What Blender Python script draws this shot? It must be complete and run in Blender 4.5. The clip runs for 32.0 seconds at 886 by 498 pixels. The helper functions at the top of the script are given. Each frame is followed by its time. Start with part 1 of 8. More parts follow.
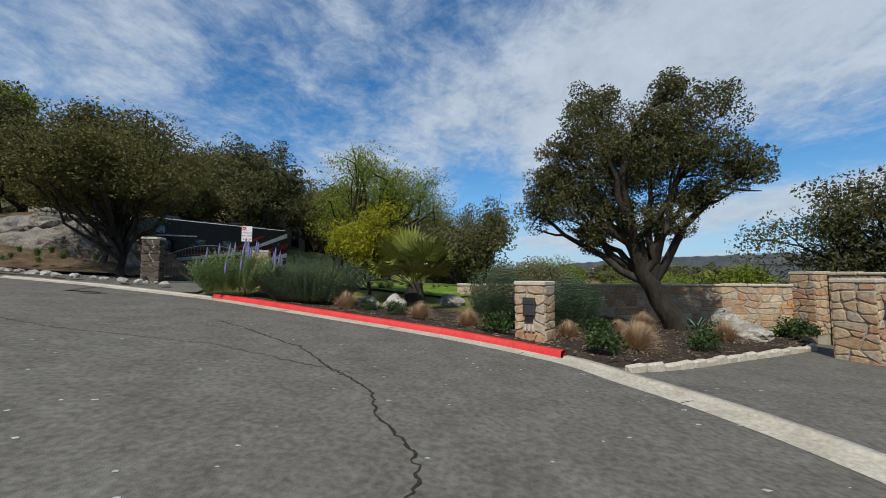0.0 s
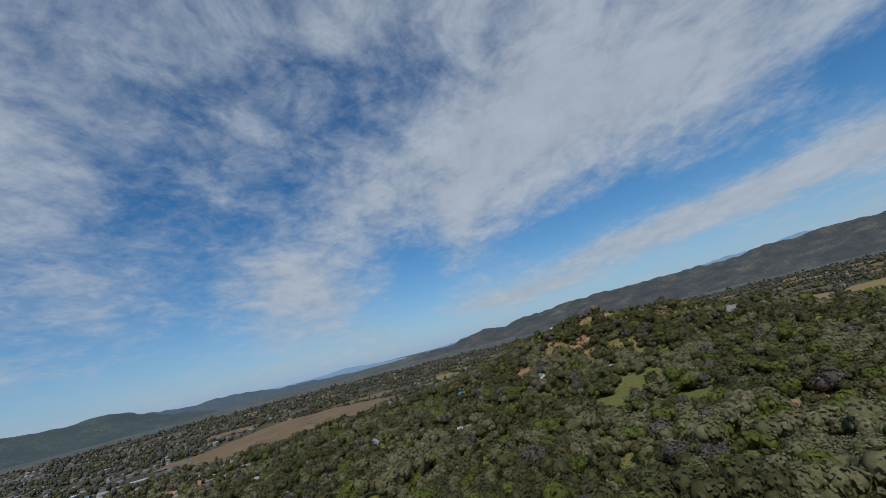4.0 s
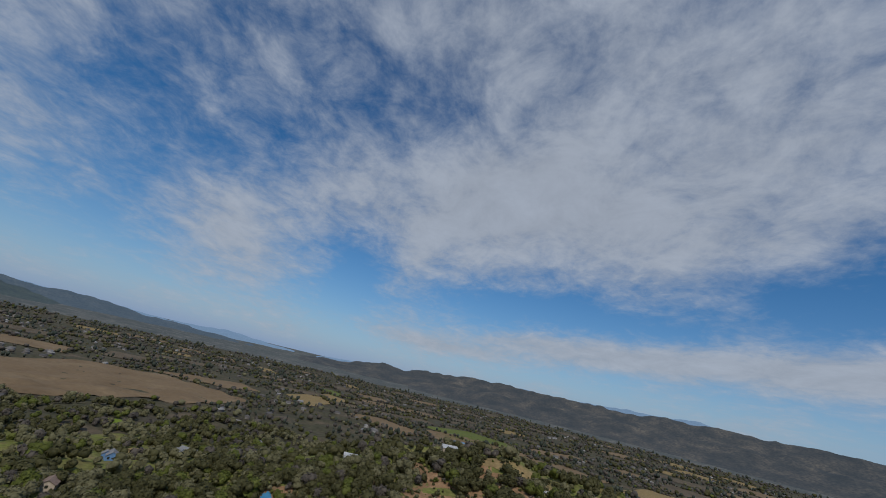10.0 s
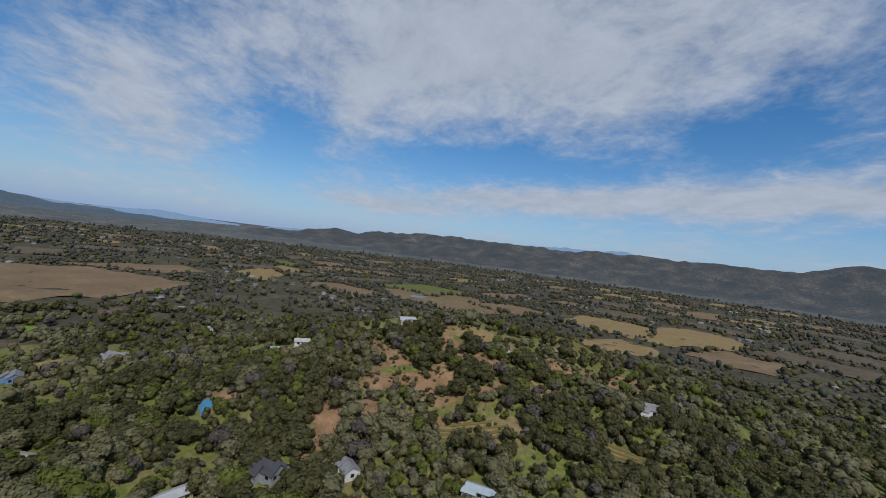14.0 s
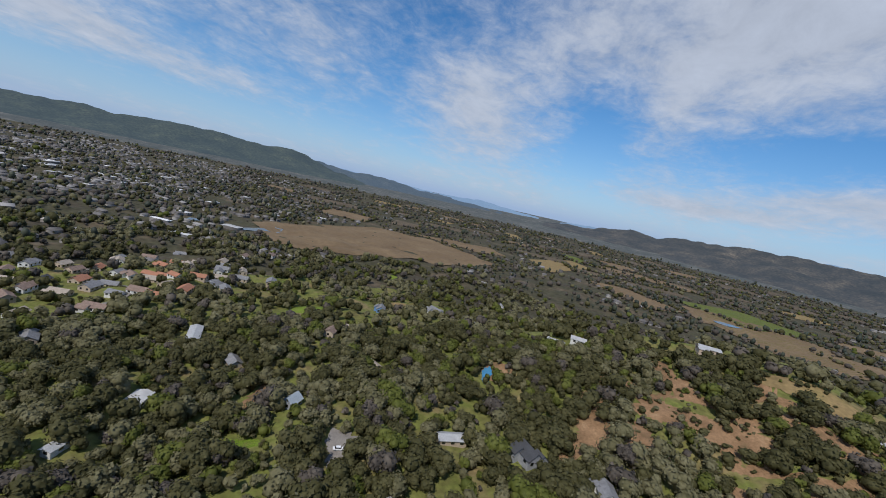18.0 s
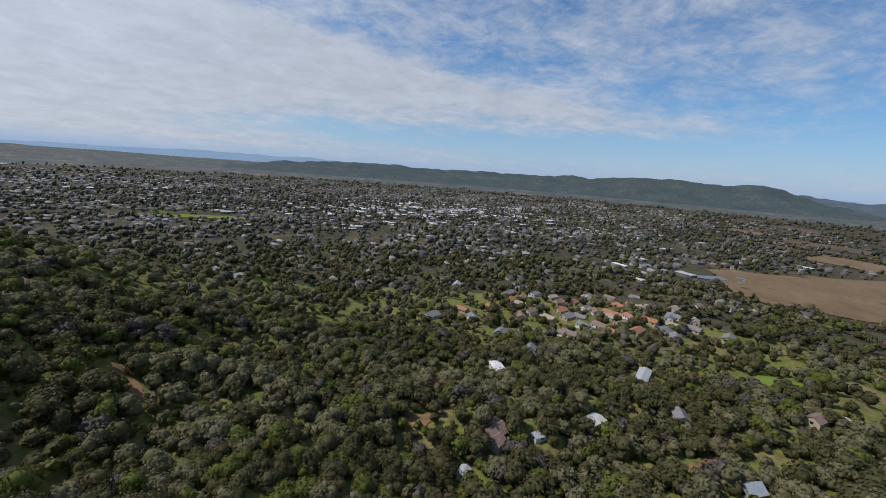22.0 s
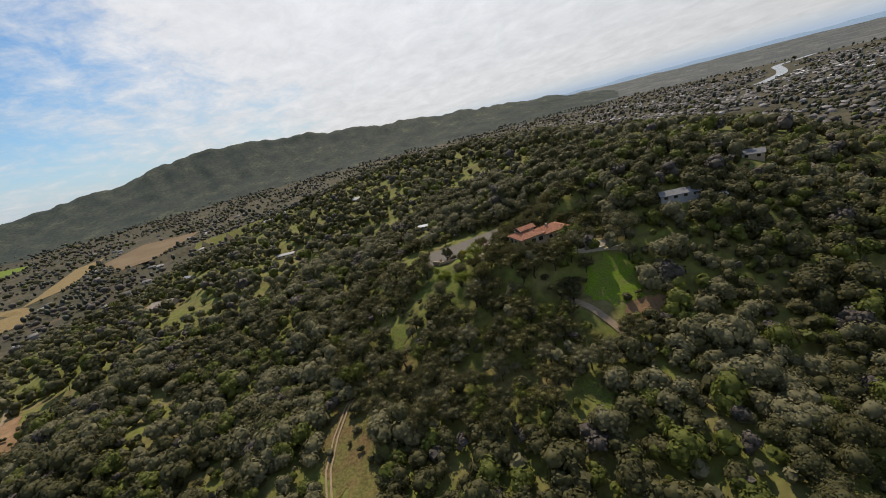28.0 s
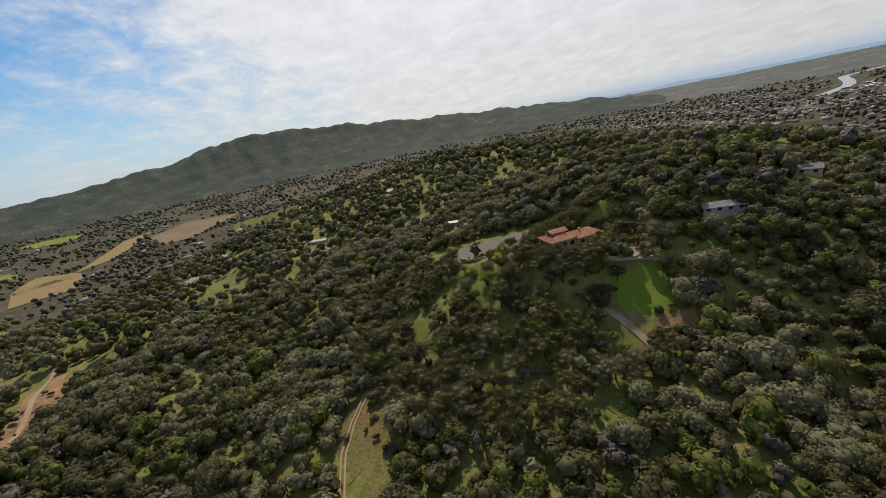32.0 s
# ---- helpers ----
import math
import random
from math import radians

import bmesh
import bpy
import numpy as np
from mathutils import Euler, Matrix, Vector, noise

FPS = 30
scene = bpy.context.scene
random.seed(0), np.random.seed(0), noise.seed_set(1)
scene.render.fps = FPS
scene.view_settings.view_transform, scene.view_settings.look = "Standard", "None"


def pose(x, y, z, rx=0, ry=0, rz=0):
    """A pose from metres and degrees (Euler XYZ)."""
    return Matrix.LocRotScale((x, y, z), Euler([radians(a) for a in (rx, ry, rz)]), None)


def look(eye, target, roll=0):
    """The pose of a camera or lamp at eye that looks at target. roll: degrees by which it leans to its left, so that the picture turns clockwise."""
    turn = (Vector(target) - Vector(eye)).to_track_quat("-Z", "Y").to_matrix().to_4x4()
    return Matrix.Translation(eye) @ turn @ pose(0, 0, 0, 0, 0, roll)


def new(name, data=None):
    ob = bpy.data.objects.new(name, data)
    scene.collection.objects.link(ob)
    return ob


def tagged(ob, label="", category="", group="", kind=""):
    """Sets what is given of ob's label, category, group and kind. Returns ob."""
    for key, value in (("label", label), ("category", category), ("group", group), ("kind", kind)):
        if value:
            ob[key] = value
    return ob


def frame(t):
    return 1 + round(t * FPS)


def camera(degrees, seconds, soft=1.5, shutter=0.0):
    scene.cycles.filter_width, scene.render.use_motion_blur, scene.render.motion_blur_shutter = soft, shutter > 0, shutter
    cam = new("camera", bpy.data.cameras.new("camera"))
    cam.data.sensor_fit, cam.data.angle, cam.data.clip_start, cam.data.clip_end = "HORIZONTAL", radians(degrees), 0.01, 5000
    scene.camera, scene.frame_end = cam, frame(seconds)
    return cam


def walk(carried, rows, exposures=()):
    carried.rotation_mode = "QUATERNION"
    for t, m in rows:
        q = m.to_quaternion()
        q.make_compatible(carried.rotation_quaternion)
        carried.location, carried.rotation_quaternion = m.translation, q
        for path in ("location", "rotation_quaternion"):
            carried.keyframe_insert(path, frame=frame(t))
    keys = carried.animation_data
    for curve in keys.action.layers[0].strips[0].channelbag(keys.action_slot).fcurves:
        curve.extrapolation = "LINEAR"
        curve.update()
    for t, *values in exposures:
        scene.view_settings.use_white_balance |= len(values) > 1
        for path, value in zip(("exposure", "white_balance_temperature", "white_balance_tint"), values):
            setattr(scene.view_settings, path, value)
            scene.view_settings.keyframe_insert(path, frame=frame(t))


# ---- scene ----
# ---- camera ----
cam = camera(96.0, 32.0, 0.95)
PATH = [
    (0.0, 0.12, 0.05, 1.51, 93.92, 0.23, 12.67),
    (0.5, 0.14, 0.10, 1.50, 95.30, -0.35, 20.90),
    (1.0, 0.16, 0.16, 1.49, 99.15, -0.15, 25.46),
    (1.5, 0.21, 0.18, 1.42, 110.05, 1.95, 25.77),
    (2.0, -0.77, 2.42, 2.80, 107.76, 0.94, 26.30),
    (2.2, -1.30, 4.29, 4.02, 106.12, 2.33, 26.64),
    (2.5, -2.60, 8.60, 6.45, 105.00, 3.00, 24.80),
    (3.0, -1.36, 18.93, 11.30, 102.56, 11.35, 15.72),
    (3.5, -3.90, 27.07, 14.40, 101.29, 13.27, 9.62),
    (4.0, -5.16, 39.35, 18.30, 104.08, 13.62, 5.94),
    (4.5, -5.56, 52.55, 22.40, 108.10, 10.97, 2.00),
    (6.5, -3.79, 104.30, 38.38, 108.41, 0.36, -9.76),
    (7.0, -3.52, 114.84, 42.26, 107.38, -6.37, -9.53),
    (7.5, -2.13, 124.51, 45.78, 107.04, -10.42, -9.05),
    (8.0, -0.11, 133.77, 48.91, 107.84, -11.54, -9.14),
    (8.5, 1.32, 143.02, 52.02, 109.05, -10.11, -9.96),
    (9.0, 3.21, 151.98, 55.27, 109.56, -10.40, -10.22),
    (9.5, 5.22, 160.83, 58.58, 108.71, -11.55, -9.48),
    (10.0, 6.75, 169.88, 62.01, 108.56, -12.80, -8.65),
    (10.5, 8.28, 178.59, 64.95, 106.94, -13.01, -7.94),
    (11.0, 9.64, 186.83, 67.24, 104.35, -13.38, -7.44),
    (11.5, 10.97, 194.61, 69.94, 101.10, -14.05, -8.69),
    (12.0, 12.56, 202.03, 72.72, 99.47, -15.91, -12.56),
    (12.5, 14.33, 208.88, 74.91, 96.63, -13.88, -12.66),
    (13.0, 14.55, 214.21, 75.95, 94.39, -7.55, -12.96),
    (13.5, 14.93, 218.33, 76.24, 92.45, -6.07, -14.75),
    (15.5, 14.72, 227.22, 76.74, 82.14, -13.59, -13.90),
    (16.0, 14.68, 227.88, 76.67, 81.89, -14.34, -6.72),
    (16.5, 14.62, 228.39, 76.52, 81.56, -14.07, 1.83),
    (17.0, 14.62, 228.79, 76.26, 81.31, -13.69, 9.84),
    (17.5, 14.74, 229.17, 75.94, 81.57, -13.99, 17.71),
    (18.0, 14.83, 229.43, 75.64, 81.80, -12.65, 25.81),
    (18.5, 14.95, 229.47, 75.47, 81.96, -10.59, 33.84),
    (19.0, 15.08, 229.26, 75.50, 82.03, -9.57, 41.74),
    (19.5, 15.23, 228.89, 75.67, 82.05, -9.30, 50.27),
    (20.0, 15.27, 228.54, 75.83, 82.43, -8.35, 58.38),
    (20.5, 15.36, 228.40, 76.03, 83.01, -6.41, 66.05),
    (21.0, 15.58, 228.39, 76.20, 83.60, -4.95, 73.04),
    (21.5, 15.88, 228.43, 76.31, 82.27, -4.81, 80.02),
    (22.0, 16.19, 228.41, 76.31, 78.83, -4.33, 85.10),
    (22.5, 16.41, 228.26, 76.14, 77.99, -3.99, 89.30),
    (23.0, 16.41, 228.07, 75.76, 77.68, -4.03, 94.81),
    (23.5, 16.00, 227.86, 75.33, 77.24, -2.75, 101.53),
    (24.0, 15.73, 227.74, 75.04, 75.83, 0.18, 109.25),
    (24.5, 15.74, 227.59, 74.83, 75.99, 3.24, 118.78),
    (25.0, 15.84, 227.50, 74.69, 76.42, 6.39, 129.13),
    (25.5, 15.85, 227.63, 74.54, 75.56, 9.35, 139.37),
    (26.0, 15.78, 227.87, 74.41, 73.74, 11.70, 148.66),
    (26.5, 15.69, 228.13, 74.33, 72.69, 12.06, 156.30),
    (28.5, 16.96, 229.00, 73.48, 72.62, 13.12, 175.25),
    (29.0, 16.96, 228.95, 73.41, 72.60, 12.08, 176.37),
    (29.5, 16.94, 228.90, 73.40, 72.71, 14.27, 176.63),
    (30.0, 16.88, 228.89, 73.39, 72.67, 11.76, 177.48),
    (30.5, 16.81, 228.88, 73.40, 72.96, 9.50, 177.81),
    (31.0, 16.75, 228.83, 73.41, 73.16, 9.12, 177.81),
    (31.5, 16.70, 228.80, 73.41, 73.18, 9.86, 177.78),
    (32.0, 16.67, 228.79, 73.41, 73.09, 11.04, 177.79),
]
walk(cam, [(t, pose(*p)) for t, *p in PATH], [(0.0, 0.14, 6450, 4), (1.0, 0.20, 6400, 4), (2.0, 0.12, 6350, 2), (2.5, 0.0, 6350, 3), (3.0, -0.18, 6350, 4), (4.0, -0.28, 6400, 5), (7.0, -0.45, 6380, 7), (10.0, -0.48, 6400, 8), (13.0, -0.34, 6380, 8), (16.0, -0.02, 6400, 10), (19.0, -0.03, 6400, 10), (21.0, -0.05, 6480, 10), (23.0, 0.06, 6800, 10), (26.0, 0.13, 7250, 10), (29.0, 0.18, 7850, 10), (32.0, 0.18, 7850, 10)])

# ---- world and sun ----
SUN_AZ, SUN_EL = 178.0, 50.0      # degrees left of +y, above the horizon
world = bpy.data.worlds.new("sky")
scene.world = world
world.use_nodes = True


def sky_world():
    nt = world.node_tree
    N, L = nt.nodes, nt.links
    N.clear()

    def math_(op, a, b=None, c=None, clamp=False):
        n = N.new("ShaderNodeMath")
        n.operation, n.use_clamp = op, clamp
        for i, v in enumerate((a, b, c)):
            if v is None:
                continue
            if isinstance(v, (int, float)):
                n.inputs[i].default_value = v
            else:
                L.new(v, n.inputs[i])
        return n.outputs[0]

    sky = N.new("ShaderNodeTexSky")
    sky.sky_type, sky.sun_disc = "NISHITA", False
    sky.sun_elevation, sky.sun_rotation = radians(SUN_EL), radians(-SUN_AZ)
    sky.altitude, sky.air_density, sky.dust_density, sky.ozone_density = 100, 1.0, 0.2, 2.5
    co = N.new("ShaderNodeTexCoord")
    sep = N.new("ShaderNodeSeparateXYZ")
    L.new(co.outputs["Generated"], sep.inputs[0])
    X, Y, Z = sep.outputs
    zz = math_("MAXIMUM", math_("ADD", Z, 0.20), 0.06)
    px, py = math_("DIVIDE", X, zz), math_("DIVIDE", Y, zz)
    plane = N.new("ShaderNodeCombineXYZ")
    L.new(px, plane.inputs[0])
    L.new(py, plane.inputs[1])
    # streaked cirrus: long axis turned by a third of a right angle
    turn = N.new("ShaderNodeMapping")
    turn.inputs["Rotation"].default_value = (0, 0, radians(28))
    turn.inputs["Scale"].default_value = (1.0, 0.78, 1)
    L.new(plane.outputs[0], turn.inputs[0])

    def fbm(scale, detail, rough, dist, src, off=0.0):
        n = N.new("ShaderNodeTexNoise")
        n.inputs["Scale"].default_value, n.inputs["Detail"].default_value = scale, detail
        n.inputs["Roughness"].default_value, n.inputs["Distortion"].default_value = rough, dist
        if off:
            m = N.new("ShaderNodeMapping")
            m.inputs["Location"].default_value = (off, off * 0.7, 0)
            L.new(src, m.inputs[0])
            src = m.outputs[0]
        L.new(src, n.inputs["Vector"])
        return n.outputs[0]

    broad = fbm(1.25, 5, 0.55, 0.12, turn.outputs[0], 3.1)
    fine = fbm(5.2, 10, 0.66, 0.35, turn.outputs[0], 7.7)
    ripple = fbm(18.0, 6, 0.62, 0.5, plane.outputs[0], 2.3)
    az = math_("ARCTAN2", math_("MULTIPLY", X, -1.0), Y)      # radians, left positive
    el = math_("ARCSINE", Z)

    def blob(a, e, wa, we, gain, lean=0.0):
        off = math_("WRAP", math_("SUBTRACT", az, radians(a)), math.pi, -math.pi)
        da = math_("DIVIDE", off, radians(wa))
        de = math_("DIVIDE", math_("SUBTRACT", math_("SUBTRACT", el, radians(e)), math_("MULTIPLY", off, lean)), radians(we))
        r2 = math_("ADD", math_("MULTIPLY", da, da), math_("MULTIPLY", de, de))
        return math_("MULTIPLY", math_("EXPONENT", math_("MULTIPLY", r2, -1.0)), gain)

    cover = math_("ADD", math_("ADD", math_("MULTIPLY", broad, 0.80), math_("MULTIPLY", fine, 0.85)), math_("MULTIPLY", ripple, 0.32))
    for b in CLOUDS:
        cover = math_("ADD", cover, blob(*b))
    dens = N.new("ShaderNodeMapRange")
    dens.interpolation_type = "SMOOTHSTEP"
    dens.inputs["From Min"].default_value, dens.inputs["From Max"].default_value = 0.84, 1.50
    L.new(cover, dens.inputs["Value"])
    low = N.new("ShaderNodeMapRange")
    low.inputs["From Min"].default_value, low.inputs["From Max"].default_value = 0.0, 0.03
    L.new(Z, low.inputs["Value"])
    amount = math_("MULTIPLY", math_("MULTIPLY", dens.outputs[0], low.outputs[0]), 0.92)
    # thicker cloud is greyer underneath
    shade = N.new("ShaderNodeMapRange")
    shade.inputs["From Min"].default_value, shade.inputs["From Max"].default_value = 0.35, 0.75
    shade.inputs["To Min"].default_value, shade.inputs["To Max"].default_value = 0.80, 1.0
    L.new(fine, shade.inputs["Value"])
    white = N.new("ShaderNodeMix")
    white.data_type = "RGBA"
    white.blend_type = "MULTIPLY"
    white.inputs[0].default_value = 1.0
    white.inputs[6].default_value = CLOUD_RGB
    # cloud is brighter towards the sun
    sa, se = radians(SUN_AZ), radians(SUN_EL)
    near_sun = N.new("ShaderNodeVectorMath")
    near_sun.operation = "DOT_PRODUCT"
    near_sun.inputs[1].default_value = (-math.sin(sa) * math.cos(se), math.cos(sa) * math.cos(se), math.sin(se))
    L.new(co.outputs["Generated"], near_sun.inputs[0])
    bright = math_("ADD", math_("MULTIPLY", math_("POWER", math_("MAXIMUM", near_sun.outputs["Value"], 0.0), 3.0), 0.75), 1.0)
    L.new(math_("MULTIPLY", shade.outputs[0], bright), white.inputs[7])
    mix = N.new("ShaderNodeMix")
    mix.data_type = "RGBA"
    L.new(amount, mix.inputs[0])
    deep = N.new("ShaderNodeHueSaturation")
    deep.inputs["Saturation"].default_value = 1.22
    tone = N.new("ShaderNodeMix")
    tone.data_type, tone.blend_type = "RGBA", "MULTIPLY"
    tone.inputs[0].default_value = 1.0
    tone.inputs[7].default_value = (0.80, 0.95, 1.08, 1)
    L.new(sky.outputs[0], tone.inputs[6])
    L.new(tone.outputs[2], deep.inputs["Color"])
    L.new(white.outputs[2], mix.inputs[7])
    # pale blue air low over the land
    fade = math_("EXPONENT", math_("MULTIPLY", math_("MAXIMUM", el, 0.0), -1.0 / radians(7.5)))
    air = N.new("ShaderNodeMix")
    air.data_type = "RGBA"
    L.new(math_("MULTIPLY", fade, 0.92), air.inputs[0])
    air.inputs[7].default_value = AIR_RGB
    L.new(deep.outputs[0], air.inputs[6])
    L.new(air.outputs[2], mix.inputs[6])
    bg = N.new("ShaderNodeBackground")
    bg.inputs[1].default_value = SKY_STRENGTH
    L.new(mix.outputs[2], bg.inputs[0])
    out = N.new("ShaderNodeOutputWorld")
    L.new(bg.outputs[0], out.inputs[0])


SKY_STRENGTH = 0.105
CLOUD_RGB = (5.2, 5.7, 6.7, 1)
AIR_RGB = (2.9, 4.05, 6.3, 1)
# clouds: azimuth, elevation, half widths, gain, lean
CLOUDS = [
    (24, 13, 8, 9, 0.34, 0.5), (12, 22, 9, 8, 0.30, -0.3), (-10, 26, 20, 9, 0.40, -0.25), (-30, 22, 16, 7, 0.28, 0.1), (-45, 26, 14, 9, 0.20, 0.0), (-28, 7.6, 24, 1.9, 0.50, -0.06), (-58, 9.5, 14, 2.2, 0.40, 0.0),
    (-6, 4.7, 9, 1.0, 0.34, 0.0), (-1, 16, 3.5, 5, 0.16, -0.5), (7, 11, 5, 7, -0.34, 0.0), (-22, 12.5, 16, 2.2, -0.30, 0.0), (-50, 17, 8, 4, -0.25, 0.0), (38, 17, 6, 9, -0.10, 0.4),
    (75, 9.5, 22, 2.2, 0.42, 0.16), (108, 11, 26, 4.0, 0.55, 0.10), (150, 12, 40, 11, 0.95, 0.0), (190, 19, 20, 8, 0.50, 0.2), (150, 3, 40, 5, 0.55, 0.0), (213, 9, 14, 5, 0.12, 0.0), (228, 14, 9, 7, -0.20, 0.0), (95, 4.0, 45, 1.8, -0.30, 0.0),
    (-42, 40, 26, 15, 0.30, 0.0), (60, 30, 30, 16, 0.26, 0.0), (0, 50, 90, 16, 0.16, 0.0), (52, 5, 14, 2.0, -0.15, 0.0)]
sky_world()
sun = new("sun", bpy.data.lights.new("sun", "SUN"))
sun.data.energy, sun.data.angle, sun.data.color = 3.6, radians(0.6), (1.0, 0.94, 0.86)
sun.matrix_world = look((0, 0, 60), (60 * math.sin(radians(SUN_AZ)), -60 * math.cos(radians(SUN_AZ)), 60 - 60 * math.tan(radians(SUN_EL))))


# ---- materials ----
def ramp_material(name, colours, scale=1.0, rough=0.85, bump=0.3, bump_scale=None, fine=0.25, metal=0.0, per="none", stretch=None, detail=6.0, leaf=0.0):
    """Noise-driven colour over world positions: broad patches, fine grain, relief; per: varies each object or each island."""
    m = bpy.data.materials.new(name)
    m.use_nodes = True
    nt = m.node_tree
    N, L = nt.nodes, nt.links
    bsdf = N["Principled BSDF"]
    if leaf or rough >= 0.9 or "leaves" in name or "foliage" in name:
        bsdf.inputs["Specular IOR Level"].default_value = 0.15
    bsdf.inputs["Roughness"].default_value, bsdf.inputs["Metallic"].default_value = rough, metal
    geo = N.new("ShaderNodeNewGeometry")
    src = geo.outputs["Position"]
    if stretch:
        mp = N.new("ShaderNodeMapping")
        mp.inputs["Scale"].default_value = stretch
        L.new(src, mp.inputs[0])
        src = mp.outputs[0]
    n1 = N.new("ShaderNodeTexNoise")
    n1.inputs["Scale"].default_value, n1.inputs["Detail"].default_value, n1.inputs["Roughness"].default_value = scale, detail, 0.6
    L.new(src, n1.inputs["Vector"])
    n2 = N.new("ShaderNodeTexNoise")
    n2.inputs["Scale"].default_value, n2.inputs["Detail"].default_value = scale * 9.0, 4.0
    L.new(src, n2.inputs["Vector"])
    fac = n1.outputs[0]
    if per != "none":
        rnd = geo.outputs["Random Per Island"]
        if per == "object":
            rnd = N.new("ShaderNodeObjectInfo").outputs["Random"]
        mx = N.new("ShaderNodeMix")
        mx.inputs[0].default_value = 0.28 if leaf else 0.5
        L.new(fac, mx.inputs[2])
        L.new(rnd, mx.inputs[3])
        fac = mx.outputs[0]
    rp = N.new("ShaderNodeValToRGB")
    el = rp.color_ramp.elements
    lo, hi = (0.22, 0.78) if per == "none" else (0.2, 0.8)
    while len(el) < len(colours):
        el.new(0.5)
    for i, c in enumerate(colours):
        el[i].position = lo + (hi - lo) * i / max(1, len(colours) - 1)
        el[i].color = (*c, 1)
    L.new(fac, rp.inputs[0])
    mr = N.new("ShaderNodeMapRange")
    mr.inputs["From Min"].default_value, mr.inputs["From Max"].default_value = 0.25, 0.75
    mr.inputs["To Min"].default_value, mr.inputs["To Max"].default_value = 1 - fine, 1 + fine
    L.new(n2.outputs[0], mr.inputs["Value"])
    mul = N.new("ShaderNodeMix")
    mul.data_type, mul.blend_type = "RGBA", "MULTIPLY"
    mul.inputs[0].default_value = 1.0
    L.new(rp.outputs[0], mul.inputs[6])
    L.new(mr.outputs[0], mul.inputs[7])
    L.new(mul.outputs[2], bsdf.inputs["Base Color"])
    if leaf:                                   # leaves let some light through
        tr = N.new("ShaderNodeBsdfTranslucent")
        L.new(mul.outputs[2], tr.inputs["Color"])
        ms = N.new("ShaderNodeMixShader")
        ms.inputs[0].default_value = leaf
        L.new(bsdf.outputs[0], ms.inputs[1])
        L.new(tr.outputs[0], ms.inputs[2])
        L.new(ms.outputs[0], N["Material Output"].inputs["Surface"])
    if bump:
        n3 = n2
        if bump_scale:
            n3 = N.new("ShaderNodeTexNoise")
            n3.inputs["Scale"].default_value, n3.inputs["Detail"].default_value = bump_scale, 5.0
            L.new(src, n3.inputs["Vector"])
        b = N.new("ShaderNodeBump")
        b.inputs["Strength"].default_value, b.inputs["Distance"].default_value = bump, 0.6 / (bump_scale or scale * 9.0)
        L.new(n3.outputs[0], b.inputs["Height"])
        L.new(b.outputs[0], bsdf.inputs["Normal"])
    return m


M_GRASS = ramp_material("hill_grass", [(0.12, 0.092, 0.048), (0.135, 0.125, 0.044), (0.13, 0.145, 0.036), (0.18, 0.145, 0.066), (0.24, 0.17, 0.085)], 0.035, 0.95, 0.2, fine=0.35)
M_VALLEY = ramp_material("valley_floor", [(0.040, 0.036, 0.028), (0.066, 0.055, 0.039), (0.060, 0.058, 0.034), (0.100, 0.079, 0.053), (0.145, 0.116, 0.080)], 0.012, 0.95, 0.2, fine=0.4, detail=10.0)
M_LEAF = [
    ramp_material("oak_leaves", [(0.048, 0.047, 0.019), (0.078, 0.075, 0.031), (0.112, 0.106, 0.046), (0.150, 0.138, 0.064)], 0.085, 0.6, 0, per="island", leaf=0.4),
    ramp_material("grey_oak_leaves", [(0.096, 0.091, 0.045), (0.145, 0.136, 0.070), (0.195, 0.182, 0.100), (0.255, 0.235, 0.140)], 0.085, 0.7, 0, per="island", leaf=0.35),
    ramp_material("spring_leaves", [(0.070, 0.082, 0.018), (0.105, 0.122, 0.026), (0.145, 0.162, 0.038), (0.185, 0.195, 0.056)], 0.085, 0.6, 0, per="island", leaf=0.4),
    ramp_material("dark_conifer", [(0.014, 0.020, 0.011), (0.024, 0.032, 0.018), (0.036, 0.044, 0.025)], 0.085, 0.7, 0, per="island")]
M_LEAF.append(ramp_material("bare_winter_trees", [(0.036, 0.029, 0.023), (0.060, 0.049, 0.038), (0.088, 0.073, 0.057)], 0.06, 0.8, 0, per="island"))
M_BARK = ramp_material("oak_bark", [(0.018, 0.014, 0.011), (0.040, 0.033, 0.026), (0.10, 0.09, 0.075)], 2.5, 0.9, 0.8, bump_scale=14, stretch=(1, 1, 0.3))
M_DIRT = ramp_material("bare_earth", [(0.10, 0.085, 0.040), (0.19, 0.115, 0.062), (0.26, 0.16, 0.088), (0.34, 0.23, 0.135)], 0.12, 0.95, 0.3)
M_FIELD = ramp_material("ploughed_field", [(0.135, 0.092, 0.052), (0.17, 0.120, 0.070), (0.21, 0.155, 0.092)], 0.012, 0.95, 0.2, fine=0.15)
M_FIELD_TAN = ramp_material("dry_field", [(0.17, 0.125, 0.055), (0.23, 0.165, 0.078), (0.20, 0.165, 0.06)], 0.05, 0.95, 0.2)
M_LAWN = ramp_material("green_meadow", [(0.085, 0.13, 0.016), (0.13, 0.20, 0.020), (0.14, 0.17, 0.035), (0.16, 0.13, 0.05)], 0.25, 0.95, 0.8, bump_scale=6, fine=0.5)
M_WATER = ramp_material("river_water", [(0.10, 0.13, 0.15), (0.14, 0.17, 0.19)], 0.02, 0.12, 0.05)
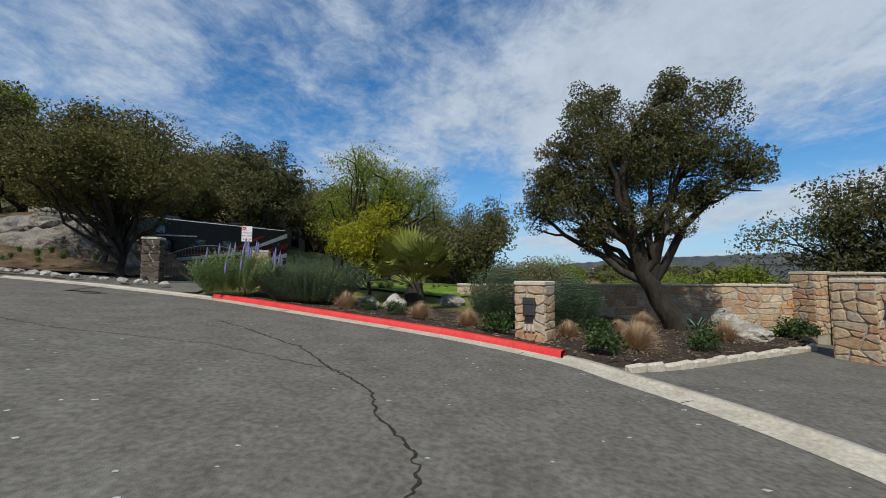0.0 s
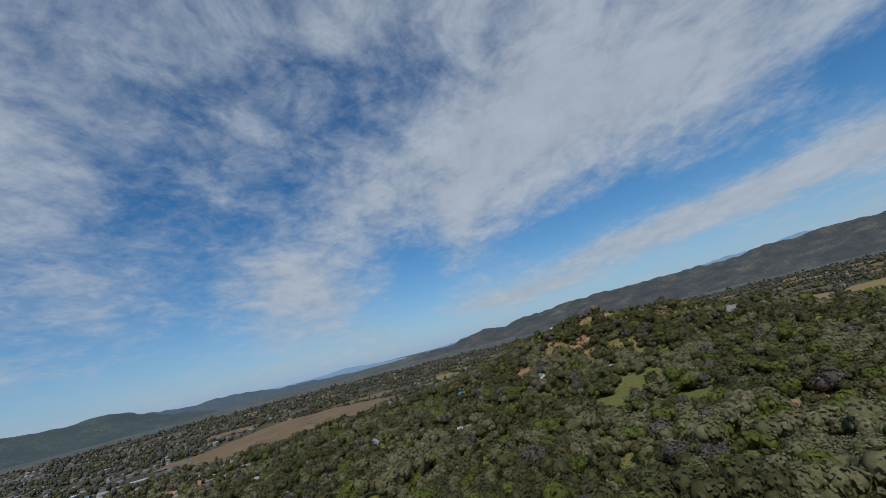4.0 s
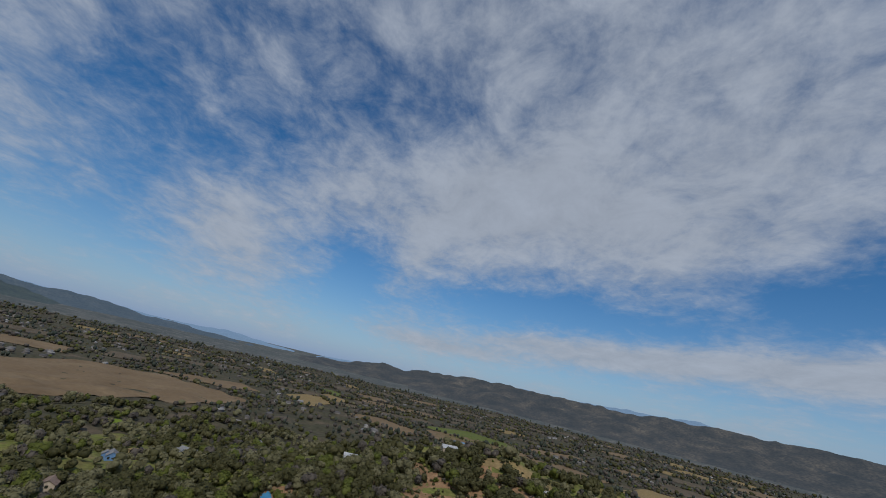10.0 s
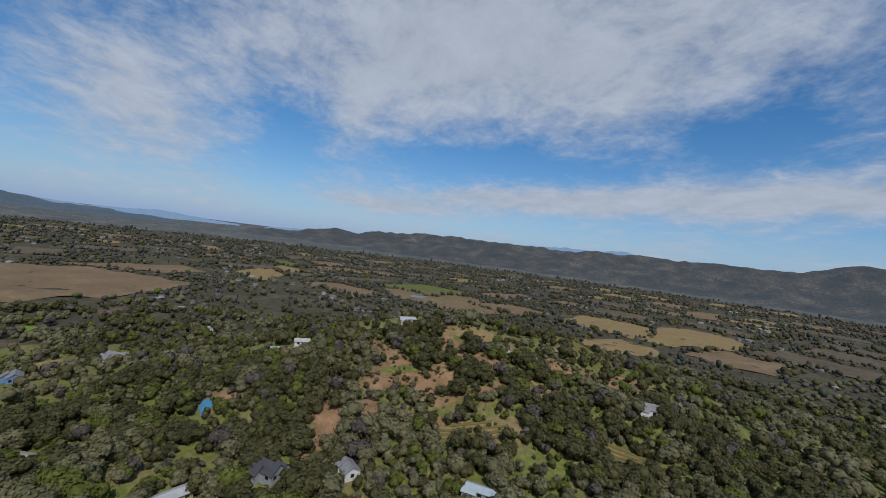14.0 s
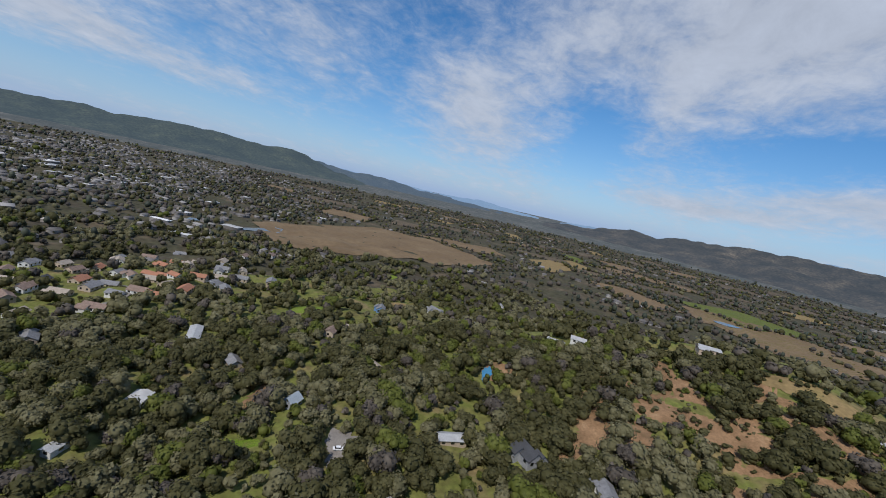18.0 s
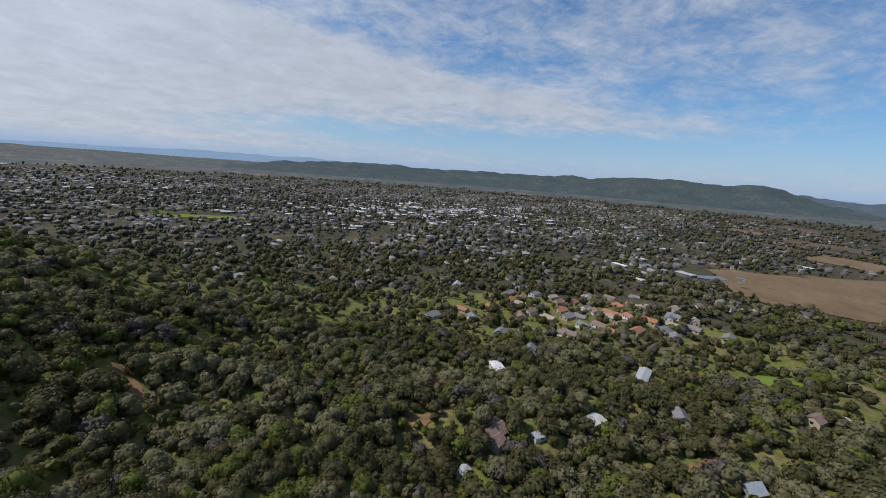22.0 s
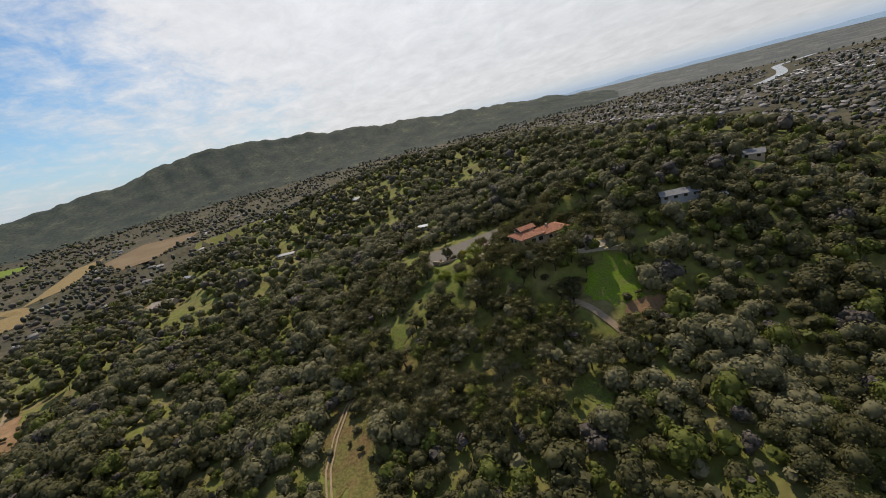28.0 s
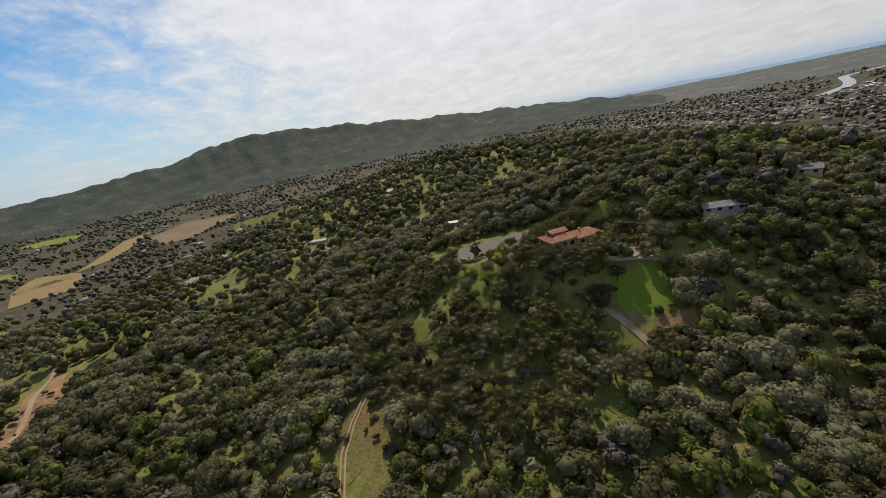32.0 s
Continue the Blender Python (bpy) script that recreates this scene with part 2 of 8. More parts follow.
M_ASPHALT = ramp_material("asphalt", [(0.085, 0.077, 0.065), (0.118, 0.107, 0.091), (0.134, 0.122, 0.104), (0.152, 0.139, 0.119), (0.19, 0.175, 0.15)], 1.6, 0.92, 0.8, bump_scale=90, fine=0.35, detail=14.0)
M_POOL = ramp_material("pool_water", [(0.04, 0.16, 0.30), (0.06, 0.22, 0.38)], 0.5, 0.1, 0.05)
M_ROOFS = ramp_material("town_roofs", [(0.055, 0.052, 0.050), (0.095, 0.085, 0.080), (0.15, 0.14, 0.133), (0.32, 0.31, 0.30)], 0.004, 0.8, 0, per="island")
M_WHITE_ROOF = ramp_material("white_flat_roofs", [(0.34, 0.34, 0.34), (0.56, 0.56, 0.55), (0.74, 0.74, 0.73)], 0.02, 0.7, 0, per="island")


# ---- mesh helpers ----
def mesh_np(name, verts, faces):
    """A mesh from arrays: verts (n, 3), faces (m, 3 or 4)."""
    me = bpy.data.meshes.new(name)
    verts, faces = np.asarray(verts, np.float32), np.asarray(faces, np.int32)
    k = faces.shape[1]
    me.vertices.add(len(verts))
    me.vertices.foreach_set("co", verts.ravel())
    me.loops.add(faces.size)
    me.loops.foreach_set("vertex_index", faces.ravel())
    me.polygons.add(len(faces))
    me.polygons.foreach_set("loop_start", np.arange(len(faces), dtype=np.int32) * k)
    me.update(calc_edges=True)
    return me


def thing_np(name, verts, faces, mat, parent=None, smooth=False):
    me = mesh_np(name, verts, faces)
    me.materials.append(mat)
    if smooth:
        me.polygons.foreach_set("use_smooth", np.ones(len(me.polygons), bool))
    ob = new(name, me)
    ob.parent = parent
    return ob


def part(name, bm, mat, parent=None, label="", smooth=False):
    """Links a bmesh as one mesh object under a thing or a part."""
    me = bpy.data.meshes.new(name)
    bm.to_mesh(me)
    bm.free()
    me.materials.append(mat)
    if smooth:
        me.polygons.foreach_set("use_smooth", np.ones(len(me.polygons), bool))
    ob = new(name, me)
    ob.parent = parent
    if label:
        ob["label"] = label
    return ob


def empty(name, m=None, label="", category="", group="", kind=""):
    ob = new(name)
    ob.empty_display_size = 0.3
    if m is not None:
        ob.matrix_world = m
    return tagged(ob, label, category, group, kind)


def add_box(bm, x0, y0, z0, x1, y1, z1, bevel=0.0):
    vs = bmesh.ops.create_cube(bm, size=1)["verts"]
    bmesh.ops.transform(bm, matrix=Matrix.Translation(((x0 + x1) / 2, (y0 + y1) / 2, (z0 + z1) / 2)) @ Matrix.Diagonal((x1 - x0, y1 - y0, z1 - z0, 1)), verts=vs)
    if bevel:
        es = list({e for v in vs for e in v.link_edges})
        bmesh.ops.bevel(bm, geom=es, offset=bevel, segments=1, affect="EDGES")
    return bm


def box(x0, y0, z0, x1, y1, z1, bevel=0.0):
    return add_box(bmesh.new(), x0, y0, z0, x1, y1, z1, bevel)


def az_dir(a):
    return np.array([-math.sin(radians(a)), math.cos(radians(a))])


# ---- terrain ----
HUB = (17.0, 228.0)
HILLS = [
    (-90, -380, 260, 330, 51.5), (-40, -10, 90, 80, 17.9), (-260, -80, 150, 130, 75.5), (60, -600, 300, 260, 69.8),
    (110, 575, 130, 95, 45.4), (230, 540, 160, 130, 30.4), (-120, 400, 220, 180, 24.5), (280, 150, 220, 250, 35.9),
    (50, 230, 180, 110, -6.5), (-130, -210, 170, 160, -8.4), (-100, 30, 50, 45, 19.5), (-60, 85, 35, 30, -1.0),
    (-300, -320, 150, 150, 39.5), (-500, 60, 180, 220, -25.0), (-500, -500, 350, 350, 12.8), (450, -250, 250, 300, 5.4),
    (10, 44, 22, 20, 5.5)
]
# crest of the home hill as it stands against the plain: azimuth in degrees left of +y, elevation
CREST = [(106, 9.0), (112, -14.5), (118, -14.0), (122, -13.0), (126, -11.6), (130, -10.0), (134, -8.4), (140, -6.9), (146, -6.2), (152, -5.4), (160, -4.0), (170, -3.2), (178, -2.7), (185, -2.6), (190, -3.5), (196, -4.8), (203, -6.4), (210, -8.0), (220, -10.0), (230, -10.5), (240, 9.0)]
CREST_A = np.array([a for a, _ in CREST], float)
CREST_E = np.array([e for _, e in CREST], float)


def wave(x, y, s, k):
    """Smooth pseudo-random relief of wavelength s."""
    x, y = np.asarray(x, float) / s, np.asarray(y, float) / s
    out = 0.0
    for i in range(k):
        a = 2.4 * i + 0.7
        f = 1.9 ** (i / 2)
        out = out + np.sin(6.283 * f * (x * math.cos(a) + y * math.sin(a)) + 1.7 * i + 1.3 * np.sin(4.1 * f * (y * math.cos(a) - x * math.sin(a)) + i)) / f
    return out


def street_z(x, y):
    """The street where the flight begins: rises gently to the left."""
    x = np.asarray(x, float)
    return -0.1 - 0.1 * np.clip(x, -40, 0) - 0.05 * np.clip(x, 0, 40) + 0.0 * np.asarray(y, float)


def ground_z(x, y):
    x, y = np.asarray(x, float), np.asarray(y, float)
    z = np.full(np.broadcast(x, y).shape, -75.0)
    for cx, cy, sx, sy, h in HILLS:
        z = z + h * np.exp(-0.5 * (((x - cx) / sx) ** 2 + ((y - cy) / sy) ** 2))
    w = np.clip(2.2 - 1.2 * np.hypot((x + 8) / 40, (y + 5) / 22), 0, 1)
    w = w * w * (3 - 2 * w)
    z = z * (1 - w) + (street_z(x, y) - 0.35) * w
    w = np.clip(2.0 - 1.15 * np.hypot((x + 15) / 14, (y - 23) / 10), 0, 1)
    w = w * w * (3 - 2 * w)
    z = z * (1 - w) + (1.25 - 0.03 * (x + 15)) * w
    w = np.clip(2.1 - 1.2 * np.hypot((x + 48) / 23, (y - 44) / 18), 0, 1)      # the tiled house's pad
    w = w * w * (3 - 2 * w)
    z = z * (1 - w) + 4.6 * w
    dx, dy = x - HUB[0], y - HUB[1]
    r = np.hypot(dx, dy)
    near = np.hypot(x + 5, y - 15)
    z = z + 2.2 * wave(x, y, 130, 5) * np.clip((near - 60) / 120, 0, 1) * np.clip((1500 - r) / 700, 0, 1)
    az = np.degrees(np.arctan2(-dx, dy))
    az = np.where(az < -130, az + 360, az)
    cap = 67 + r * np.tan(np.radians(np.interp(az, CREST_A, CREST_E))) - 0.30 * np.clip(r - 620, 0, 500)
    cap = np.where((az < 106) | (az > 240), 999.0, cap)
    cap = np.where(r > 1150, 999.0, np.maximum(cap, -74))
    z = np.where(cap > 300, z, -4.0 * np.logaddexp(-z / 4.0, -cap / 4.0))
    z = z + 112 * np.clip((r - 1700) / 2950, 0, 1) ** 2
    return z


def gz(x, y):
    return float(ground_z(x, y))


# ---- the land ----
def graded(n, reach, power=3.0):
    t = np.linspace(-1, 1, n)
    return reach * (0.06 * t + 0.94 * np.sign(t) * np.abs(t) ** power)


def build_ground():
    g = graded(351, 4900)
    X, Y = np.meshgrid(g, g, indexing="ij")
    m = np.maximum(np.abs(X), np.abs(Y))
    r = np.hypot(X, Y) + 1e-9
    f = m / r
    k = np.clip(m / 4900, 0, 1) ** 2
    f = 1 * (1 - k) + f * k
    X, Y = X * f, Y * f + 90
    Z = ground_z(X, Y)
    n = len(g)
    i = np.arange(n * n).reshape(n, n)
    F = np.stack([i[:-1, :-1], i[1:, :-1], i[1:, 1:], i[:-1, 1:]], -1).reshape(-1, 4)
    ob = thing_np("ground", np.stack([X, Y, Z], -1).reshape(-1, 3), F, M_GRASS, smooth=True)
    ob.data.materials.append(M_VALLEY)
    c = F[:, 0]
    d = np.hypot(X.ravel()[c] - HUB[0], Y.ravel()[c] - HUB[1])
    low = ((Z.ravel()[c] < -58) & (d > 520)) | (d > 1250)
    ob.data.polygons.foreach_set("material_index", low.astype(np.int32))
    return tagged(ob, "rolling hillside and valley floor of grass and soil", "ground", kind="structure")


build_ground()
rng = np.random.default_rng(5)


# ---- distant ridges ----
def haze_glow_material(name, land, air):
    """Chaparral slopes; the haze of miles of blue air is painted as emission."""
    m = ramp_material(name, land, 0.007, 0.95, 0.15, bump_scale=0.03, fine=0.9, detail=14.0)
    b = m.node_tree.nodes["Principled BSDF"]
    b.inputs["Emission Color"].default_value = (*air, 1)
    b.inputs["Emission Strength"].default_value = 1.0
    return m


def backdrop_ridge(radius, depth, heights, mat, label, rough=1.0, seed=0):
    """A far range of hills on an arc about the valley; heights: azimuth and elevation of its crest."""
    A, E = np.array([h[0] for h in heights], float), np.array([h[1] for h in heights], float)
    az = np.arange(A[0], A[-1] + 0.01, 0.2)
    k = np.linspace(0, 1.25, 26)
    G, K = np.meshgrid(az, k, indexing="ij")
    q = G * 10 + 31 * seed
    el = np.interp(G, A, E) + rough * (0.10 * wave(q, K * 40 + seed, 90, 6) + 0.03 * wave(q, K * 30, 23, 5) + 0.006 * wave(q, K * 30, 5, 4))
    r = radius - depth * (1 - K) + 0.02 * depth * wave(q, K * 60, 45, 4)
    low = np.degrees(np.arctan2(112 * np.clip((r - 1700) / 2950, 0, 1) ** 2 - 153, r))
    spur = 0.012 * wave(q + 70 * K, K * 60, 110, 7) * np.sin(np.pi * np.clip(K, 0, 1))
    prof = np.where(K < 1, 0.35 * K + 0.65 * K ** 2, 1 - (K - 1) ** 2 * 6) + spur
    ang = low + (np.maximum(el, low) - low) * np.clip(prof, 0, 1)
    a = np.radians(G)
    z = 75 + r * np.tan(np.radians(ang))
    V = np.stack([HUB[0] - r * np.sin(a), HUB[1] + r * np.cos(a), z], -1).reshape(-1, 3)
    i = np.arange(V.shape[0]).reshape(G.shape)
    F = np.stack([i[:-1, :-1], i[:-1, 1:], i[1:, 1:], i[1:, :-1]], -1).reshape(-1, 4)
    return tagged(thing_np("backdrop", V, F, mat, smooth=True), label, "hills", kind="structure")


# the last colour of each is its painted haze, which the slope emits
M_RIDGE = haze_glow_material("haze_glow_brown_slopes", [(0.004, 0.005, 0.004), (0.012, 0.012, 0.009), (0.028, 0.024, 0.017), (0.060, 0.048, 0.032), (0.13, 0.10, 0.068)], (0.042, 0.054, 0.072))
M_RIDGE_FAR = haze_glow_material("haze_glow_blue_slopes", [(0.018, 0.022, 0.020), (0.030, 0.034, 0.028), (0.055, 0.055, 0.044)], (0.052, 0.082, 0.130))
M_RIDGE_GREEN = haze_glow_material("haze_glow_green_slopes", [(0.006, 0.009, 0.006), (0.014, 0.018, 0.011), (0.032, 0.036, 0.019), (0.10, 0.10, 0.052)], (0.018, 0.026, 0.032))
M_RIDGE_MID = haze_glow_material("haze_glow_wooded_hills", [(0.005, 0.007, 0.005), (0.012, 0.016, 0.010), (0.026, 0.030, 0.017), (0.065, 0.068, 0.036)], (0.045, 0.066, 0.088))
M_RIDGE_LAST = haze_glow_material("haze_glow_pale_mountains", [(0.03, 0.04, 0.05), (0.05, 0.06, 0.07)], (0.165, 0.265, 0.42))
# land of the plain, with a grey-blue glow added in place of haze
M_PLAIN = haze_glow_material("haze_glow_far_plain", [(0.014, 0.017, 0.014), (0.026, 0.028, 0.021), (0.045, 0.043, 0.033), (0.085, 0.078, 0.062), (0.17, 0.155, 0.13)], (0.048, 0.060, 0.074))
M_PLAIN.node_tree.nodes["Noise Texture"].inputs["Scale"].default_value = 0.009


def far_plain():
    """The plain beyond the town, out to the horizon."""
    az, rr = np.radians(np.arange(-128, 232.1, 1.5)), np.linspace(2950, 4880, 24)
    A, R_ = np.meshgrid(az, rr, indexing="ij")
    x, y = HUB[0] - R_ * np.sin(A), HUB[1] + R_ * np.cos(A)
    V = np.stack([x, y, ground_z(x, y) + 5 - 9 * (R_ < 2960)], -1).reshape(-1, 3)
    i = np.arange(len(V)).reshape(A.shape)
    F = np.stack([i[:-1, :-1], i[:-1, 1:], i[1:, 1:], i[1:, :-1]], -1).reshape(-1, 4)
    tagged(thing_np("backdrop", V, F, M_PLAIN, smooth=True), "far plain of trees and marsh with haze as a glow", "plain", kind="structure")


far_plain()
backdrop_ridge(4150, 750, [(-128, 1.6), (-90, 2.6), (-66, 3.2), (-61, 3.0), (-57, 2.0), (-50, 1.9), (-43, 1.9), (-37, 1.7), (-30, 1.3), (-25, 1.5), (-18, 1.5), (-10, 1.1), (-6, 0.8), (-3, 0.2), (-1.5, 0.5), (0.2, 0.75), (1.6, 0.3), (5, -0.3), (9, -0.8), (13, -1.5)], M_RIDGE, "brown chaparral range with blue haze as a glow", 1.0, 1)
backdrop_ridge(4700, 700, [(-46, 1.0), (-40, 2.1), (-33, 1.75), (-26, 1.5), (-19, 1.4), (-10, 0.8), (-4, 0.3), (2, -0.1), (8, -0.45), (13, -0.55), (18, -0.2), (21, 0.0), (24, -0.3), (29, -0.4), (32, -0.1), (36, -0.2), (41, -0.1), (46, 0.1), (52, -0.6)], M_RIDGE_LAST, "mountains at the end of the valley with pale blue haze glow", 0.6, 2)
backdrop_ridge(4300, 700, [(15, -1.4), (20, -0.8), (25, -0.6), (29, -0.5), (33, 0.0), (38, -0.2), (42, 0.05), (46, 0.6), (50, -0.6), (54, -1.4)], M_RIDGE_FAR, "hills down the valley with blue haze glow", 1.0, 3)
backdrop_ridge(3900, 600, [(36, -1.5), (41, -0.5), (45, 0.7), (48, 1.0), (52, 0.75), (56, 0.95), (63, 0.65), (68, 0.5), (73, 0.35), (78, 0.25), (84, 0.1), (90, 0.2), (97, 0.3), (103, -0.1), (109, -0.7), (114, -1.5)], M_RIDGE_MID, "low wooded green hills beyond the town with haze glow", 0.9, 4)
backdrop_ridge(4750, 500, [(88, -0.5), (96, 0.0), (103, 0.3), (110, 0.15), (117, 0.2), (124, -0.15), (135, -0.3), (146, -0.25), (156, -0.3), (166, -0.2), (174, -0.5)], M_RIDGE_LAST, "faint hills beyond the bay with blue haze glow", 0.4, 5)
backdrop_ridge(3800, 1000, [(150, -1.4), (158, -0.2), (164, 0.45), (170, 0.9), (175, 1.5), (181, 1.6), (187, 2.5), (193, 3.1), (198, 3.7), (203, 3.6), (208, 3.0), (213, 1.9), (218, 1.6), (222, 1.1), (227, 0.9), (232, 1.6)], M_RIDGE_GREEN, "dark green mountain range with haze as a glow", 1.2, 6)
backdrop_ridge(3600, 450, [(-66, 0.7), (-58, 0.3), (-50, 0.1), (-43, 0.5), (-36, -0.1), (-30, 0.2), (-22, -0.3), (-16, 0.1), (-9, -0.6), (-4, -1.3)], M_RIDGE, "brown wooded foothills of the range with haze glow", 0.8, 7)


def patch(name, cx, cy, rx, ry, turn, mat, label, category, lift=0.12, wob=0.18, n=22, kind="structure", seed=0):
    """A draped patch with an uneven outline."""
    th = np.linspace(0, 2 * np.pi, 80, endpoint=False)
    out = 1 + wob * 1.3 * (np.sin(2 * th + seed) * 0.6 + np.sin(3 * th + 2.1 * seed) * 0.5 + np.sin(7 * th + seed) * 0.3 + np.sin(12 * th + 3 * seed) * 0.25 + np.sin(19 * th + 1.7 * seed) * 0.2)
    rad = np.linspace(0, 1, max(3, n // 2))[:, None]
    u, v = rad * out * np.cos(th) * rx, rad * out * np.sin(th) * ry
    c, s = math.cos(radians(turn)), math.sin(radians(turn))
    x, y = cx + u * c - v * s, cy + u * s + v * c
    z = ground_z(x, y) + lift
    V = np.stack([x, y, z], -1).reshape(-1, 3)
    R = rad.shape[0]
    idx = np.arange(R * 80).reshape(R, 80)
    nx = np.roll(idx, -1, 1)
    F = np.stack([idx[:-1], idx[1:], nx[1:], nx[:-1]], -1).reshape(-1, 4)
    ob = thing_np(name, V, F, mat, smooth=True)
    return tagged(ob, label, category, kind=kind)


def strip(name, pts, width, mat, label, category, lift=0.15, kind="structure"):
    """A draped road or path along a line of (x, y)."""
    p = np.array(pts, float)
    seg = np.hypot(*np.diff(p, axis=0).T)
    d = np.concatenate([[0], np.cumsum(seg)])
    step = max(width * 0.6, d[-1] / 160)
    q = np.linspace(0, d[-1], max(3, int(d[-1] / step)))
    x, y = np.interp(q, d, p[:, 0]), np.interp(q, d, p[:, 1])
    k = np.array([0.25, 0.5, 0.25])
    for _ in range(6):
        x[1:-1], y[1:-1] = np.convolve(x, k, "valid"), np.convolve(y, k, "valid")
    tx, ty = np.gradient(x), np.gradient(y)
    L = np.hypot(tx, ty) + 1e-9
    nx, ny = -ty / L, tx / L
    rows = [np.stack([x + nx * o, y + ny * o, ground_z(x + nx * o, y + ny * o) + lift], -1) for o in (-width / 2, 0, width / 2)]
    V = np.stack(rows, 1).reshape(-1, 3)
    n = len(x)
    i = np.arange(n * 3).reshape(n, 3)
    F = np.concatenate([np.stack([i[:-1, j], i[:-1, j + 1], i[1:, j + 1], i[1:, j]], -1) for j in (0, 1)])
    ob = thing_np(name, V, F, mat, smooth=True)
    return tagged(ob, label, category, kind=kind)


CLEAR = []            # open ground, kept free of trees: x, y, radius x, radius y, turn


def open_ground(cx, cy, rx, ry, turn=0, ragged=0.0):
    CLEAR.append((cx, cy, rx, ry, turn, ragged))


def clear_mask(x, y):
    ok = np.ones(len(x), bool)
    h = np.sin(x * 12.99 + y * 78.23) * 43758.5
    h = h - np.floor(h)
    for cx, cy, rx, ry, a, g in CLEAR:
        c, s = math.cos(radians(a)), math.sin(radians(a))
        u, v = (x - cx) * c + (y - cy) * s, -(x - cx) * s + (y - cy) * c
        ok &= (u / rx) ** 2 + (v / ry) ** 2 > 1 - g * h
    for outline in PARCELS:
        ok &= ~inside(x, y, outline)
    return ok


PARCELS = []          # outlines of fields, kept free of trees


def inside(x, y, outline):
    ok = np.zeros(np.shape(x), bool)
    for (x0, y0), (x1, y1) in zip(outline, outline[1:] + outline[:1]):
        ok ^= ((y0 > y) != (y1 > y)) & (x < (x1 - x0) * (y - y0) / (y1 - y0 + 1e-9) + x0)
    return ok


def parcel(outline, mat, label, category="field", lift=1.0, n=14):
    """A field with straight sides, draped over the land."""
    PARCELS.append(outline)
    o = np.array(outline, float)
    q = np.concatenate([np.linspace(a, b, 8, endpoint=False) for a, b in zip(o, np.roll(o, -1, 0))])
    c = q.mean(0)
    k = np.linspace(0.02, 1, n)[:, None, None]
    P = c + (q - c) * k
    V = np.concatenate([P, (ground_z(P[..., 0], P[..., 1]) + lift)[..., None]], -1).reshape(-1, 3)
    m = len(q)
    i = np.arange(n * m).reshape(n, m)
    j = np.roll(i, -1, 1)
    F = np.stack([i[:-1], i[1:], j[1:], j[:-1]], -1).reshape(-1, 4)
    return tagged(thing_np("field", V, F, mat, smooth=True), label, category, kind="structure")


SITES = []            # houses among the oaks


def site(x, y, w, l, h, turn, wall, roof, label, rise=0.28, wings=0, flat=False):
    """Keeps a house's ground, and a strip on its open side, free of trees."""
    w, l, h = w * 0.8, l * 0.8, h * 0.85
    k = 3.2 / (75 - gz(x, y))
    x, y = x + (16 - x) * k, y + (228 - y) * k
    SITES.append((x, y, w, l, h, turn, wall, roof, label, rise, wings, flat))
    dx, dy = 16 - x, 228 - y
    n = max(1.0, math.hypot(dx, dy))
    r = max(w, l) * 0.5
    open_ground(x + dx / n * 3, y + dy / n * 3, r + 3, r + 1.2, math.degrees(math.atan2(dy, dx)))


site(33, 397, 8.5, 11.5, 4.2, 20, "white", "grey", "grey-roofed white gabled house among oaks", wings=1)
site(224, 432, 9, 13, 5.5, 60, "white", "grey", "white house with grey gabled roof on a wooded slope", 0.4, 1)
site(-31, 348, 15, 25, 4.0, 78, "grey", "pale", "long house with a pale metal roof", 0.12)
site(0, 408, 10, 13, 4.2, 50, "grey", "dark", "dark grey house with several gables", 0.4, 2)
site(-36, 403, 8, 17, 3.5, 130, "tan", "pale", "low house with pale roof between oaks", 0.2)
site(-16, 560, 9, 16, 4, 85, "white", "pale", "white house with pale roof on the hillside")
site(0, 566, 8, 14, 4, 95, "white", "pale", "white house with pale roof on the hillside")
site(-85, 564, 8, 12, 4, 40, "white", "grey", "small white house with grey roof in a clearing", 0.35)
site(-153, 625, 14, 20, 4.5, 70, "white", "grey", "large white house with grey roofs beside a meadow", 0.35, 2)
site(-190, 570, 10, 14, 5, 30, "blue", "grey", "blue-walled house beside a meadow", 0.35, 1)
site(-129, 808, 10, 14, 4, 20, "white", "pale", "white house at the edge of the valley")
site(87, 575, 10, 17, 5, 100, "tan", "pale", "tan house on top of the bare hill", 0.15, 1)
site(162, 510, 6, 14, 3.2, 75, "tan", "pale", "low pale-roofed shed beside the vineyard", 0.15)
site(202, 517, 7, 13, 3.5, 65, "tan", "brown", "brown-roofed house above the rocks")
site(-113, 376, 8, 10, 4, 10, "grey", "blue", "small cottage with blue-grey roof in a clearing", 0.4)
site(91, 384, 7, 16, 3.6, 55, "grey", "blue", "long blue-grey roofed house half hidden by oaks", 0.2, 1)
site(413, 534, 9, 15, 4, 70, "tan", "brown", "brown-roofed house on a wooded slope")
site(462, 440, 9, 13, 4, 45, "tan", "brown", "brown-roofed house on a wooded slope")
site(489, 695, 10, 16, 4, 80, "tan", "red", "tan house with red-brown roof")
site(409, 574, 9, 14, 4, 20, "tan", "brown", "brown-roofed house on a wooded slope")
site(-164, 491, 9, 17, 3.5, 95, "tan", "tan", "low tan-roofed house among bare trees", 0.2)
site(-114, 447, 9, 15, 3.5, 70, "tan", "tan", "low tan-roofed house among bare trees", 0.2)
site(-230, 298, 9, 26, 3.6, 96, "white", "white", "long white flat-roofed modern house", flat=True)
site(-225, 399, 9, 27, 4, 50, "white", "pale", "long house with pale metal roof", 0.15)
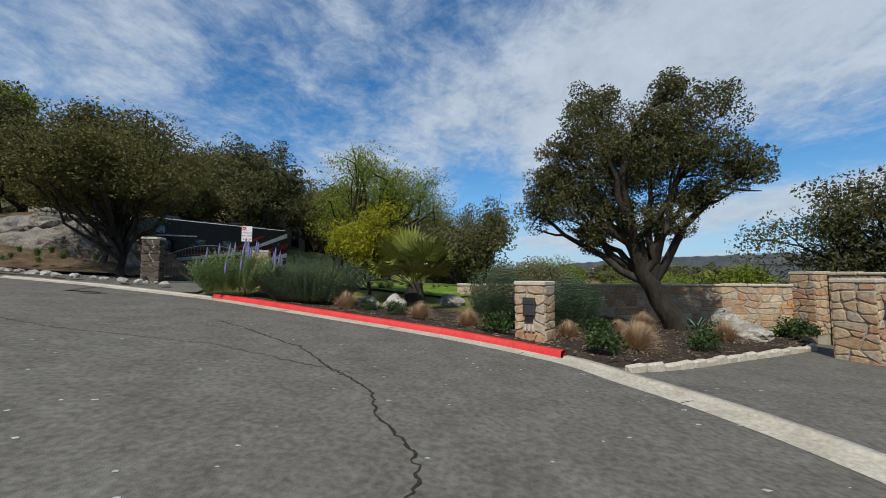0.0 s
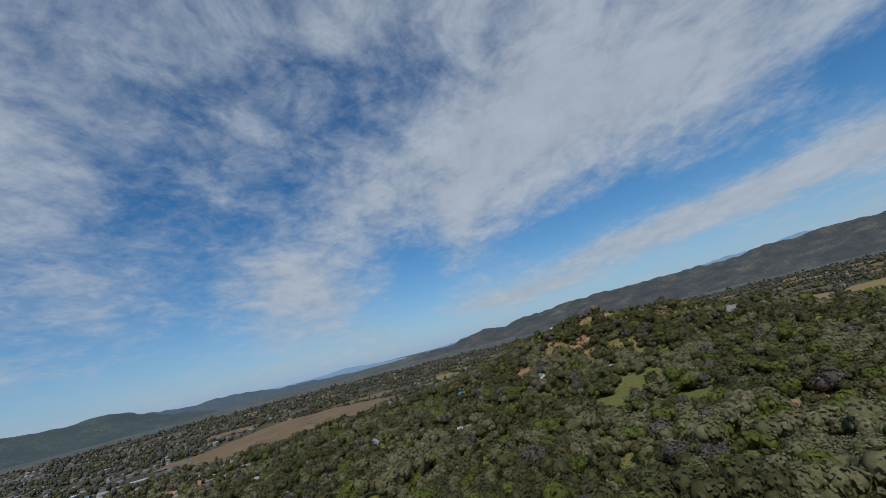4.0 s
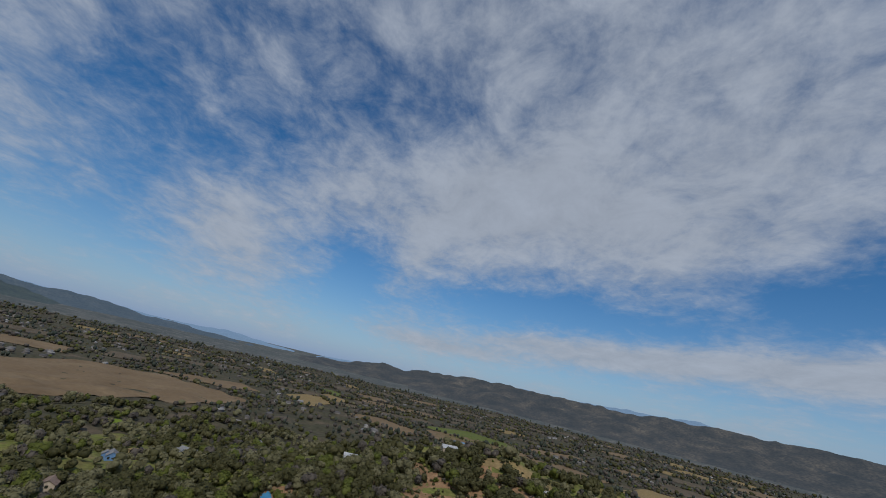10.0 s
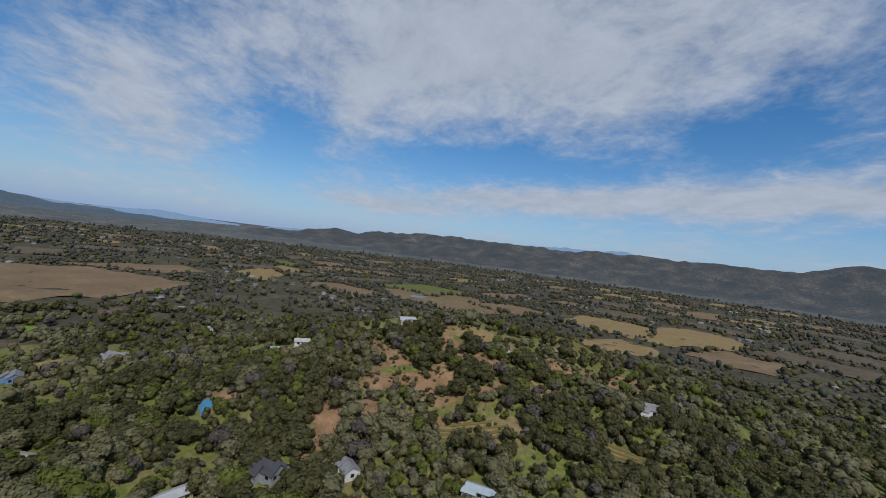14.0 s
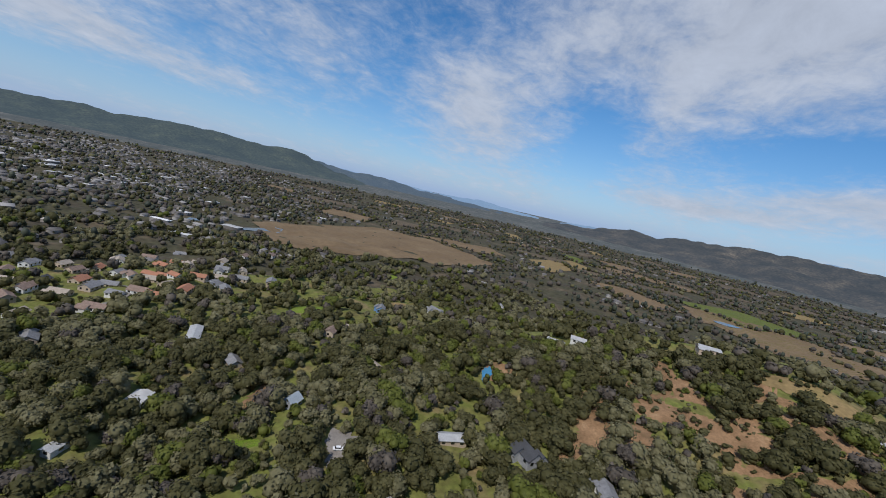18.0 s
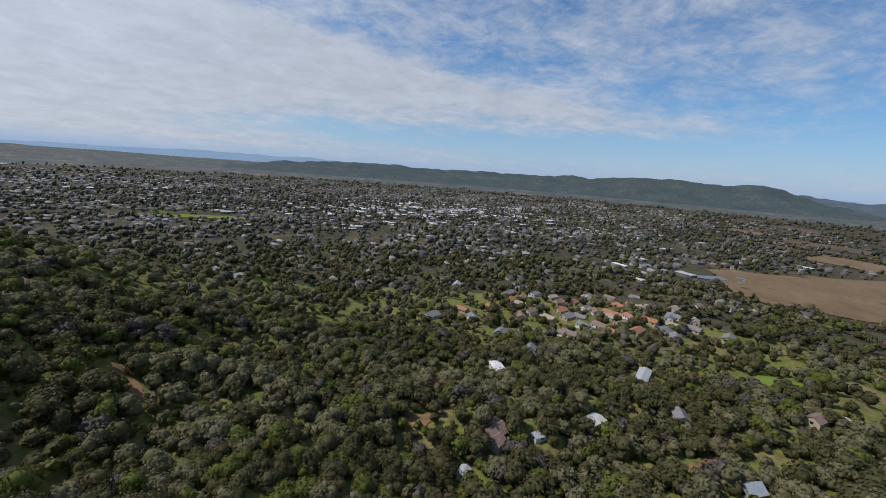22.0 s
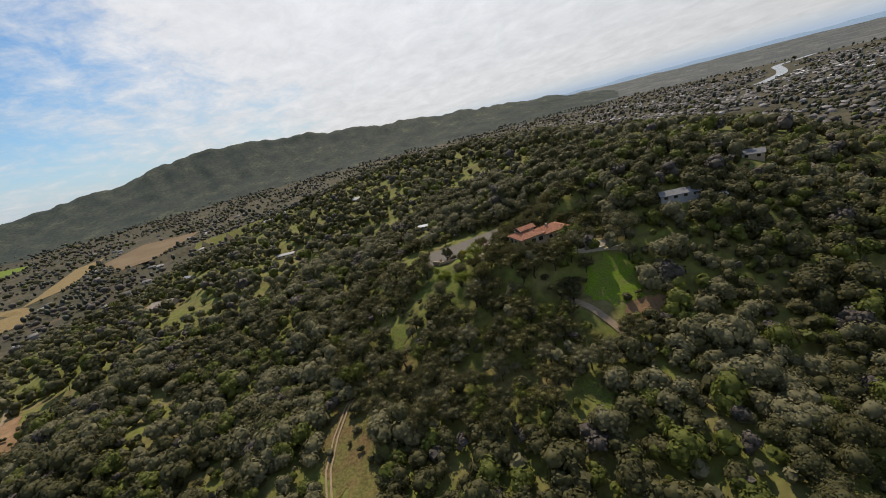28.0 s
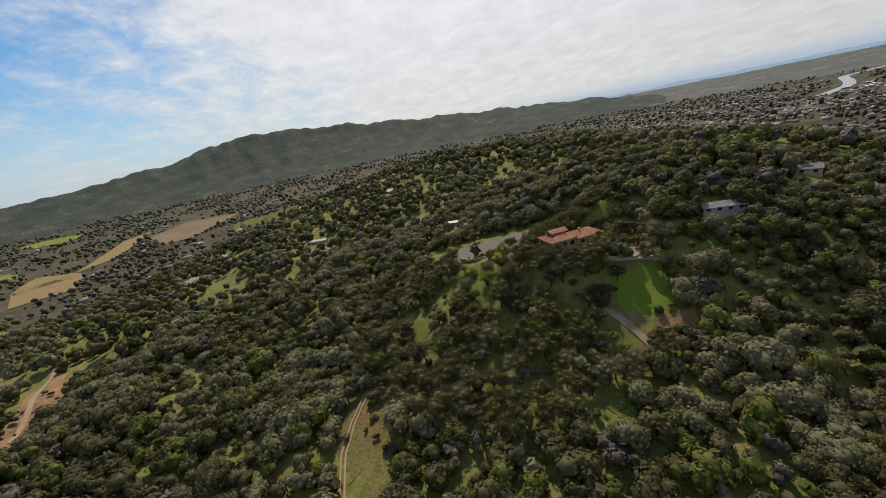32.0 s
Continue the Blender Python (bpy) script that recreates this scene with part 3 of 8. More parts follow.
site(-167, 335, 9, 13, 3.5, 30, "white", "white", "house with white roof between oaks", 0.1)
site(-153, 277, 12, 15, 4, 40, "tan", "brown", "brown-roofed house with crossing gables", 0.25, 2)
site(-150, 299, 5, 9, 3, 20, "white", "pale", "small shed with pale metal roof", 0.15)
site(-312, 485, 11, 17, 4, 60, "tan", "grey", "grey-roofed suburban house beside the creek trees")
site(-424, 493, 11, 16, 4, 100, "tan", "red", "suburban house with terracotta tile roof", 0.25, 1)
site(-406, 454, 11, 17, 4, 80, "white", "brown", "brown-roofed suburban house among garden trees", 0.25, 1)
site(-372, 406, 12, 18, 4, 30, "tan", "grey", "grey-roofed suburban house beside the creek trees", 0.25, 1)
site(-345, 411, 10, 15, 4, 115, "white", "grey", "grey-roofed suburban house beside the creek trees")
site(-412, 513, 11, 15, 4, 70, "tan", "tan", "tan-roofed suburban house among garden trees", 0.25, 1)
site(-411, 389, 11, 15, 4, 40, "white", "dark", "dark-roofed suburban house among garden trees")
site(-370, 354, 11, 17, 4, 85, "tan", "brown", "brown-roofed suburban house among garden trees", 0.25, 1)
site(-322, 321, 11, 16, 4, 60, "grey", "grey", "grey house among dark trees")
site(-366, 303, 11, 15, 4, 100, "white", "grey", "white house among dark trees")
site(-522, 306, 13, 20, 4, 80, "white", "pale", "white house with pale roof among trees")
site(-172, 388, 9, 13, 4, 70, "tan", "grey", "grey-roofed house among oaks")
site(-162, 460, 9, 13, 4, 20, "tan", "brown", "brown-roofed house among oaks")
site(-338, 350, 10, 15, 4, 35, "white", "tan", "tan-roofed suburban house among garden trees")
site(-263, 330, 10, 15, 4, 65, "tan", "grey", "grey-roofed house among oaks")
site(-433, 420, 11, 15, 4, 20, "tan", "brown", "brown-roofed suburban house among garden trees")
site(-455, 466, 11, 16, 4, 60, "white", "tan", "tan-roofed suburban house among garden trees", 0.25, 1)
site(-330, 520, 11, 16, 4, 75, "tan", "grey", "grey-roofed suburban house beside the creek trees", 0.25, 1)
site(-365, 470, 10, 15, 4, 95, "white", "red", "suburban house with terracotta tile roof")
site(-345, 450, 10, 14, 4, 15, "tan", "tan", "tan-roofed suburban house among garden trees")
site(-385, 530, 11, 15, 4, 50, "white", "grey", "grey-roofed suburban house beside the creek trees")
site(-445, 38, 12, 18, 5, 60, "white", "pale", "white house on the hillside")
site(-133, 260, 5, 7, 3, 60, "white", "pale", "small pale shed among oaks", 0.2)
site(22, -172, 8, 11, 3.5, 70, "white", "grey", "small white house with grey roof")
site(10, -78, 7, 10, 3.2, 80, "grey", "blue", "low building with blue-grey metal roof", 0.15)
site(156, -196, 9, 22, 3.6, 85, "tan", "pale", "long low building with pale roof", 0.15)
site(280, -171, 14, 22, 5, 80, "tan", "tan", "tan house on a graded earth pad", 0.2, 2)
site(-119, 39, 9, 22, 3.4, 75, "grey", "grey", "long white house with grey roof on the hillside", 0.22, 1)
site(-135, 48, 4, 6, 2.8, 75, "white", "pale", "small white shed beside the hillside house", 0.2)
site(205, -391, 10, 16, 4, 85, "white", "pale", "pale-roofed house on the far slope")
site(228, -393, 10, 16, 4, 95, "tan", "pale", "pale-roofed house on the far slope")
site(294, -257, 10, 16, 4, 60, "tan", "pale", "tan house on the far slope")
site(588, -333, 12, 18, 5, 70, "white", "pale", "white house on the far slope")
site(-192, 6, 9, 14, 4, 50, "tan", "grey", "grey-roofed house among oaks")
site(-197, 32, 9, 14, 4, 95, "white", "brown", "brown-roofed house among oaks")
site(-185, -53, 9, 14, 4, 70, "tan", "grey", "grey-roofed house among oaks")
site(-129, -42, 9, 14, 4, 80, "white", "grey", "white house among dark oaks")
site(-72, -137, 9, 14, 4, 100, "tan", "brown", "brown-roofed house among oaks")
site(81, -314, 10, 16, 4, 80, "tan", "pale", "pale-roofed house on the far slope")
site(619, -220, 12, 18, 5, 70, "white", "pale", "white house on the far slope")
site(513, -95, 12, 18, 5, 90, "tan", "brown", "tan house on the far slope")



def suburb():
    """Closely set houses along the lanes at the foot of the hill."""
    r = np.random.default_rng(8)
    looks = (("tan", "grey", "grey-roofed suburban house beside a lane"), ("white", "brown", "brown-roofed suburban house beside a lane"), ("tan", "tan", "tan-roofed suburban house beside a lane"), ("white", "grey", "white suburban house beside a lane"), ("tan", "red", "suburban house with terracotta tile roof"))
    done = [(s[0], s[1]) for s in SITES]
    while len(done) < 108:
        x, y = r.normal((-400, 455), (48, 62))
        if min(math.hypot(x - a, y - b) for a, b in done) > 17.5:
            wall, roof, label = looks[r.integers(0, 5)]
            site(x, y, r.uniform(10, 13), r.uniform(15, 20), 4.2, float(r.choice([35, 125])) + r.normal(0, 8), wall, roof, label, 0.26, int(r.integers(0, 2)))
            done.append((x, y))


suburb()


def field(name, cx, cy, rx, ry, turn, mat, label, category="field", lift=0.6, wob=0.1, grow=1.0, seed=0, trees=False):
    if not trees:
        open_ground(cx, cy, rx * grow, ry * grow, turn, 0.15 if max(rx, ry) > 60 else 0.12 if name in ("bare_slope", "vineyard", "yard") else 0.35 if name == "lawn" else 0.6)
    return patch(name, cx, cy, rx, ry, turn, mat, label, category, lift, wob, seed=seed)


M_TRACK = ramp_material("pale_track_dust", [(0.24, 0.18, 0.12), (0.33, 0.25, 0.17)], 0.4, 0.95, 0.3)
M_PASTURE = ramp_material("dry_pasture", [(0.13, 0.085, 0.045), (0.125, 0.115, 0.04), (0.11, 0.13, 0.035), (0.17, 0.13, 0.06)], 0.11, 0.95, 0.5, bump_scale=3, fine=0.45)
M_DRYGRASS = ramp_material("dry_brown_grass", [(0.15, 0.092, 0.045), (0.135, 0.098, 0.042), (0.115, 0.11, 0.035), (0.18, 0.12, 0.06)], 0.11, 0.95, 0.5, bump_scale=3, fine=0.45)
M_GAP = ramp_material("spring_grass_slope", [(0.12, 0.095, 0.042), (0.105, 0.115, 0.032), (0.10, 0.13, 0.028), (0.15, 0.135, 0.05)], 0.14, 0.95, 0.5, bump_scale=3, fine=0.5)
M_GREYEARTH = ramp_material("grey_gravel", [(0.16, 0.145, 0.13), (0.22, 0.20, 0.18), (0.27, 0.25, 0.22)], 0.3, 0.95, 0.3)
parcel([(-690, 820), (-670, 1230), (-510, 1310), (-345, 1240), (-262, 1185), (-305, 1000), (-400, 900), (-437, 795), (-525, 725)], M_FIELD, "wide bare brown ploughed field on the valley floor", lift=1.2)
parcel([(-610, 1330), (-500, 1430), (-386, 1515), (-300, 1408), (-380, 1330), (-500, 1330)], M_FIELD, "brown vineyard block beside the ploughed field")
parcel([(-250, 1500), (-160, 1830), (-75, 1730), (-150, 1340)], M_FIELD_TAN, "pale fallow field beyond the ploughed field")
field("field", 330, 1290, 130, 190, 35, M_FIELD, "brown vineyard block with a small pond", lift=1.2, seed=1)
field("field", 880, 1010, 200, 110, 25, M_FIELD_TAN, "tan fallow field below the far hills", lift=1.2, seed=3)
field("field", 2350, 1780, 110, 60, 20, M_FIELD_TAN, "bare tan field on the far valley side", lift=2, seed=4)
field("field", 2120, 1950, 90, 50, 20, M_FIELD_TAN, "bare tan field on the far valley side", lift=2, seed=6)
field("field", 120, 1900, 160, 90, 0, M_FIELD, "brown vineyard field far down the valley", lift=1.5, seed=8)
field("field", 1500, 1500, 180, 80, 30, M_FIELD, "brown field on the far valley floor", lift=1.5, seed=10)
field("field", 560, 860, 90, 60, 30, M_FIELD_TAN, "dry field with a farmhouse beside it", lift=1.0, seed=11)
field("field", 1250, -760, 160, 90, -20, M_LAWN, "green pasture behind the home hill", lift=1.2, seed=14)
field("field", 1700, -1500, 160, 90, -20, M_LAWN, "green hill pasture far behind the home hill", lift=1.2, seed=15)
parcel([(770, -415), (885, -530), (975, -675), (800, -610), (700, -470)], M_FIELD_TAN, "tan sloping field behind the home hill")
parcel([(800, -690), (830, -620), (1050, -1060), (1040, -1180), (930, -960)], M_FIELD_TAN, "tan sloping vineyard behind the home hill")
parcel([(640, -740), (720, -760), (925, -1000), (960, -1260), (740, -1220)], M_FIELD, "dark ploughed field behind the home hill")
M_VINEYARD = ramp_material("dormant_vineyard", [(0.070, 0.055, 0.038), (0.105, 0.082, 0.055), (0.14, 0.11, 0.075)], 0.02, 0.95, 0.2, fine=0.3)
HEDGES = []


def patchwork():
    """Vineyard blocks and fields over the valley floor, with trees along their sides."""
    r = np.random.default_rng(44)
    done = []
    looks = ((M_VINEYARD, "brown dormant vineyard block on the valley floor"), (M_FIELD, "bare brown field on the valley floor"), (M_FIELD_TAN, "dry tan field on the valley floor"), (M_VINEYARD, "dark vineyard block between tree rows"), (M_GAP, "green pasture on the valley floor"))
    for _ in range(900):
        az, d = radians(r.uniform(-64, 48)), 900 + 1800 * r.random() ** 0.8
        x, y = HUB[0] - d * math.sin(az), HUB[1] + d * math.cos(az)
        w, l = r.uniform(45, 120), r.uniform(45, 120)
        q = math.hypot(w, l)
        if len(done) > 74 or any(math.hypot(x - a, y - b) < (q + c) * 0.82 for a, b, c in done) or math.hypot(x + 475, y - 1020) < 330 + q or math.hypot(x + 440, y - 1420) < 120 + q:
            continue
        done.append((x, y, q))
        t = radians(float(r.choice([24, 24, 40])) + r.normal(0, 5))
        c, sn = math.cos(t), math.sin(t)
        o = [(x + u * w * c - v * l * sn, y + u * w * sn + v * l * c) for u, v in ((-1, -1), (1, -1), (1, r.uniform(0.7, 1)), (-1, 1))]
        mat, label = looks[int(r.choice(5, p=[0.34, 0.24, 0.16, 0.20, 0.06]))]
        parcel(o, mat, label, lift=1.1, n=6)
        for (x0, y0), (x1, y1) in zip(o, o[1:] + o[:1]):
            if r.random() < 0.7:
                k = int(math.hypot(x1 - x0, y1 - y0) / 8)
                f = r.random(k)
                HEDGES.extend(zip(x0 + (x1 - x0) * f + r.normal(0, 5, k), y0 + (y1 - y0) * f + r.normal(0, 5, k)))


patchwork()
field("meadow", -213, 484, 20, 34, 30, M_LAWN, "bright green meadow among oaks", "meadow", 0.3, seed=1)
field("meadow", -310, 763, 22, 12, 30, M_LAWN, "small green field beside the creek trees", "meadow", 0.5, seed=2)
field("meadow", -190, 606, 22, 16, 10, M_FIELD_TAN, "olive and brown pasture beside houses", "meadow", 0.4, seed=3)
field("meadow", -446, 74, 26, 13, 60, M_LAWN, "bright green playing field between houses", "meadow", 0.6, seed=4)
field("meadow", -975, -270, 30, 110, 10, M_LAWN, "long green sports field in the town", "meadow", 0.8, seed=5)
field("clearing", -186, 246, 13, 10, 20, M_DIRT, "reddish bare earth clearing in oak wood", "clearing", 0.25, seed=6)
field("clearing", -214, 258, 10, 14, 30, M_DIRT, "pale earth clearing in oak wood", "clearing", 0.25, seed=7)
field("clearing", -160, 240, 6, 9, 20, M_DIRT, "small orange earth clearing", "clearing", 0.25, seed=8)
for i, (cx, cy, rx, ry) in enumerate([(65, 481, 16, 7), (52, 463, 12, 9), (44, 436, 9, 9), (77, 460, 8, 14), (34, 482, 12, 6), (26, 452, 9, 8), (106, 497, 22, 6), (60, 505, 24, 6), (90, 470, 9, 9), (130, 470, 20, 7), (152, 452, 15, 6), (22, 428, 8, 11), (92, 440, 13, 7), (232, 466, 28, 8), (120, 446, 12, 5)]):
    field("bare_slope", cx, cy, rx * 1.35, ry * 1.4, 15 * i, M_DIRT, "eroded orange earth showing between scrub", "bare slope", 0.25, 0.35, 0.8, seed=i)
field("bare_slope", 200, 480, 44, 12, 8, M_DIRT, "rocky orange hillside below the vineyard", "bare slope", 0.25, 0.3, 0.85, seed=3)
field("dry_meadow", 130, 516, 34, 11, -12, M_FIELD_TAN, "dry golden strip of grass on the hill top", "meadow", 0.3, seed=2)
field("vineyard", 246, 532, 36, 17, -32, M_FIELD_TAN, "terraced vineyard block of dry golden rows", "vineyard", 0.3, 0.06, seed=1)
field("dry_meadow", 98, 418, 28, 8, -12, M_FIELD_TAN, "dry golden terrace with vine rows", "meadow", 0.3, 0.12, seed=4)
field("dry_meadow", 178, 396, 26, 6, -36, M_FIELD_TAN, "dry golden terrace below the white house", "meadow", 0.3, 0.12, seed=5)
field("clearing", -38, 472, 10, 9, 0, M_DIRT, "bare earth yard with a blue pool", "clearing", 0.3, seed=9)
field("clearing", 178, 300, 16, 9, 10, M_DIRT, "bare orange earth patch in the wood", "clearing", 0.3, seed=9)
field("meadow", 80, 320, 34, 15, 18, M_PASTURE, "green and brown meadow among lichened oaks", "meadow", 0.3, 0.25, seed=12)
field("meadow", 95, 282, 36, 14, -12, M_PASTURE, "dry green-brown meadow among lichened oaks", "meadow", 0.3, 0.25, seed=13)
field("meadow", 62, 256, 24, 11, 10, M_PASTURE, "open grassy slope below lichened oaks", "meadow", 0.3, 0.25, seed=14)
field("clearing", 113, 222, 22, 8, 12, M_DIRT, "bare red-brown earth patch among oaks", "clearing", 0.3, 0.3, seed=15)
field("meadow", 150, 340, 24, 9, -20, M_PASTURE, "open grassy slope below the white house", "meadow", 0.3, 0.25, seed=16)
field("lawn", -62, 76, 12, 11, 0, M_LAWN, "bright green lawn slope below the terrace wall", "lawn", 0.2, 0.15, seed=1)
field("bare_slope", -66, 91, 9, 5, 0, M_DIRT, "worn earth at the foot of the lawn", "clearing", 0.25, seed=2)
field("meadow", 12, 34, 13, 24, 10, M_GAP, "green and tan slope below the stone wall", "meadow", 0.15, 0.2, seed=3)
field("dry_meadow", 59, 108, 13, 25, 12, M_DRYGRASS, "dry brown grass meadow with a vehicle track", "meadow", 0.2, 0.25, seed=4)
field("bare_slope", 255, 35, 13, 40, 28, M_DIRT, "eroded red earth slope with a path", "clearing", 0.3, 0.25, seed=5)
field("clearing", 280, -165, 22, 14, 0, M_DIRT, "graded earth pad round a house", "clearing", 0.4, 0.2, seed=6)
field("bare_slope", -157, 110, 3, 14, -30, M_DIRT, "eroded earth strip on the wooded slope", "bare slope", 0.25, 0.2, seed=7)
field("meadow", -168, 160, 3, 13, -40, M_GAP, "green grassy gap in the oak wood", "meadow", 0.25, 0.2, seed=8)
field("yard", -68, 359, 7, 11, 20, M_GREYEARTH, "pale grey parking yard among oaks", "yard", 0.3, 0.2, seed=3)
field("clearing", -128, 370, 7, 14, 20, M_DIRT, "orange earth clearing beside a cottage", "clearing", 0.3, 0.3, seed=4)
field("lawn", -106, 338, 8, 7, 20, M_LAWN, "green lawn among oaks", "lawn", 0.3, 0.3, seed=6)
field("clearing", 6, 338, 14, 7, 10, M_DIRT, "orange earth and grass under lichened oaks", "clearing", 0.3, 0.3, seed=7)
field("clearing", -240, 610, 10, 6, 0, M_DIRT, "small orange earth patch", "clearing", 0.4, 0.3, seed=8)
field("meadow", -300, 560, 26, 10, 20, M_GAP, "green and tan pasture between trees", "meadow", 0.4, 0.3, seed=9)
field("meadow", -120, 150, 9, 4, 40, M_GAP, "green grassy gap in the oak wood", "meadow", 0.3, 0.3, seed=10)
field("meadow", -30, 118, 5, 10, 10, M_GAP, "green grassy gap in the oak wood", "meadow", 0.3, 0.3, seed=11)
field("meadow", 40, 60, 12, 6, 60, M_GAP, "sunny green slope below the street", "meadow", 0.3, 0.3, seed=12)
strip("lane", [(-300, 380), (-345, 425), (-385, 470), (-395, 520), (-380, 570)], 6, M_GREYEARTH, "grey suburban lane between houses", "lane", 0.6)
strip("lane", [(-345, 425), (-400, 415), (-450, 440)], 6, M_GREYEARTH, "grey suburban lane between houses", "lane", 0.6)
strip("footpath", [(-122, 196), (-128, 187), (-141, 187), (-152, 181), (-160, 178), (-168, 172)], 2.6, M_DIRT, "pale dirt path through the oak wood", "path", 0.35)
open_ground(-57, 84, 14, 13, 0, 0.1)
open_ground(-47, 90, 7, 13, 10, 0.1)
open_ground(61, 112, 12, 28, 12, 0.1)
strip("footpath", [(-38, 74), (-45, 81), (-48, 87), (-50, 92), (-52, 99)], 2.8, M_TRACK, "pale gravel path below the lawn", "path", 0.4)
for off in (-0.8, 0.8):
    strip("dirt_track", [(50 + off, 70), (56 + off, 76), (63 + off, 84), (67 + off, 98), (68.5 + off, 112), (66 + off, 128), (60 + off, 145)], 0.7, M_TRACK, "pale wheel track worn through the meadow", "track", 0.5)
strip("dirt_track", [(300, -25), (287, -7), (270, 20), (257, 38), (245, 62)], 2.4, M_TRACK, "pale dirt path on the red slope", "track", 0.6)
strip("main_street", [(-700, 150), (-760, 185), (-1141, 326), (-1500, 352), (-2012, 385), (-2700, 420)], 22, M_ASPHALT, "long straight grey street through the town", "street", 1.2)
strip("river", [(-2600, -1900), (-2150, -1750), (-1937, -1720), (-1750, -1500), (-1600, -1350), (-1350, -1200)], 38, M_WATER, "pale winding river beyond the town", "river", 1.5)
strip("creek", [(-700, 690), (-640, 740), (-611, 760), (-600, 800), (-640, 850)], 16, M_WATER, "narrow blue creek beside the field", "creek", 1.0)
patch("pond", 257, 1297, 26, 14, 0, M_WATER, "small pond in the vineyard", "pond", 2.0)
patch("pond", -42, 466, 3, 8, 20, M_POOL, "narrow blue pool in a bare yard", "pond", 0.8)



def vine_rows(cx, cy, rx, ry, turn, gap, label):
    """Low hedges of trained vines, one mesh for the block."""
    c, s = math.cos(radians(turn)), math.sin(radians(turn))
    VV, FF, m = [], [], 0
    for v in np.arange(-ry + 1, ry - 0.5, gap):
        half = rx * math.sqrt(max(0.05, 1 - (v / ry) ** 2)) * 0.92
        u = np.arange(-half, half, 2.5)
        w = v + rng.normal(0, 0.08, len(u))
        x, y = cx + u * c - w * s, cy + u * s + w * c
        z = ground_z(x, y) + 0.3
        h = rng.uniform(0.9, 1.5, len(u))
        rows = [np.stack([x + s * o, y - c * o, z + hh], -1) for o, hh in ((-0.45, 0), (-0.3, h), (0.3, h), (0.45, 0))]
        V = np.stack(rows, 1).reshape(-1, 3)
        i = np.arange(len(V)).reshape(-1, 4)
        for j in range(3):
            FF.append(np.stack([i[:-1, j], i[:-1, j + 1], i[1:, j + 1], i[1:, j]], -1) + m)
        VV.append(V)
        m += len(V)
    ob = thing_np("vine_rows", np.concatenate(VV), np.concatenate(FF), M_VINE)
    return tagged(ob, label, "vines", kind="stuff")


M_VINE = ramp_material("dormant_vines", [(0.09, 0.075, 0.03), (0.14, 0.115, 0.045), (0.12, 0.13, 0.04)], 0.4, 0.9, 0.2)
vine_rows(246, 532, 34, 15, -32, 3.4, "dormant vine rows on the terraced hill")
vine_rows(98, 418, 25, 7, -12, 3.0, "dormant vine rows on a terrace")
vine_rows(178, 396, 23, 5.5, -36, 3.0, "dormant vine rows on a terrace")
vine_rows(330, 1290, 115, 170, 35, 9.0, "dormant vineyard rows beside the pond")

# ---- trees ----
def icosa():
    p = (1 + 5 ** 0.5) / 2
    v = np.array([(-1, p, 0), (1, p, 0), (-1, -p, 0), (1, -p, 0), (0, -1, p), (0, 1, p), (0, -1, -p), (0, 1, -p), (p, 0, -1), (p, 0, 1), (-p, 0, -1), (-p, 0, 1)], float)
    f = np.array([(0, 11, 5), (0, 5, 1), (0, 1, 7), (0, 7, 10), (0, 10, 11), (1, 5, 9), (5, 11, 4), (11, 10, 2), (10, 7, 6), (7, 1, 8), (3, 9, 4), (3, 4, 2), (3, 2, 6), (3, 6, 8), (3, 8, 9), (4, 9, 5), (2, 4, 11), (6, 2, 10), (8, 6, 7), (9, 8, 1)])
    return v / np.linalg.norm(v[0]), f


ICO_V, ICO_F = icosa()


def crown_cards(r, n, size, lobes=7, flat=0.72):
    """Leaf sprays on a lumpy crown of radius 1 about (0, 0, 0.9): vertices of n small bent leaves as triangles."""
    a = r.uniform(0, 2 * np.pi, lobes)
    d = r.uniform(0.18, 0.52, lobes)
    c = np.stack([d * np.cos(a), d * np.sin(a), 0.85 + r.uniform(-0.30, 0.38, lobes)], -1)
    c[0] = (0, 0, 1.1)
    rad = r.uniform(0.40, 0.60, lobes)
    k = r.integers(0, lobes, n)
    nrm = r.normal(size=(n, 3))
    nrm[:, 2] += 0.35
    nrm /= np.linalg.norm(nrm, axis=1)[:, None]
    p = c[k] + nrm * (rad[k] * r.uniform(0.82, 1.08, n))[:, None]
    p[:, 2] = 0.9 + (p[:, 2] - 0.9) * flat / 0.72
    nn = nrm + (p - (0, 0, 0.7)) * 0.5 + r.normal(size=(n, 3)) * 0.38
    nn /= np.linalg.norm(nn, axis=1)[:, None]
    u = np.cross(nn, r.normal(size=(n, 3)))
    u /= np.linalg.norm(u, axis=1)[:, None]
    v = np.cross(nn, u)
    s = (size * r.uniform(0.6, 1.35, n))[:, None]
    V = np.stack([p - u * s - v * s * 0.7, p + u * s - v * s * 0.7, p + u * s * 0.75 + v * s * 0.8, p - u * s * 0.75 + v * s * 0.8], 1).reshape(-1, 3)
    q = np.arange(4 * n).reshape(n, 4)
    F = np.concatenate([q[:, [0, 1, 2]], q[:, [0, 2, 3]]])
    return V, F, c, rad


def crown(r, n, size, lobes=7, core=0.82):
    V, F, c, rad = crown_cards(r, n, size, lobes)
    VV, FF = [V], [F]
    m = len(V)
    for ci, ri in zip(c, rad):
        w = ICO_V * (1 + r.uniform(-0.12, 0.12, (12, 1))) * ri * core + ci
        VV.append(w)
        FF.append(ICO_F + m)
        m += 12
    return np.concatenate(VV), np.concatenate(FF)


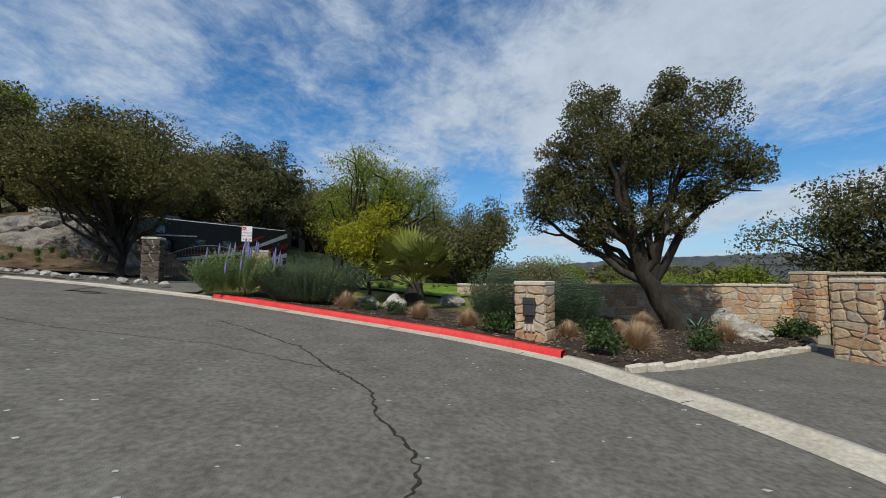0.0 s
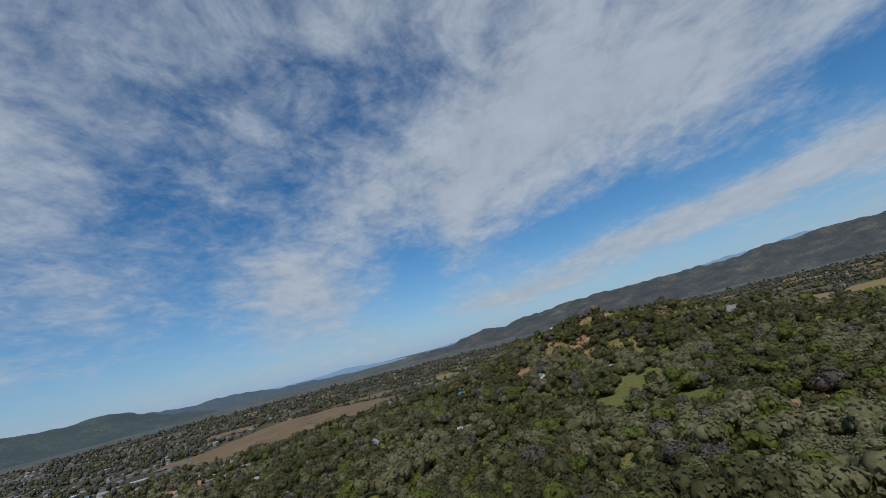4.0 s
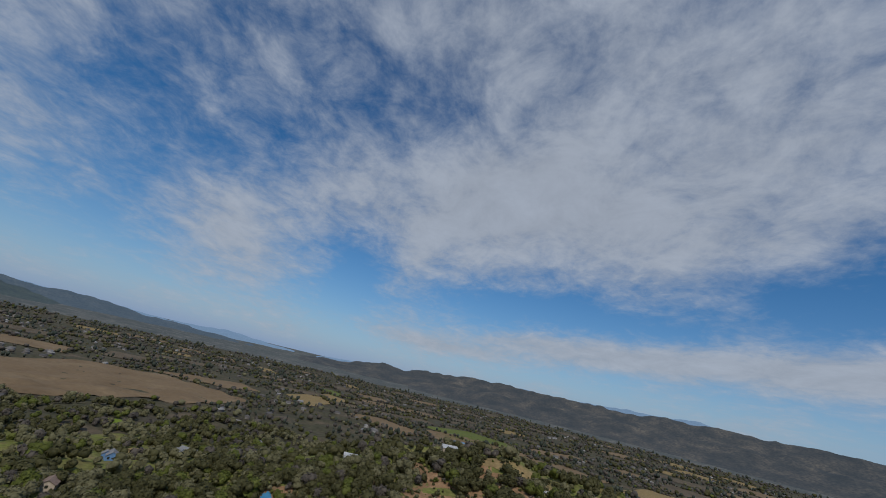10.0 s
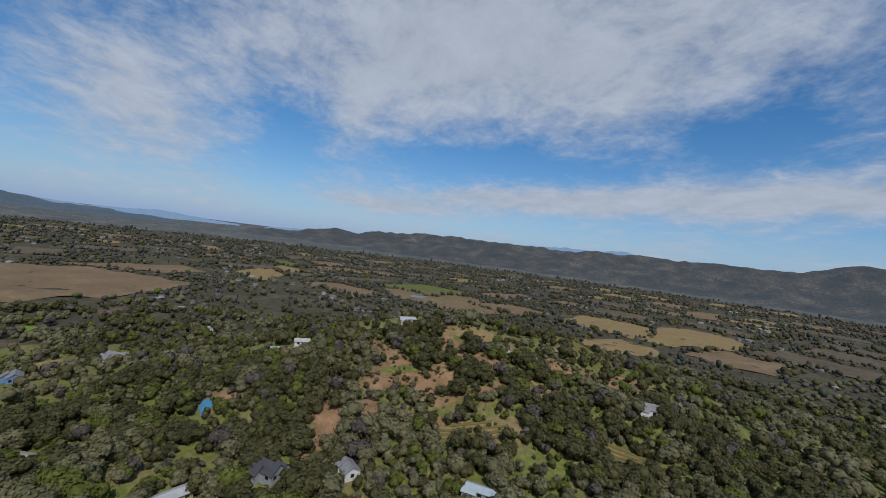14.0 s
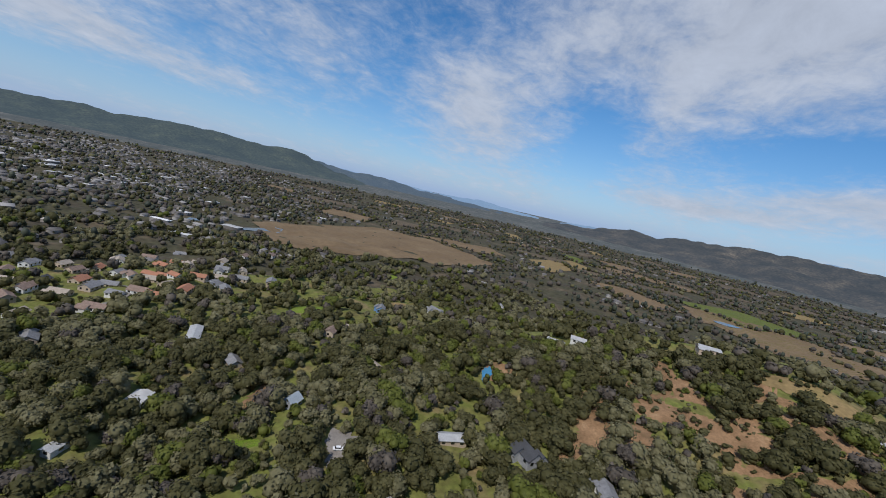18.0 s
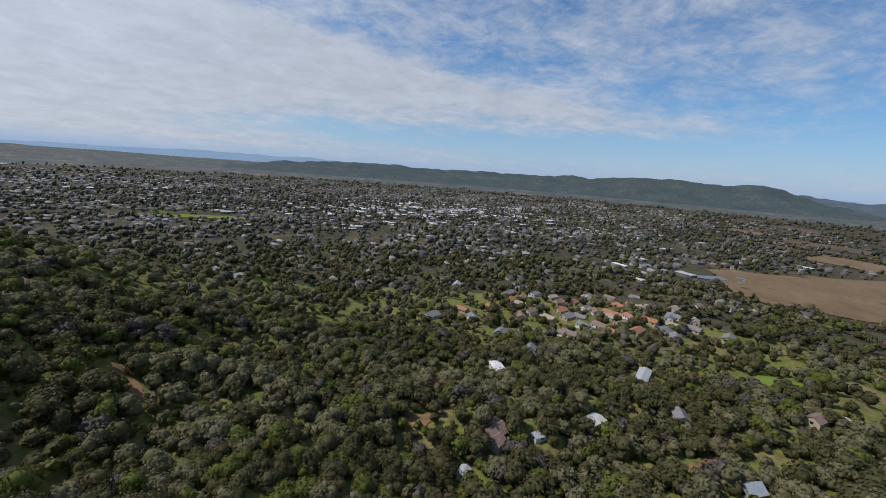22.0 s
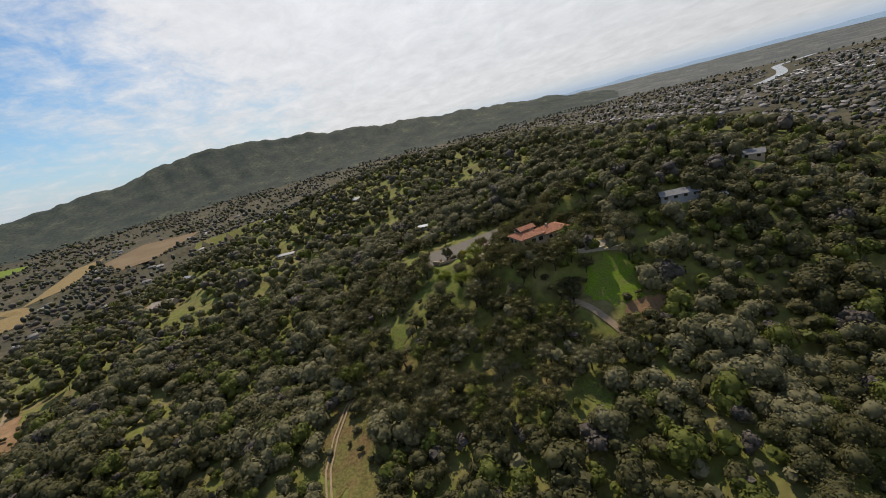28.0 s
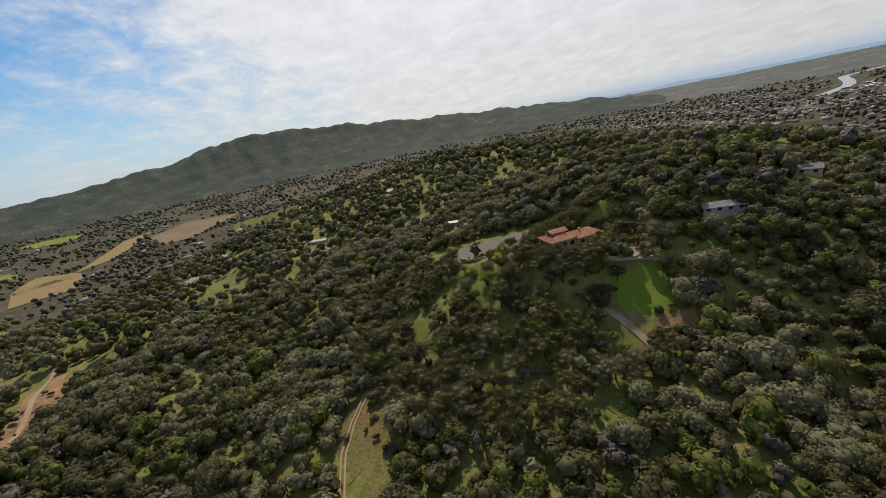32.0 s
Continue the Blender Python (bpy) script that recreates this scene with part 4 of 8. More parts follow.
def lump(r, blobs=1):
    VV, FF, m = [], [], 0
    for i in range(blobs):
        a, d = r.uniform(0, 6.28), 0.0 if blobs == 1 else 0.45
        w = ICO_V * (1 + r.uniform(-0.25, 0.2, (12, 1))) * np.array([0.95, 0.95, 0.75]) * (1.0 if blobs == 1 else 0.7)
        VV.append(w + (d * math.cos(a), d * math.sin(a), 0.85 + r.uniform(-0.12, 0.2)))
        FF.append(ICO_F + m)
        m += 12
    return np.concatenate(VV), np.concatenate(FF)


def scatter(name, variants, xy, size, turn, mat, label, hscale=None):
    """Many crowns in one mesh."""
    z = ground_z(xy[:, 0], xy[:, 1])
    VV, FF, m = [], [], 0
    pick = rng.integers(0, len(variants), len(xy))
    for k, (V, F) in enumerate(variants):
        w = np.where(pick == k)[0]
        if not len(w):
            continue
        c, s = np.cos(turn[w])[:, None], np.sin(turn[w])[:, None]
        sc = size[w][:, None]
        hz = sc if hscale is None else sc * hscale[w][:, None]
        x = (V[:, 0] * c - V[:, 1] * s) * sc + xy[w, 0:1]
        y = (V[:, 0] * s + V[:, 1] * c) * sc + xy[w, 1:2]
        zz = V[:, 2] * hz + z[w][:, None] - 0.12 * sc
        VV.append(np.stack([x, y, zz], -1).reshape(-1, 3))
        FF.append((F[None] + (np.arange(len(w)) * len(V))[:, None, None] + m).reshape(-1, F.shape[1]))
        m += len(w) * len(V)
    ob = thing_np(name, np.concatenate(VV), np.concatenate(FF), mat)
    return tagged(ob, label, "trees", kind="stuff")


def jitter_grid(x0, x1, y0, y1, step):
    gx, gy = np.meshgrid(np.arange(x0, x1, step), np.arange(y0, y1, step), indexing="ij")
    xy = np.stack([gx.ravel(), gy.ravel()], -1)
    return xy + rng.uniform(-0.48, 0.48, xy.shape) * step


def seen_sector(xy, a0=-78, a1=232):
    near = np.hypot(xy[:, 0] - HUB[0], xy[:, 1] - HUB[1]) < 420
    az = np.degrees(np.arctan2(-(xy[:, 0] - HUB[0]), xy[:, 1] - HUB[1]))
    az = np.where(az < -128, az + 360, az)
    return ((az > a0) & (az < a1)) | near


# wood near the flight: leafy crowns
open_ground(-1700, 285, 1000, 15, 172.3)
for rx, ry, rl, rt in ((-2375, -1825, 260, 18), (-2040, -1735, 120, 8), (-1840, -1610, 160, 50), (-1675, -1425, 125, 45), (-1475, -1275, 165, 31)):
    open_ground(rx, ry, rl, 75, rt)
open_ground(-635, 770, 30, 95, 30)
NEAR = [crown(rng, 230, 0.080, 7, 0.80) for _ in range(6)]
CLOSE = [crown(rng, 300, 0.080, 7, 0.80) for _ in range(5)]
FINE = [crown(rng, 560, 0.052, 9, 0.74) for _ in range(6)]
MID = [crown(rng, 36, 0.17, 4, 0.92) for _ in range(5)]
FAR = [lump(rng, 1) for _ in range(6)]
open_ground(-6, -4, 52, 16)          # the street and its gardens
open_ground(0, 14, 12, 9)
open_ground(-2, 30, 17, 15)
open_ground(-16, 21, 12, 10)         # the motorhome's drive
open_ground(-24, 13, 9, 9)
open_ground(-6, 29, 8, 8)
open_ground(-44, 40, 19, 12, 12)    # the tiled house and its terraces



def species(n, weights):
    return rng.choice(len(weights), n, p=np.array(weights) / sum(weights))


LABELS = ["dark evergreen oaks", "grey lichened oaks", "fresh green oaks", "dark conifers", "bare brown winter trees"]
LONE = []


def plant_woods():
    xy = jitter_grid(-330, 380, -150, 560, 5.9)
    d = np.hypot(xy[:, 0] - HUB[0], xy[:, 1] - HUB[1])
    dl = np.hypot(xy[:, 0], xy[:, 1] - 20)
    thin = wave(xy[:, 0], xy[:, 1], 90, 4)
    keep = ((d < 310) | (dl < 150)) & seen_sector(xy) & clear_mask(xy[:, 0], xy[:, 1]) & (rng.random(len(xy)) < np.clip(0.93 + 0.30 * thin - 0.10 * (xy[:, 1] > 250), 0.25, 1.0))
    xy = xy[keep]
    dl = np.hypot(xy[:, 0] + 5, xy[:, 1] - 45)
    order = np.argsort(dl)
    LONE.extend(xy[order[:290]].tolist())
    xy = xy[order[290:]]
    size = rng.gamma(12, 0.435, len(xy)) * (1 + 0.15 * wave(xy[:, 0], xy[:, 1], 60, 3))
    size = np.clip(size, 2.2, 7.5)
    turn = rng.uniform(0, 6.28, len(xy))
    g = wave(xy[:, 0] + 300, xy[:, 1], 170, 3)
    sp = np.where(rng.random(len(xy)) < np.clip(0.30 + 0.55 * g, 0.04, 0.85), 1, 0)
    sp = np.where(rng.random(len(xy)) < 0.14, 2, sp)
    sp = np.where(rng.random(len(xy)) < 0.05, 4, sp)
    hs = rng.uniform(0.75, 1.1, len(xy))
    close = np.hypot(xy[:, 0] - 8, xy[:, 1] - 70) < 105
    turned = np.degrees(np.arctan2(HUB[0] - xy[:, 0], xy[:, 1] - HUB[1])) % 360
    below = (turned > 80) & (turned < 225) & (np.hypot(xy[:, 0] - HUB[0], xy[:, 1] - HUB[1]) < 160)
    for k in (0, 1, 2, 4):
        w = (sp == k) & close
        scatter("oak_wood", CLOSE, xy[w], size[w], turn[w], M_LEAF[k], "wood of " + LABELS[k] + " on the slopes below the street", hs[w])
        w = (sp == k) & ~close & below
        scatter("oak_wood", FINE, xy[w], size[w], turn[w], M_LEAF[k], "wood of " + LABELS[k] + " on the steep slope", hs[w])
        w = (sp == k) & ~close & ~below
        scatter("oak_wood", NEAR, xy[w], size[w], turn[w], M_LEAF[k], "wood of " + LABELS[k] + " covering the near hillsides", hs[w])
    # low growth under and between the oaks
    xy = jitter_grid(-330, 380, -150, 560, 7.4)
    d = np.hypot(xy[:, 0] - HUB[0], xy[:, 1] - HUB[1])
    xy = xy[(d < 330) & clear_mask(xy[:, 0], xy[:, 1]) & (np.hypot((xy[:, 0] + 14) / 46, (xy[:, 1] - 20) / 40) > 1)]
    sp = species(len(xy), (5, 3, 2, 0, 1))
    size = np.clip(rng.gamma(8, 0.36, len(xy)), 1.4, 4.5)
    for k in (0, 1, 2, 4):
        w = sp == k
        scatter("undergrowth", [crown(rng, 14, 0.28, 2, 0.95) for _ in range(4)], xy[w], size[w], rng.uniform(0, 6.28, w.sum()), M_LEAF[k], "low scrub under " + LABELS[k])
    # bushes on the bare slopes
    xy = []
    for cx, cy, rx, ry, n in ((62, 478, 55, 45, 330), (150, 470, 60, 30, 200), (200, 480, 45, 14, 90), (98, 418, 45, 14, 50), (-66, 90, 12, 7, 8), (60, 108, 16, 26, 14), (255, 35, 16, 40, 40), (-40, 472, 14, 12, 14), (130, 512, 40, 16, 40)):
        a, q = rng.uniform(0, 6.28, n), np.sqrt(rng.random(n))
        xy.append(np.stack([cx + rx * q * np.cos(a), cy + ry * q * np.sin(a)], -1))
    xy = np.concatenate(xy)
    size = np.clip(rng.gamma(5, 0.34, len(xy)), 0.7, 3.6)
    sp = species(len(xy), (6, 2, 1))
    for k in (0, 1, 2):
        w = sp == k
        scatter("scrub", [crown(rng, 40, 0.18, 3, 0.95) for _ in range(4)], xy[w], size[w], rng.uniform(0, 6.28, w.sum()), M_LEAF[k], "bushes of " + LABELS[k] + " dotted over bare earth", rng.uniform(0.6, 0.9, w.sum()))
    # middle distance
    xy = jitter_grid(-800, 800, -700, 950, 9.2)
    d = np.hypot(xy[:, 0] - HUB[0], xy[:, 1] - HUB[1])
    dl = np.hypot(xy[:, 0], xy[:, 1] - 20)
    z = ground_z(xy[:, 0], xy[:, 1])
    thin = wave(xy[:, 0], xy[:, 1], 120, 4)
    keep = (d > 310) & (dl > 150) & (d < 760) & seen_sector(xy) & clear_mask(xy[:, 0], xy[:, 1]) & (rng.random(len(xy)) < np.clip(0.80 + 0.5 * thin - 0.15 * (z < -66), 0.12, 1.0))
    xy = xy[keep]
    size = np.clip(rng.gamma(12, 0.43, len(xy)), 2.4, 8)
    turn = rng.uniform(0, 6.28, len(xy))
    g = wave(xy[:, 0] + 300, xy[:, 1], 210, 3)
    sp = np.where(rng.random(len(xy)) < np.clip(0.32 + 0.6 * g, 0.04, 0.85), 1, 0)
    sp = np.where(rng.random(len(xy)) < 0.10, 2, sp)
    sp = np.where(rng.random(len(xy)) < 0.08, 4, sp)
    for k in (0, 1, 2, 4):
        w = sp == k
        scatter("oak_wood", MID, xy[w], size[w], turn[w], M_LEAF[k], "wood of " + LABELS[k] + " on the farther slopes")
    # far trees of the valley and town
    for step, r0, r1, s0 in ((17, 740, 1500, 4.6), (27, 1480, 3000, 6.0)):
        xy = jitter_grid(-r1, r1, -r1 + 228, r1 + 228, step)
        d = np.hypot(xy[:, 0] - HUB[0], xy[:, 1] - HUB[1])
        thin = wave(xy[:, 0], xy[:, 1], 420, 5)
        away = np.degrees(np.arctan2(-(xy[:, 0] - HUB[0]), xy[:, 1] - HUB[1])) % 360
        thin = thin - 0.7 * ((away > 52) & (away < 140))
        keep = (d > r0) & (d < r1) & seen_sector(xy) & clear_mask(xy[:, 0], xy[:, 1]) & (rng.random(len(xy)) < np.clip(0.66 + 0.5 * thin, 0.08, 1))
        xy = xy[keep]
        size = np.clip(rng.gamma(9, s0 / 9, len(xy)), s0 * 0.45, s0 * 1.8)
        sp = species(len(xy), (3.5, 1.0, 0.3, 3.5, 4.5))
        hs = np.where(sp == 3, rng.uniform(1.4, 2.2, len(xy)), rng.uniform(0.8, 1.1, len(xy)))
        for k in range(5):
            w = sp == k
            scatter("valley_trees", FAR, xy[w], size[w] * (0.7 if k == 3 else 1), rng.uniform(0, 6.28, w.sum()), M_LEAF[k], LABELS[k] + " scattered over the valley floor", hs[w])

    # tree rows along the fields
    xy = np.array(HEDGES)
    sp = species(len(xy), (4, 0.5, 0.2, 4, 3))
    size = np.clip(rng.gamma(8, 0.6, len(xy)), 2.2, 8)
    hs = np.where(sp == 3, rng.uniform(1.3, 2.0, len(xy)), rng.uniform(0.9, 1.2, len(xy)))
    for k in range(5):
        w = sp == k
        scatter("tree_rows", FAR, xy[w], size[w] * (0.75 if k == 3 else 1), rng.uniform(0, 6.28, w.sum()), M_LEAF[k], LABELS[k] + " along the field edges", hs[w])
    # garden and street trees of the town
    xy = jitter_grid(-1900, -300, -900, 1500, 14)
    dx, dy = xy[:, 0] - HUB[0], xy[:, 1] - HUB[1]
    d, az = np.hypot(dx, dy), np.degrees(np.arctan2(-dx, dy))
    az = np.where(az < -128, az + 360, az)
    keep = (d > 620) & (d < 1900) & (az > 45) & (az < 135) & (rng.random(len(xy)) < 0.42 + 0.30 * wave(xy[:, 0], xy[:, 1], 260, 4)) & clear_mask(xy[:, 0], xy[:, 1])
    xy = xy[keep]
    sp = species(len(xy), (4, 0.8, 0.5, 4, 3))
    size = np.clip(rng.gamma(8, 0.5, len(xy)), 1.8, 7)
    hs = np.where(sp == 3, rng.uniform(1.4, 2.4, len(xy)), rng.uniform(0.9, 1.3, len(xy)))
    for k in range(5):
        w = sp == k
        scatter("town_trees", FAR, xy[w], size[w] * (0.7 if k == 3 else 1), rng.uniform(0, 6.28, w.sum()), M_LEAF[k], LABELS[k] + " between the houses of the town", hs[w])


plant_woods()


# ---- the town in the valley ----
def gable_houses(name, xy, w, l, h, turn, mat_wall, mat_roof, label, rise=0.32):
    z = ground_z(xy[:, 0], xy[:, 1])
    base = np.array([(-1, -1, 0), (1, -1, 0), (1, 1, 0), (-1, 1, 0), (-1, -1, 1), (1, -1, 1), (1, 1, 1), (-1, 1, 1)], float)
    c, s = np.cos(turn)[:, None], np.sin(turn)[:, None]

    def put(P, w_, l_, h_, z0):
        x, y = P[:, 0] * w_[:, None] / 2, P[:, 1] * l_[:, None] / 2
        return np.stack([x * c - y * s + xy[:, :1], x * s + y * c + xy[:, 1:], P[:, 2] * h_[:, None] + z0[:, None]], -1)
    V = put(base, w, l, h + 1.0, z - 1.0)
    F = np.array([(0, 1, 5, 4), (1, 2, 6, 5), (2, 3, 7, 6), (3, 0, 4, 7)])
    n = len(xy)
    FF = (F[None] + (np.arange(n) * 8)[:, None, None]).reshape(-1, 4)
    ob = thing_np(name + "_walls", V.reshape(-1, 3), FF, mat_wall)
    tagged(ob, label + ", walls", "houses", kind="stuff")
    rb = np.array([(-1, -1, 0), (1, -1, 0), (1, 1, 0), (-1, 1, 0), (0, -1, 1), (0, 1, 1)], float)
    V = put(rb, w + 0.9, l + 0.9, w * rise, z + h)
    F = np.array([(0, 4, 5, 3), (1, 2, 5, 4), (0, 1, 4, 4), (2, 3, 5, 5)])
    F3 = np.array([(0, 4, 5), (0, 5, 3), (1, 2, 5), (1, 5, 4), (0, 1, 4), (2, 3, 5)])
    FF = (F3[None] + (np.arange(n) * 6)[:, None, None]).reshape(-1, 3)
    ob = thing_np(name + "_roofs", V.reshape(-1, 3), FF, mat_roof)
    tagged(ob, label + ", roofs", "houses", kind="stuff")


M_TOWN_WALL = ramp_material("town_walls", [(0.10, 0.094, 0.088), (0.19, 0.175, 0.165), (0.36, 0.345, 0.33)], 0.01, 0.85, 0, per="island")


def plant_town():
    xy = jitter_grid(-3200, 600, -3000, 2000, 22)
    dx, dy = xy[:, 0] - HUB[0], xy[:, 1] - HUB[1]
    d = np.hypot(dx, dy)
    az = np.degrees(np.arctan2(-dx, dy))
    az = np.where(az < -128, az + 360, az)
    dens = np.exp(-((az - 100) / 52.0) ** 4) * np.clip((d - 480) / 350, 0, 1) * np.clip((3400 - d) / 1200, 0, 1) * 0.74
    z = ground_z(xy[:, 0], xy[:, 1])
    keep = (rng.random(len(xy)) < dens * (0.75 + 0.35 * wave(xy[:, 0], xy[:, 1], 500, 4))) & (z < -60) & clear_mask(xy[:, 0], xy[:, 1])
    xy = xy[keep]
    n = len(xy)
    gable_houses("town_house", xy, rng.uniform(7, 10, n), rng.uniform(9, 14, n), rng.uniform(2.8, 4.5, n), rng.choice([0.33, 1.9], n) + rng.normal(0, 0.12, n), M_TOWN_WALL, M_ROOFS, "small town houses far down in the valley")
    # scattered valley houses
    xy = jitter_grid(-1500, 2600, -1400, 3000, 62)
    dx, dy = xy[:, 0] - HUB[0], xy[:, 1] - HUB[1]
    d = np.hypot(dx, dy)
    keep = (d > 640) & (d < 2700) & seen_sector(xy) & (ground_z(xy[:, 0], xy[:, 1]) < -40) & (rng.random(len(xy)) < 0.20 + 0.3 * wave(xy[:, 0], xy[:, 1], 350, 3)) & clear_mask(xy[:, 0], xy[:, 1])
    xy = xy[keep]
    n = len(xy)
    gable_houses("valley_house", xy, rng.uniform(7, 11, n), rng.uniform(10, 17, n), rng.uniform(3, 5, n), rng.uniform(0, 3.1, n), M_TOWN_WALL, M_ROOFS, "scattered houses on the valley floor")
    # pale warehouses and shops
    xy = np.concatenate([rng.normal((-1420, 260), (210, 170), (120, 2)), rng.normal((-1500, 560), (190, 130), (80, 2)), rng.normal((-1150, -60), (150, 120), (25, 2)), rng.normal((-1700, -900), (260, 260), (45, 2)), rng.normal((-640, 690), (40, 30), (5, 2)), rng.normal((-1100, 900), (160, 160), (22, 2))])
    n = len(xy)
    gable_houses("warehouse", xy, rng.uniform(11, 22, n), rng.uniform(16, 36, n), rng.uniform(4, 6, n), rng.choice([0.33, 1.9], n), M_TOWN_WALL, M_WHITE_ROOF, "large pale flat-roofed commercial buildings", 0.02)


plant_town()


# ---- growing things built by hand ----
def tube(points, radii, sides=7):
    P = np.array(points, float)
    T = np.gradient(P, axis=0)
    T /= np.linalg.norm(T, axis=1)[:, None] + 1e-9
    ref = np.where(np.abs(T[:, 2:3]) > 0.9, (1.0, 0, 0), (0, 0, 1.0))
    U = np.cross(T, ref)
    U /= np.linalg.norm(U, axis=1)[:, None]
    W = np.cross(T, U)
    a = np.linspace(0, 2 * np.pi, sides, endpoint=False)
    R = np.array(radii, float)[:, None, None]
    V = P[:, None] + R * (np.cos(a)[None, :, None] * U[:, None] + np.sin(a)[None, :, None] * W[:, None])
    n = len(P)
    i = np.arange(n * sides).reshape(n, sides)
    j = np.roll(i, -1, 1)
    F = np.stack([i[:-1], j[:-1], j[1:], i[1:]], -1).reshape(-1, 4)
    return V.reshape(-1, 3), F


def join(parts):
    VV, FF, m = [], [], 0
    for V, F in parts:
        VV.append(V)
        FF.append(F + m)
        m += len(V)
    return np.concatenate(VV), np.concatenate(FF)


def bent(p, q, r, sag=0.15, n=6):
    """A crooked line from p to q."""
    p, q = np.array(p, float), np.array(q, float)
    t = np.linspace(0, 1, n)[:, None]
    L = np.linalg.norm(q - p)
    out = p + (q - p) * t + np.sin(np.pi * t) * r.normal(size=3) * L * sag
    out[1:-1] += r.normal(size=(n - 2, 3)) * L * 0.025
    return out


def cards(r, centres, radii, n, size, out=0.35, squash=0.75, shell=0.35):
    """Leaf sprays filling lobes: n cards of about the given size."""
    c, rad = np.array(centres, float), np.array(radii, float)
    w = rad ** 2
    # each lobe is a crowd of smaller clumps
    m = 26
    k = np.repeat(np.arange(len(c)), m)
    d = r.normal(size=(len(k), 3))
    d /= np.linalg.norm(d, axis=1)[:, None]
    c = c[k] + d * (rad[k] * r.uniform(0.25, 1.0, len(k)))[:, None] * np.array([1, 1, squash])
    rad = rad[k] * r.uniform(0.18, 0.50, len(k))
    w = rad ** 2
    k = r.choice(len(c), n, p=w / w.sum())
    d = r.normal(size=(n, 3))
    d /= np.linalg.norm(d, axis=1)[:, None]
    p = c[k] + d * (rad[k] * (1 - shell * r.random(n) ** 1.5) * r.uniform(0.9, 1.12, n))[:, None] * np.array([1, 1, squash])
    nn = d * out + r.normal(size=(n, 3)) * (1 - out) + np.array([0, 0, 0.25])
    nn /= np.linalg.norm(nn, axis=1)[:, None]
    u = np.cross(nn, r.normal(size=(n, 3)))
    u /= np.linalg.norm(u, axis=1)[:, None]
    v = np.cross(nn, u)
    s = (size * r.uniform(0.6, 1.4, n))[:, None]
    fold = nn * s * 0.25
    V = np.stack([p - u * s, p - v * s * 0.55 + fold, p + u * s, p + v * s * 0.55 + fold], 1).reshape(-1, 3)
    return V, np.arange(4 * n).reshape(n, 4)


def oak(name, base, fork, lobes, trunk_r, n_leaf, leaf, mat, label, seed, category="tree", twigs=2.2, squash=0.75):
    """A tree with a crooked tapered trunk, limbs to each lobe of its crown, and leaf sprays."""
    r = np.random.default_rng(seed)
    base, fork = np.array(base, float), np.array(fork, float)
    root = empty(name, Matrix.Translation(base), label, category)
    line = bent(base - (0, 0, 0.25), fork, r, 0.07, 8)
    limbs = [tube(line, np.linspace(trunk_r * 1.25, trunk_r * 0.62, 8), 9)]
    cs = np.array([l[:3] for l in lobes], float)
    rs = np.array([l[3] for l in lobes], float)
    for c, q in zip(cs, rs):
        s = line[r.integers(4, 8)]
        b = bent(s, c, r, 0.07, 7)
        limbs.append(tube(b, np.linspace(trunk_r * 0.5, trunk_r * 0.12, 7), 6))
        for _ in range(int(twigs * 2)):
            e = c + np.clip(r.normal(size=3), -1.3, 1.3) * q * 0.55
            limbs.append(tube(bent(b[r.integers(3, 7)], e, r, 0.08, 5), np.linspace(trunk_r * 0.16, 0.012, 5), 4))
    V, F = join(limbs)
    thing_np("trunk", V - base, F, M_BARK, root, smooth=True)
    V, F = cards(r, cs, rs, n_leaf, leaf, squash=squash)
    thing_np("crown", V - base, F, mat, root)
    return root


def round_lobes(c, rx, rz, n, seed, q=0.45):
    r = np.random.default_rng(seed)
    out = []
    for i in range(n):
        d = r.normal(size=3)
        d /= np.linalg.norm(d)
        k = r.uniform(0.35, 0.8)
        out.append((c[0] + d[0] * rx * k, c[1] + d[1] * rx * k, c[2] + d[2] * rz * k, rx * q * r.uniform(0.75, 1.2)))
    return out


M_OAK_NEAR = ramp_material("live_oak_leaves", [(0.055, 0.058, 0.022), (0.092, 0.093, 0.036), (0.14, 0.130, 0.056), (0.23, 0.195, 0.10)], 0.5, 0.75, 0, per="island", leaf=0.3)
M_OLIVE = ramp_material("olive_leaves", [(0.075, 0.072, 0.022), (0.125, 0.115, 0.038), (0.175, 0.155, 0.060)], 0.5, 0.55, 0, per="island", leaf=0.3)
M_YELLOW = ramp_material("yellow_green_leaves", [(0.20, 0.20, 0.014), (0.30, 0.29, 0.020), (0.40, 0.37, 0.035)], 0.8, 0.5, 0, per="island", leaf=0.35)
M_SPRING = ramp_material("young_oak_leaves", [(0.12, 0.15, 0.020), (0.19, 0.23, 0.034), (0.27, 0.30, 0.055)], 0.5, 0.5, 0, per="island", leaf=0.35)
M_SHRUB = ramp_material("clipped_shrub_leaves", [(0.020, 0.040, 0.012), (0.038, 0.065, 0.018), (0.065, 0.10, 0.03)], 2, 0.45, 0, per="island")
M_ECHIUM = ramp_material("grey_green_foliage", [(0.06, 0.09, 0.052), (0.105, 0.15, 0.082), (0.165, 0.21, 0.12)], 2, 0.6, 0, per="island")
M_LIGHT_SHRUB = ramp_material("light_green_foliage", [(0.11, 0.16, 0.055), (0.18, 0.25, 0.085), (0.27, 0.33, 0.13)], 2, 0.6, 0, per="island")
M_PURPLE = ramp_material("purple_flowers", [(0.10, 0.09, 0.22), (0.16, 0.14, 0.30), (0.22, 0.20, 0.36)], 5, 0.7, 0, per="island")
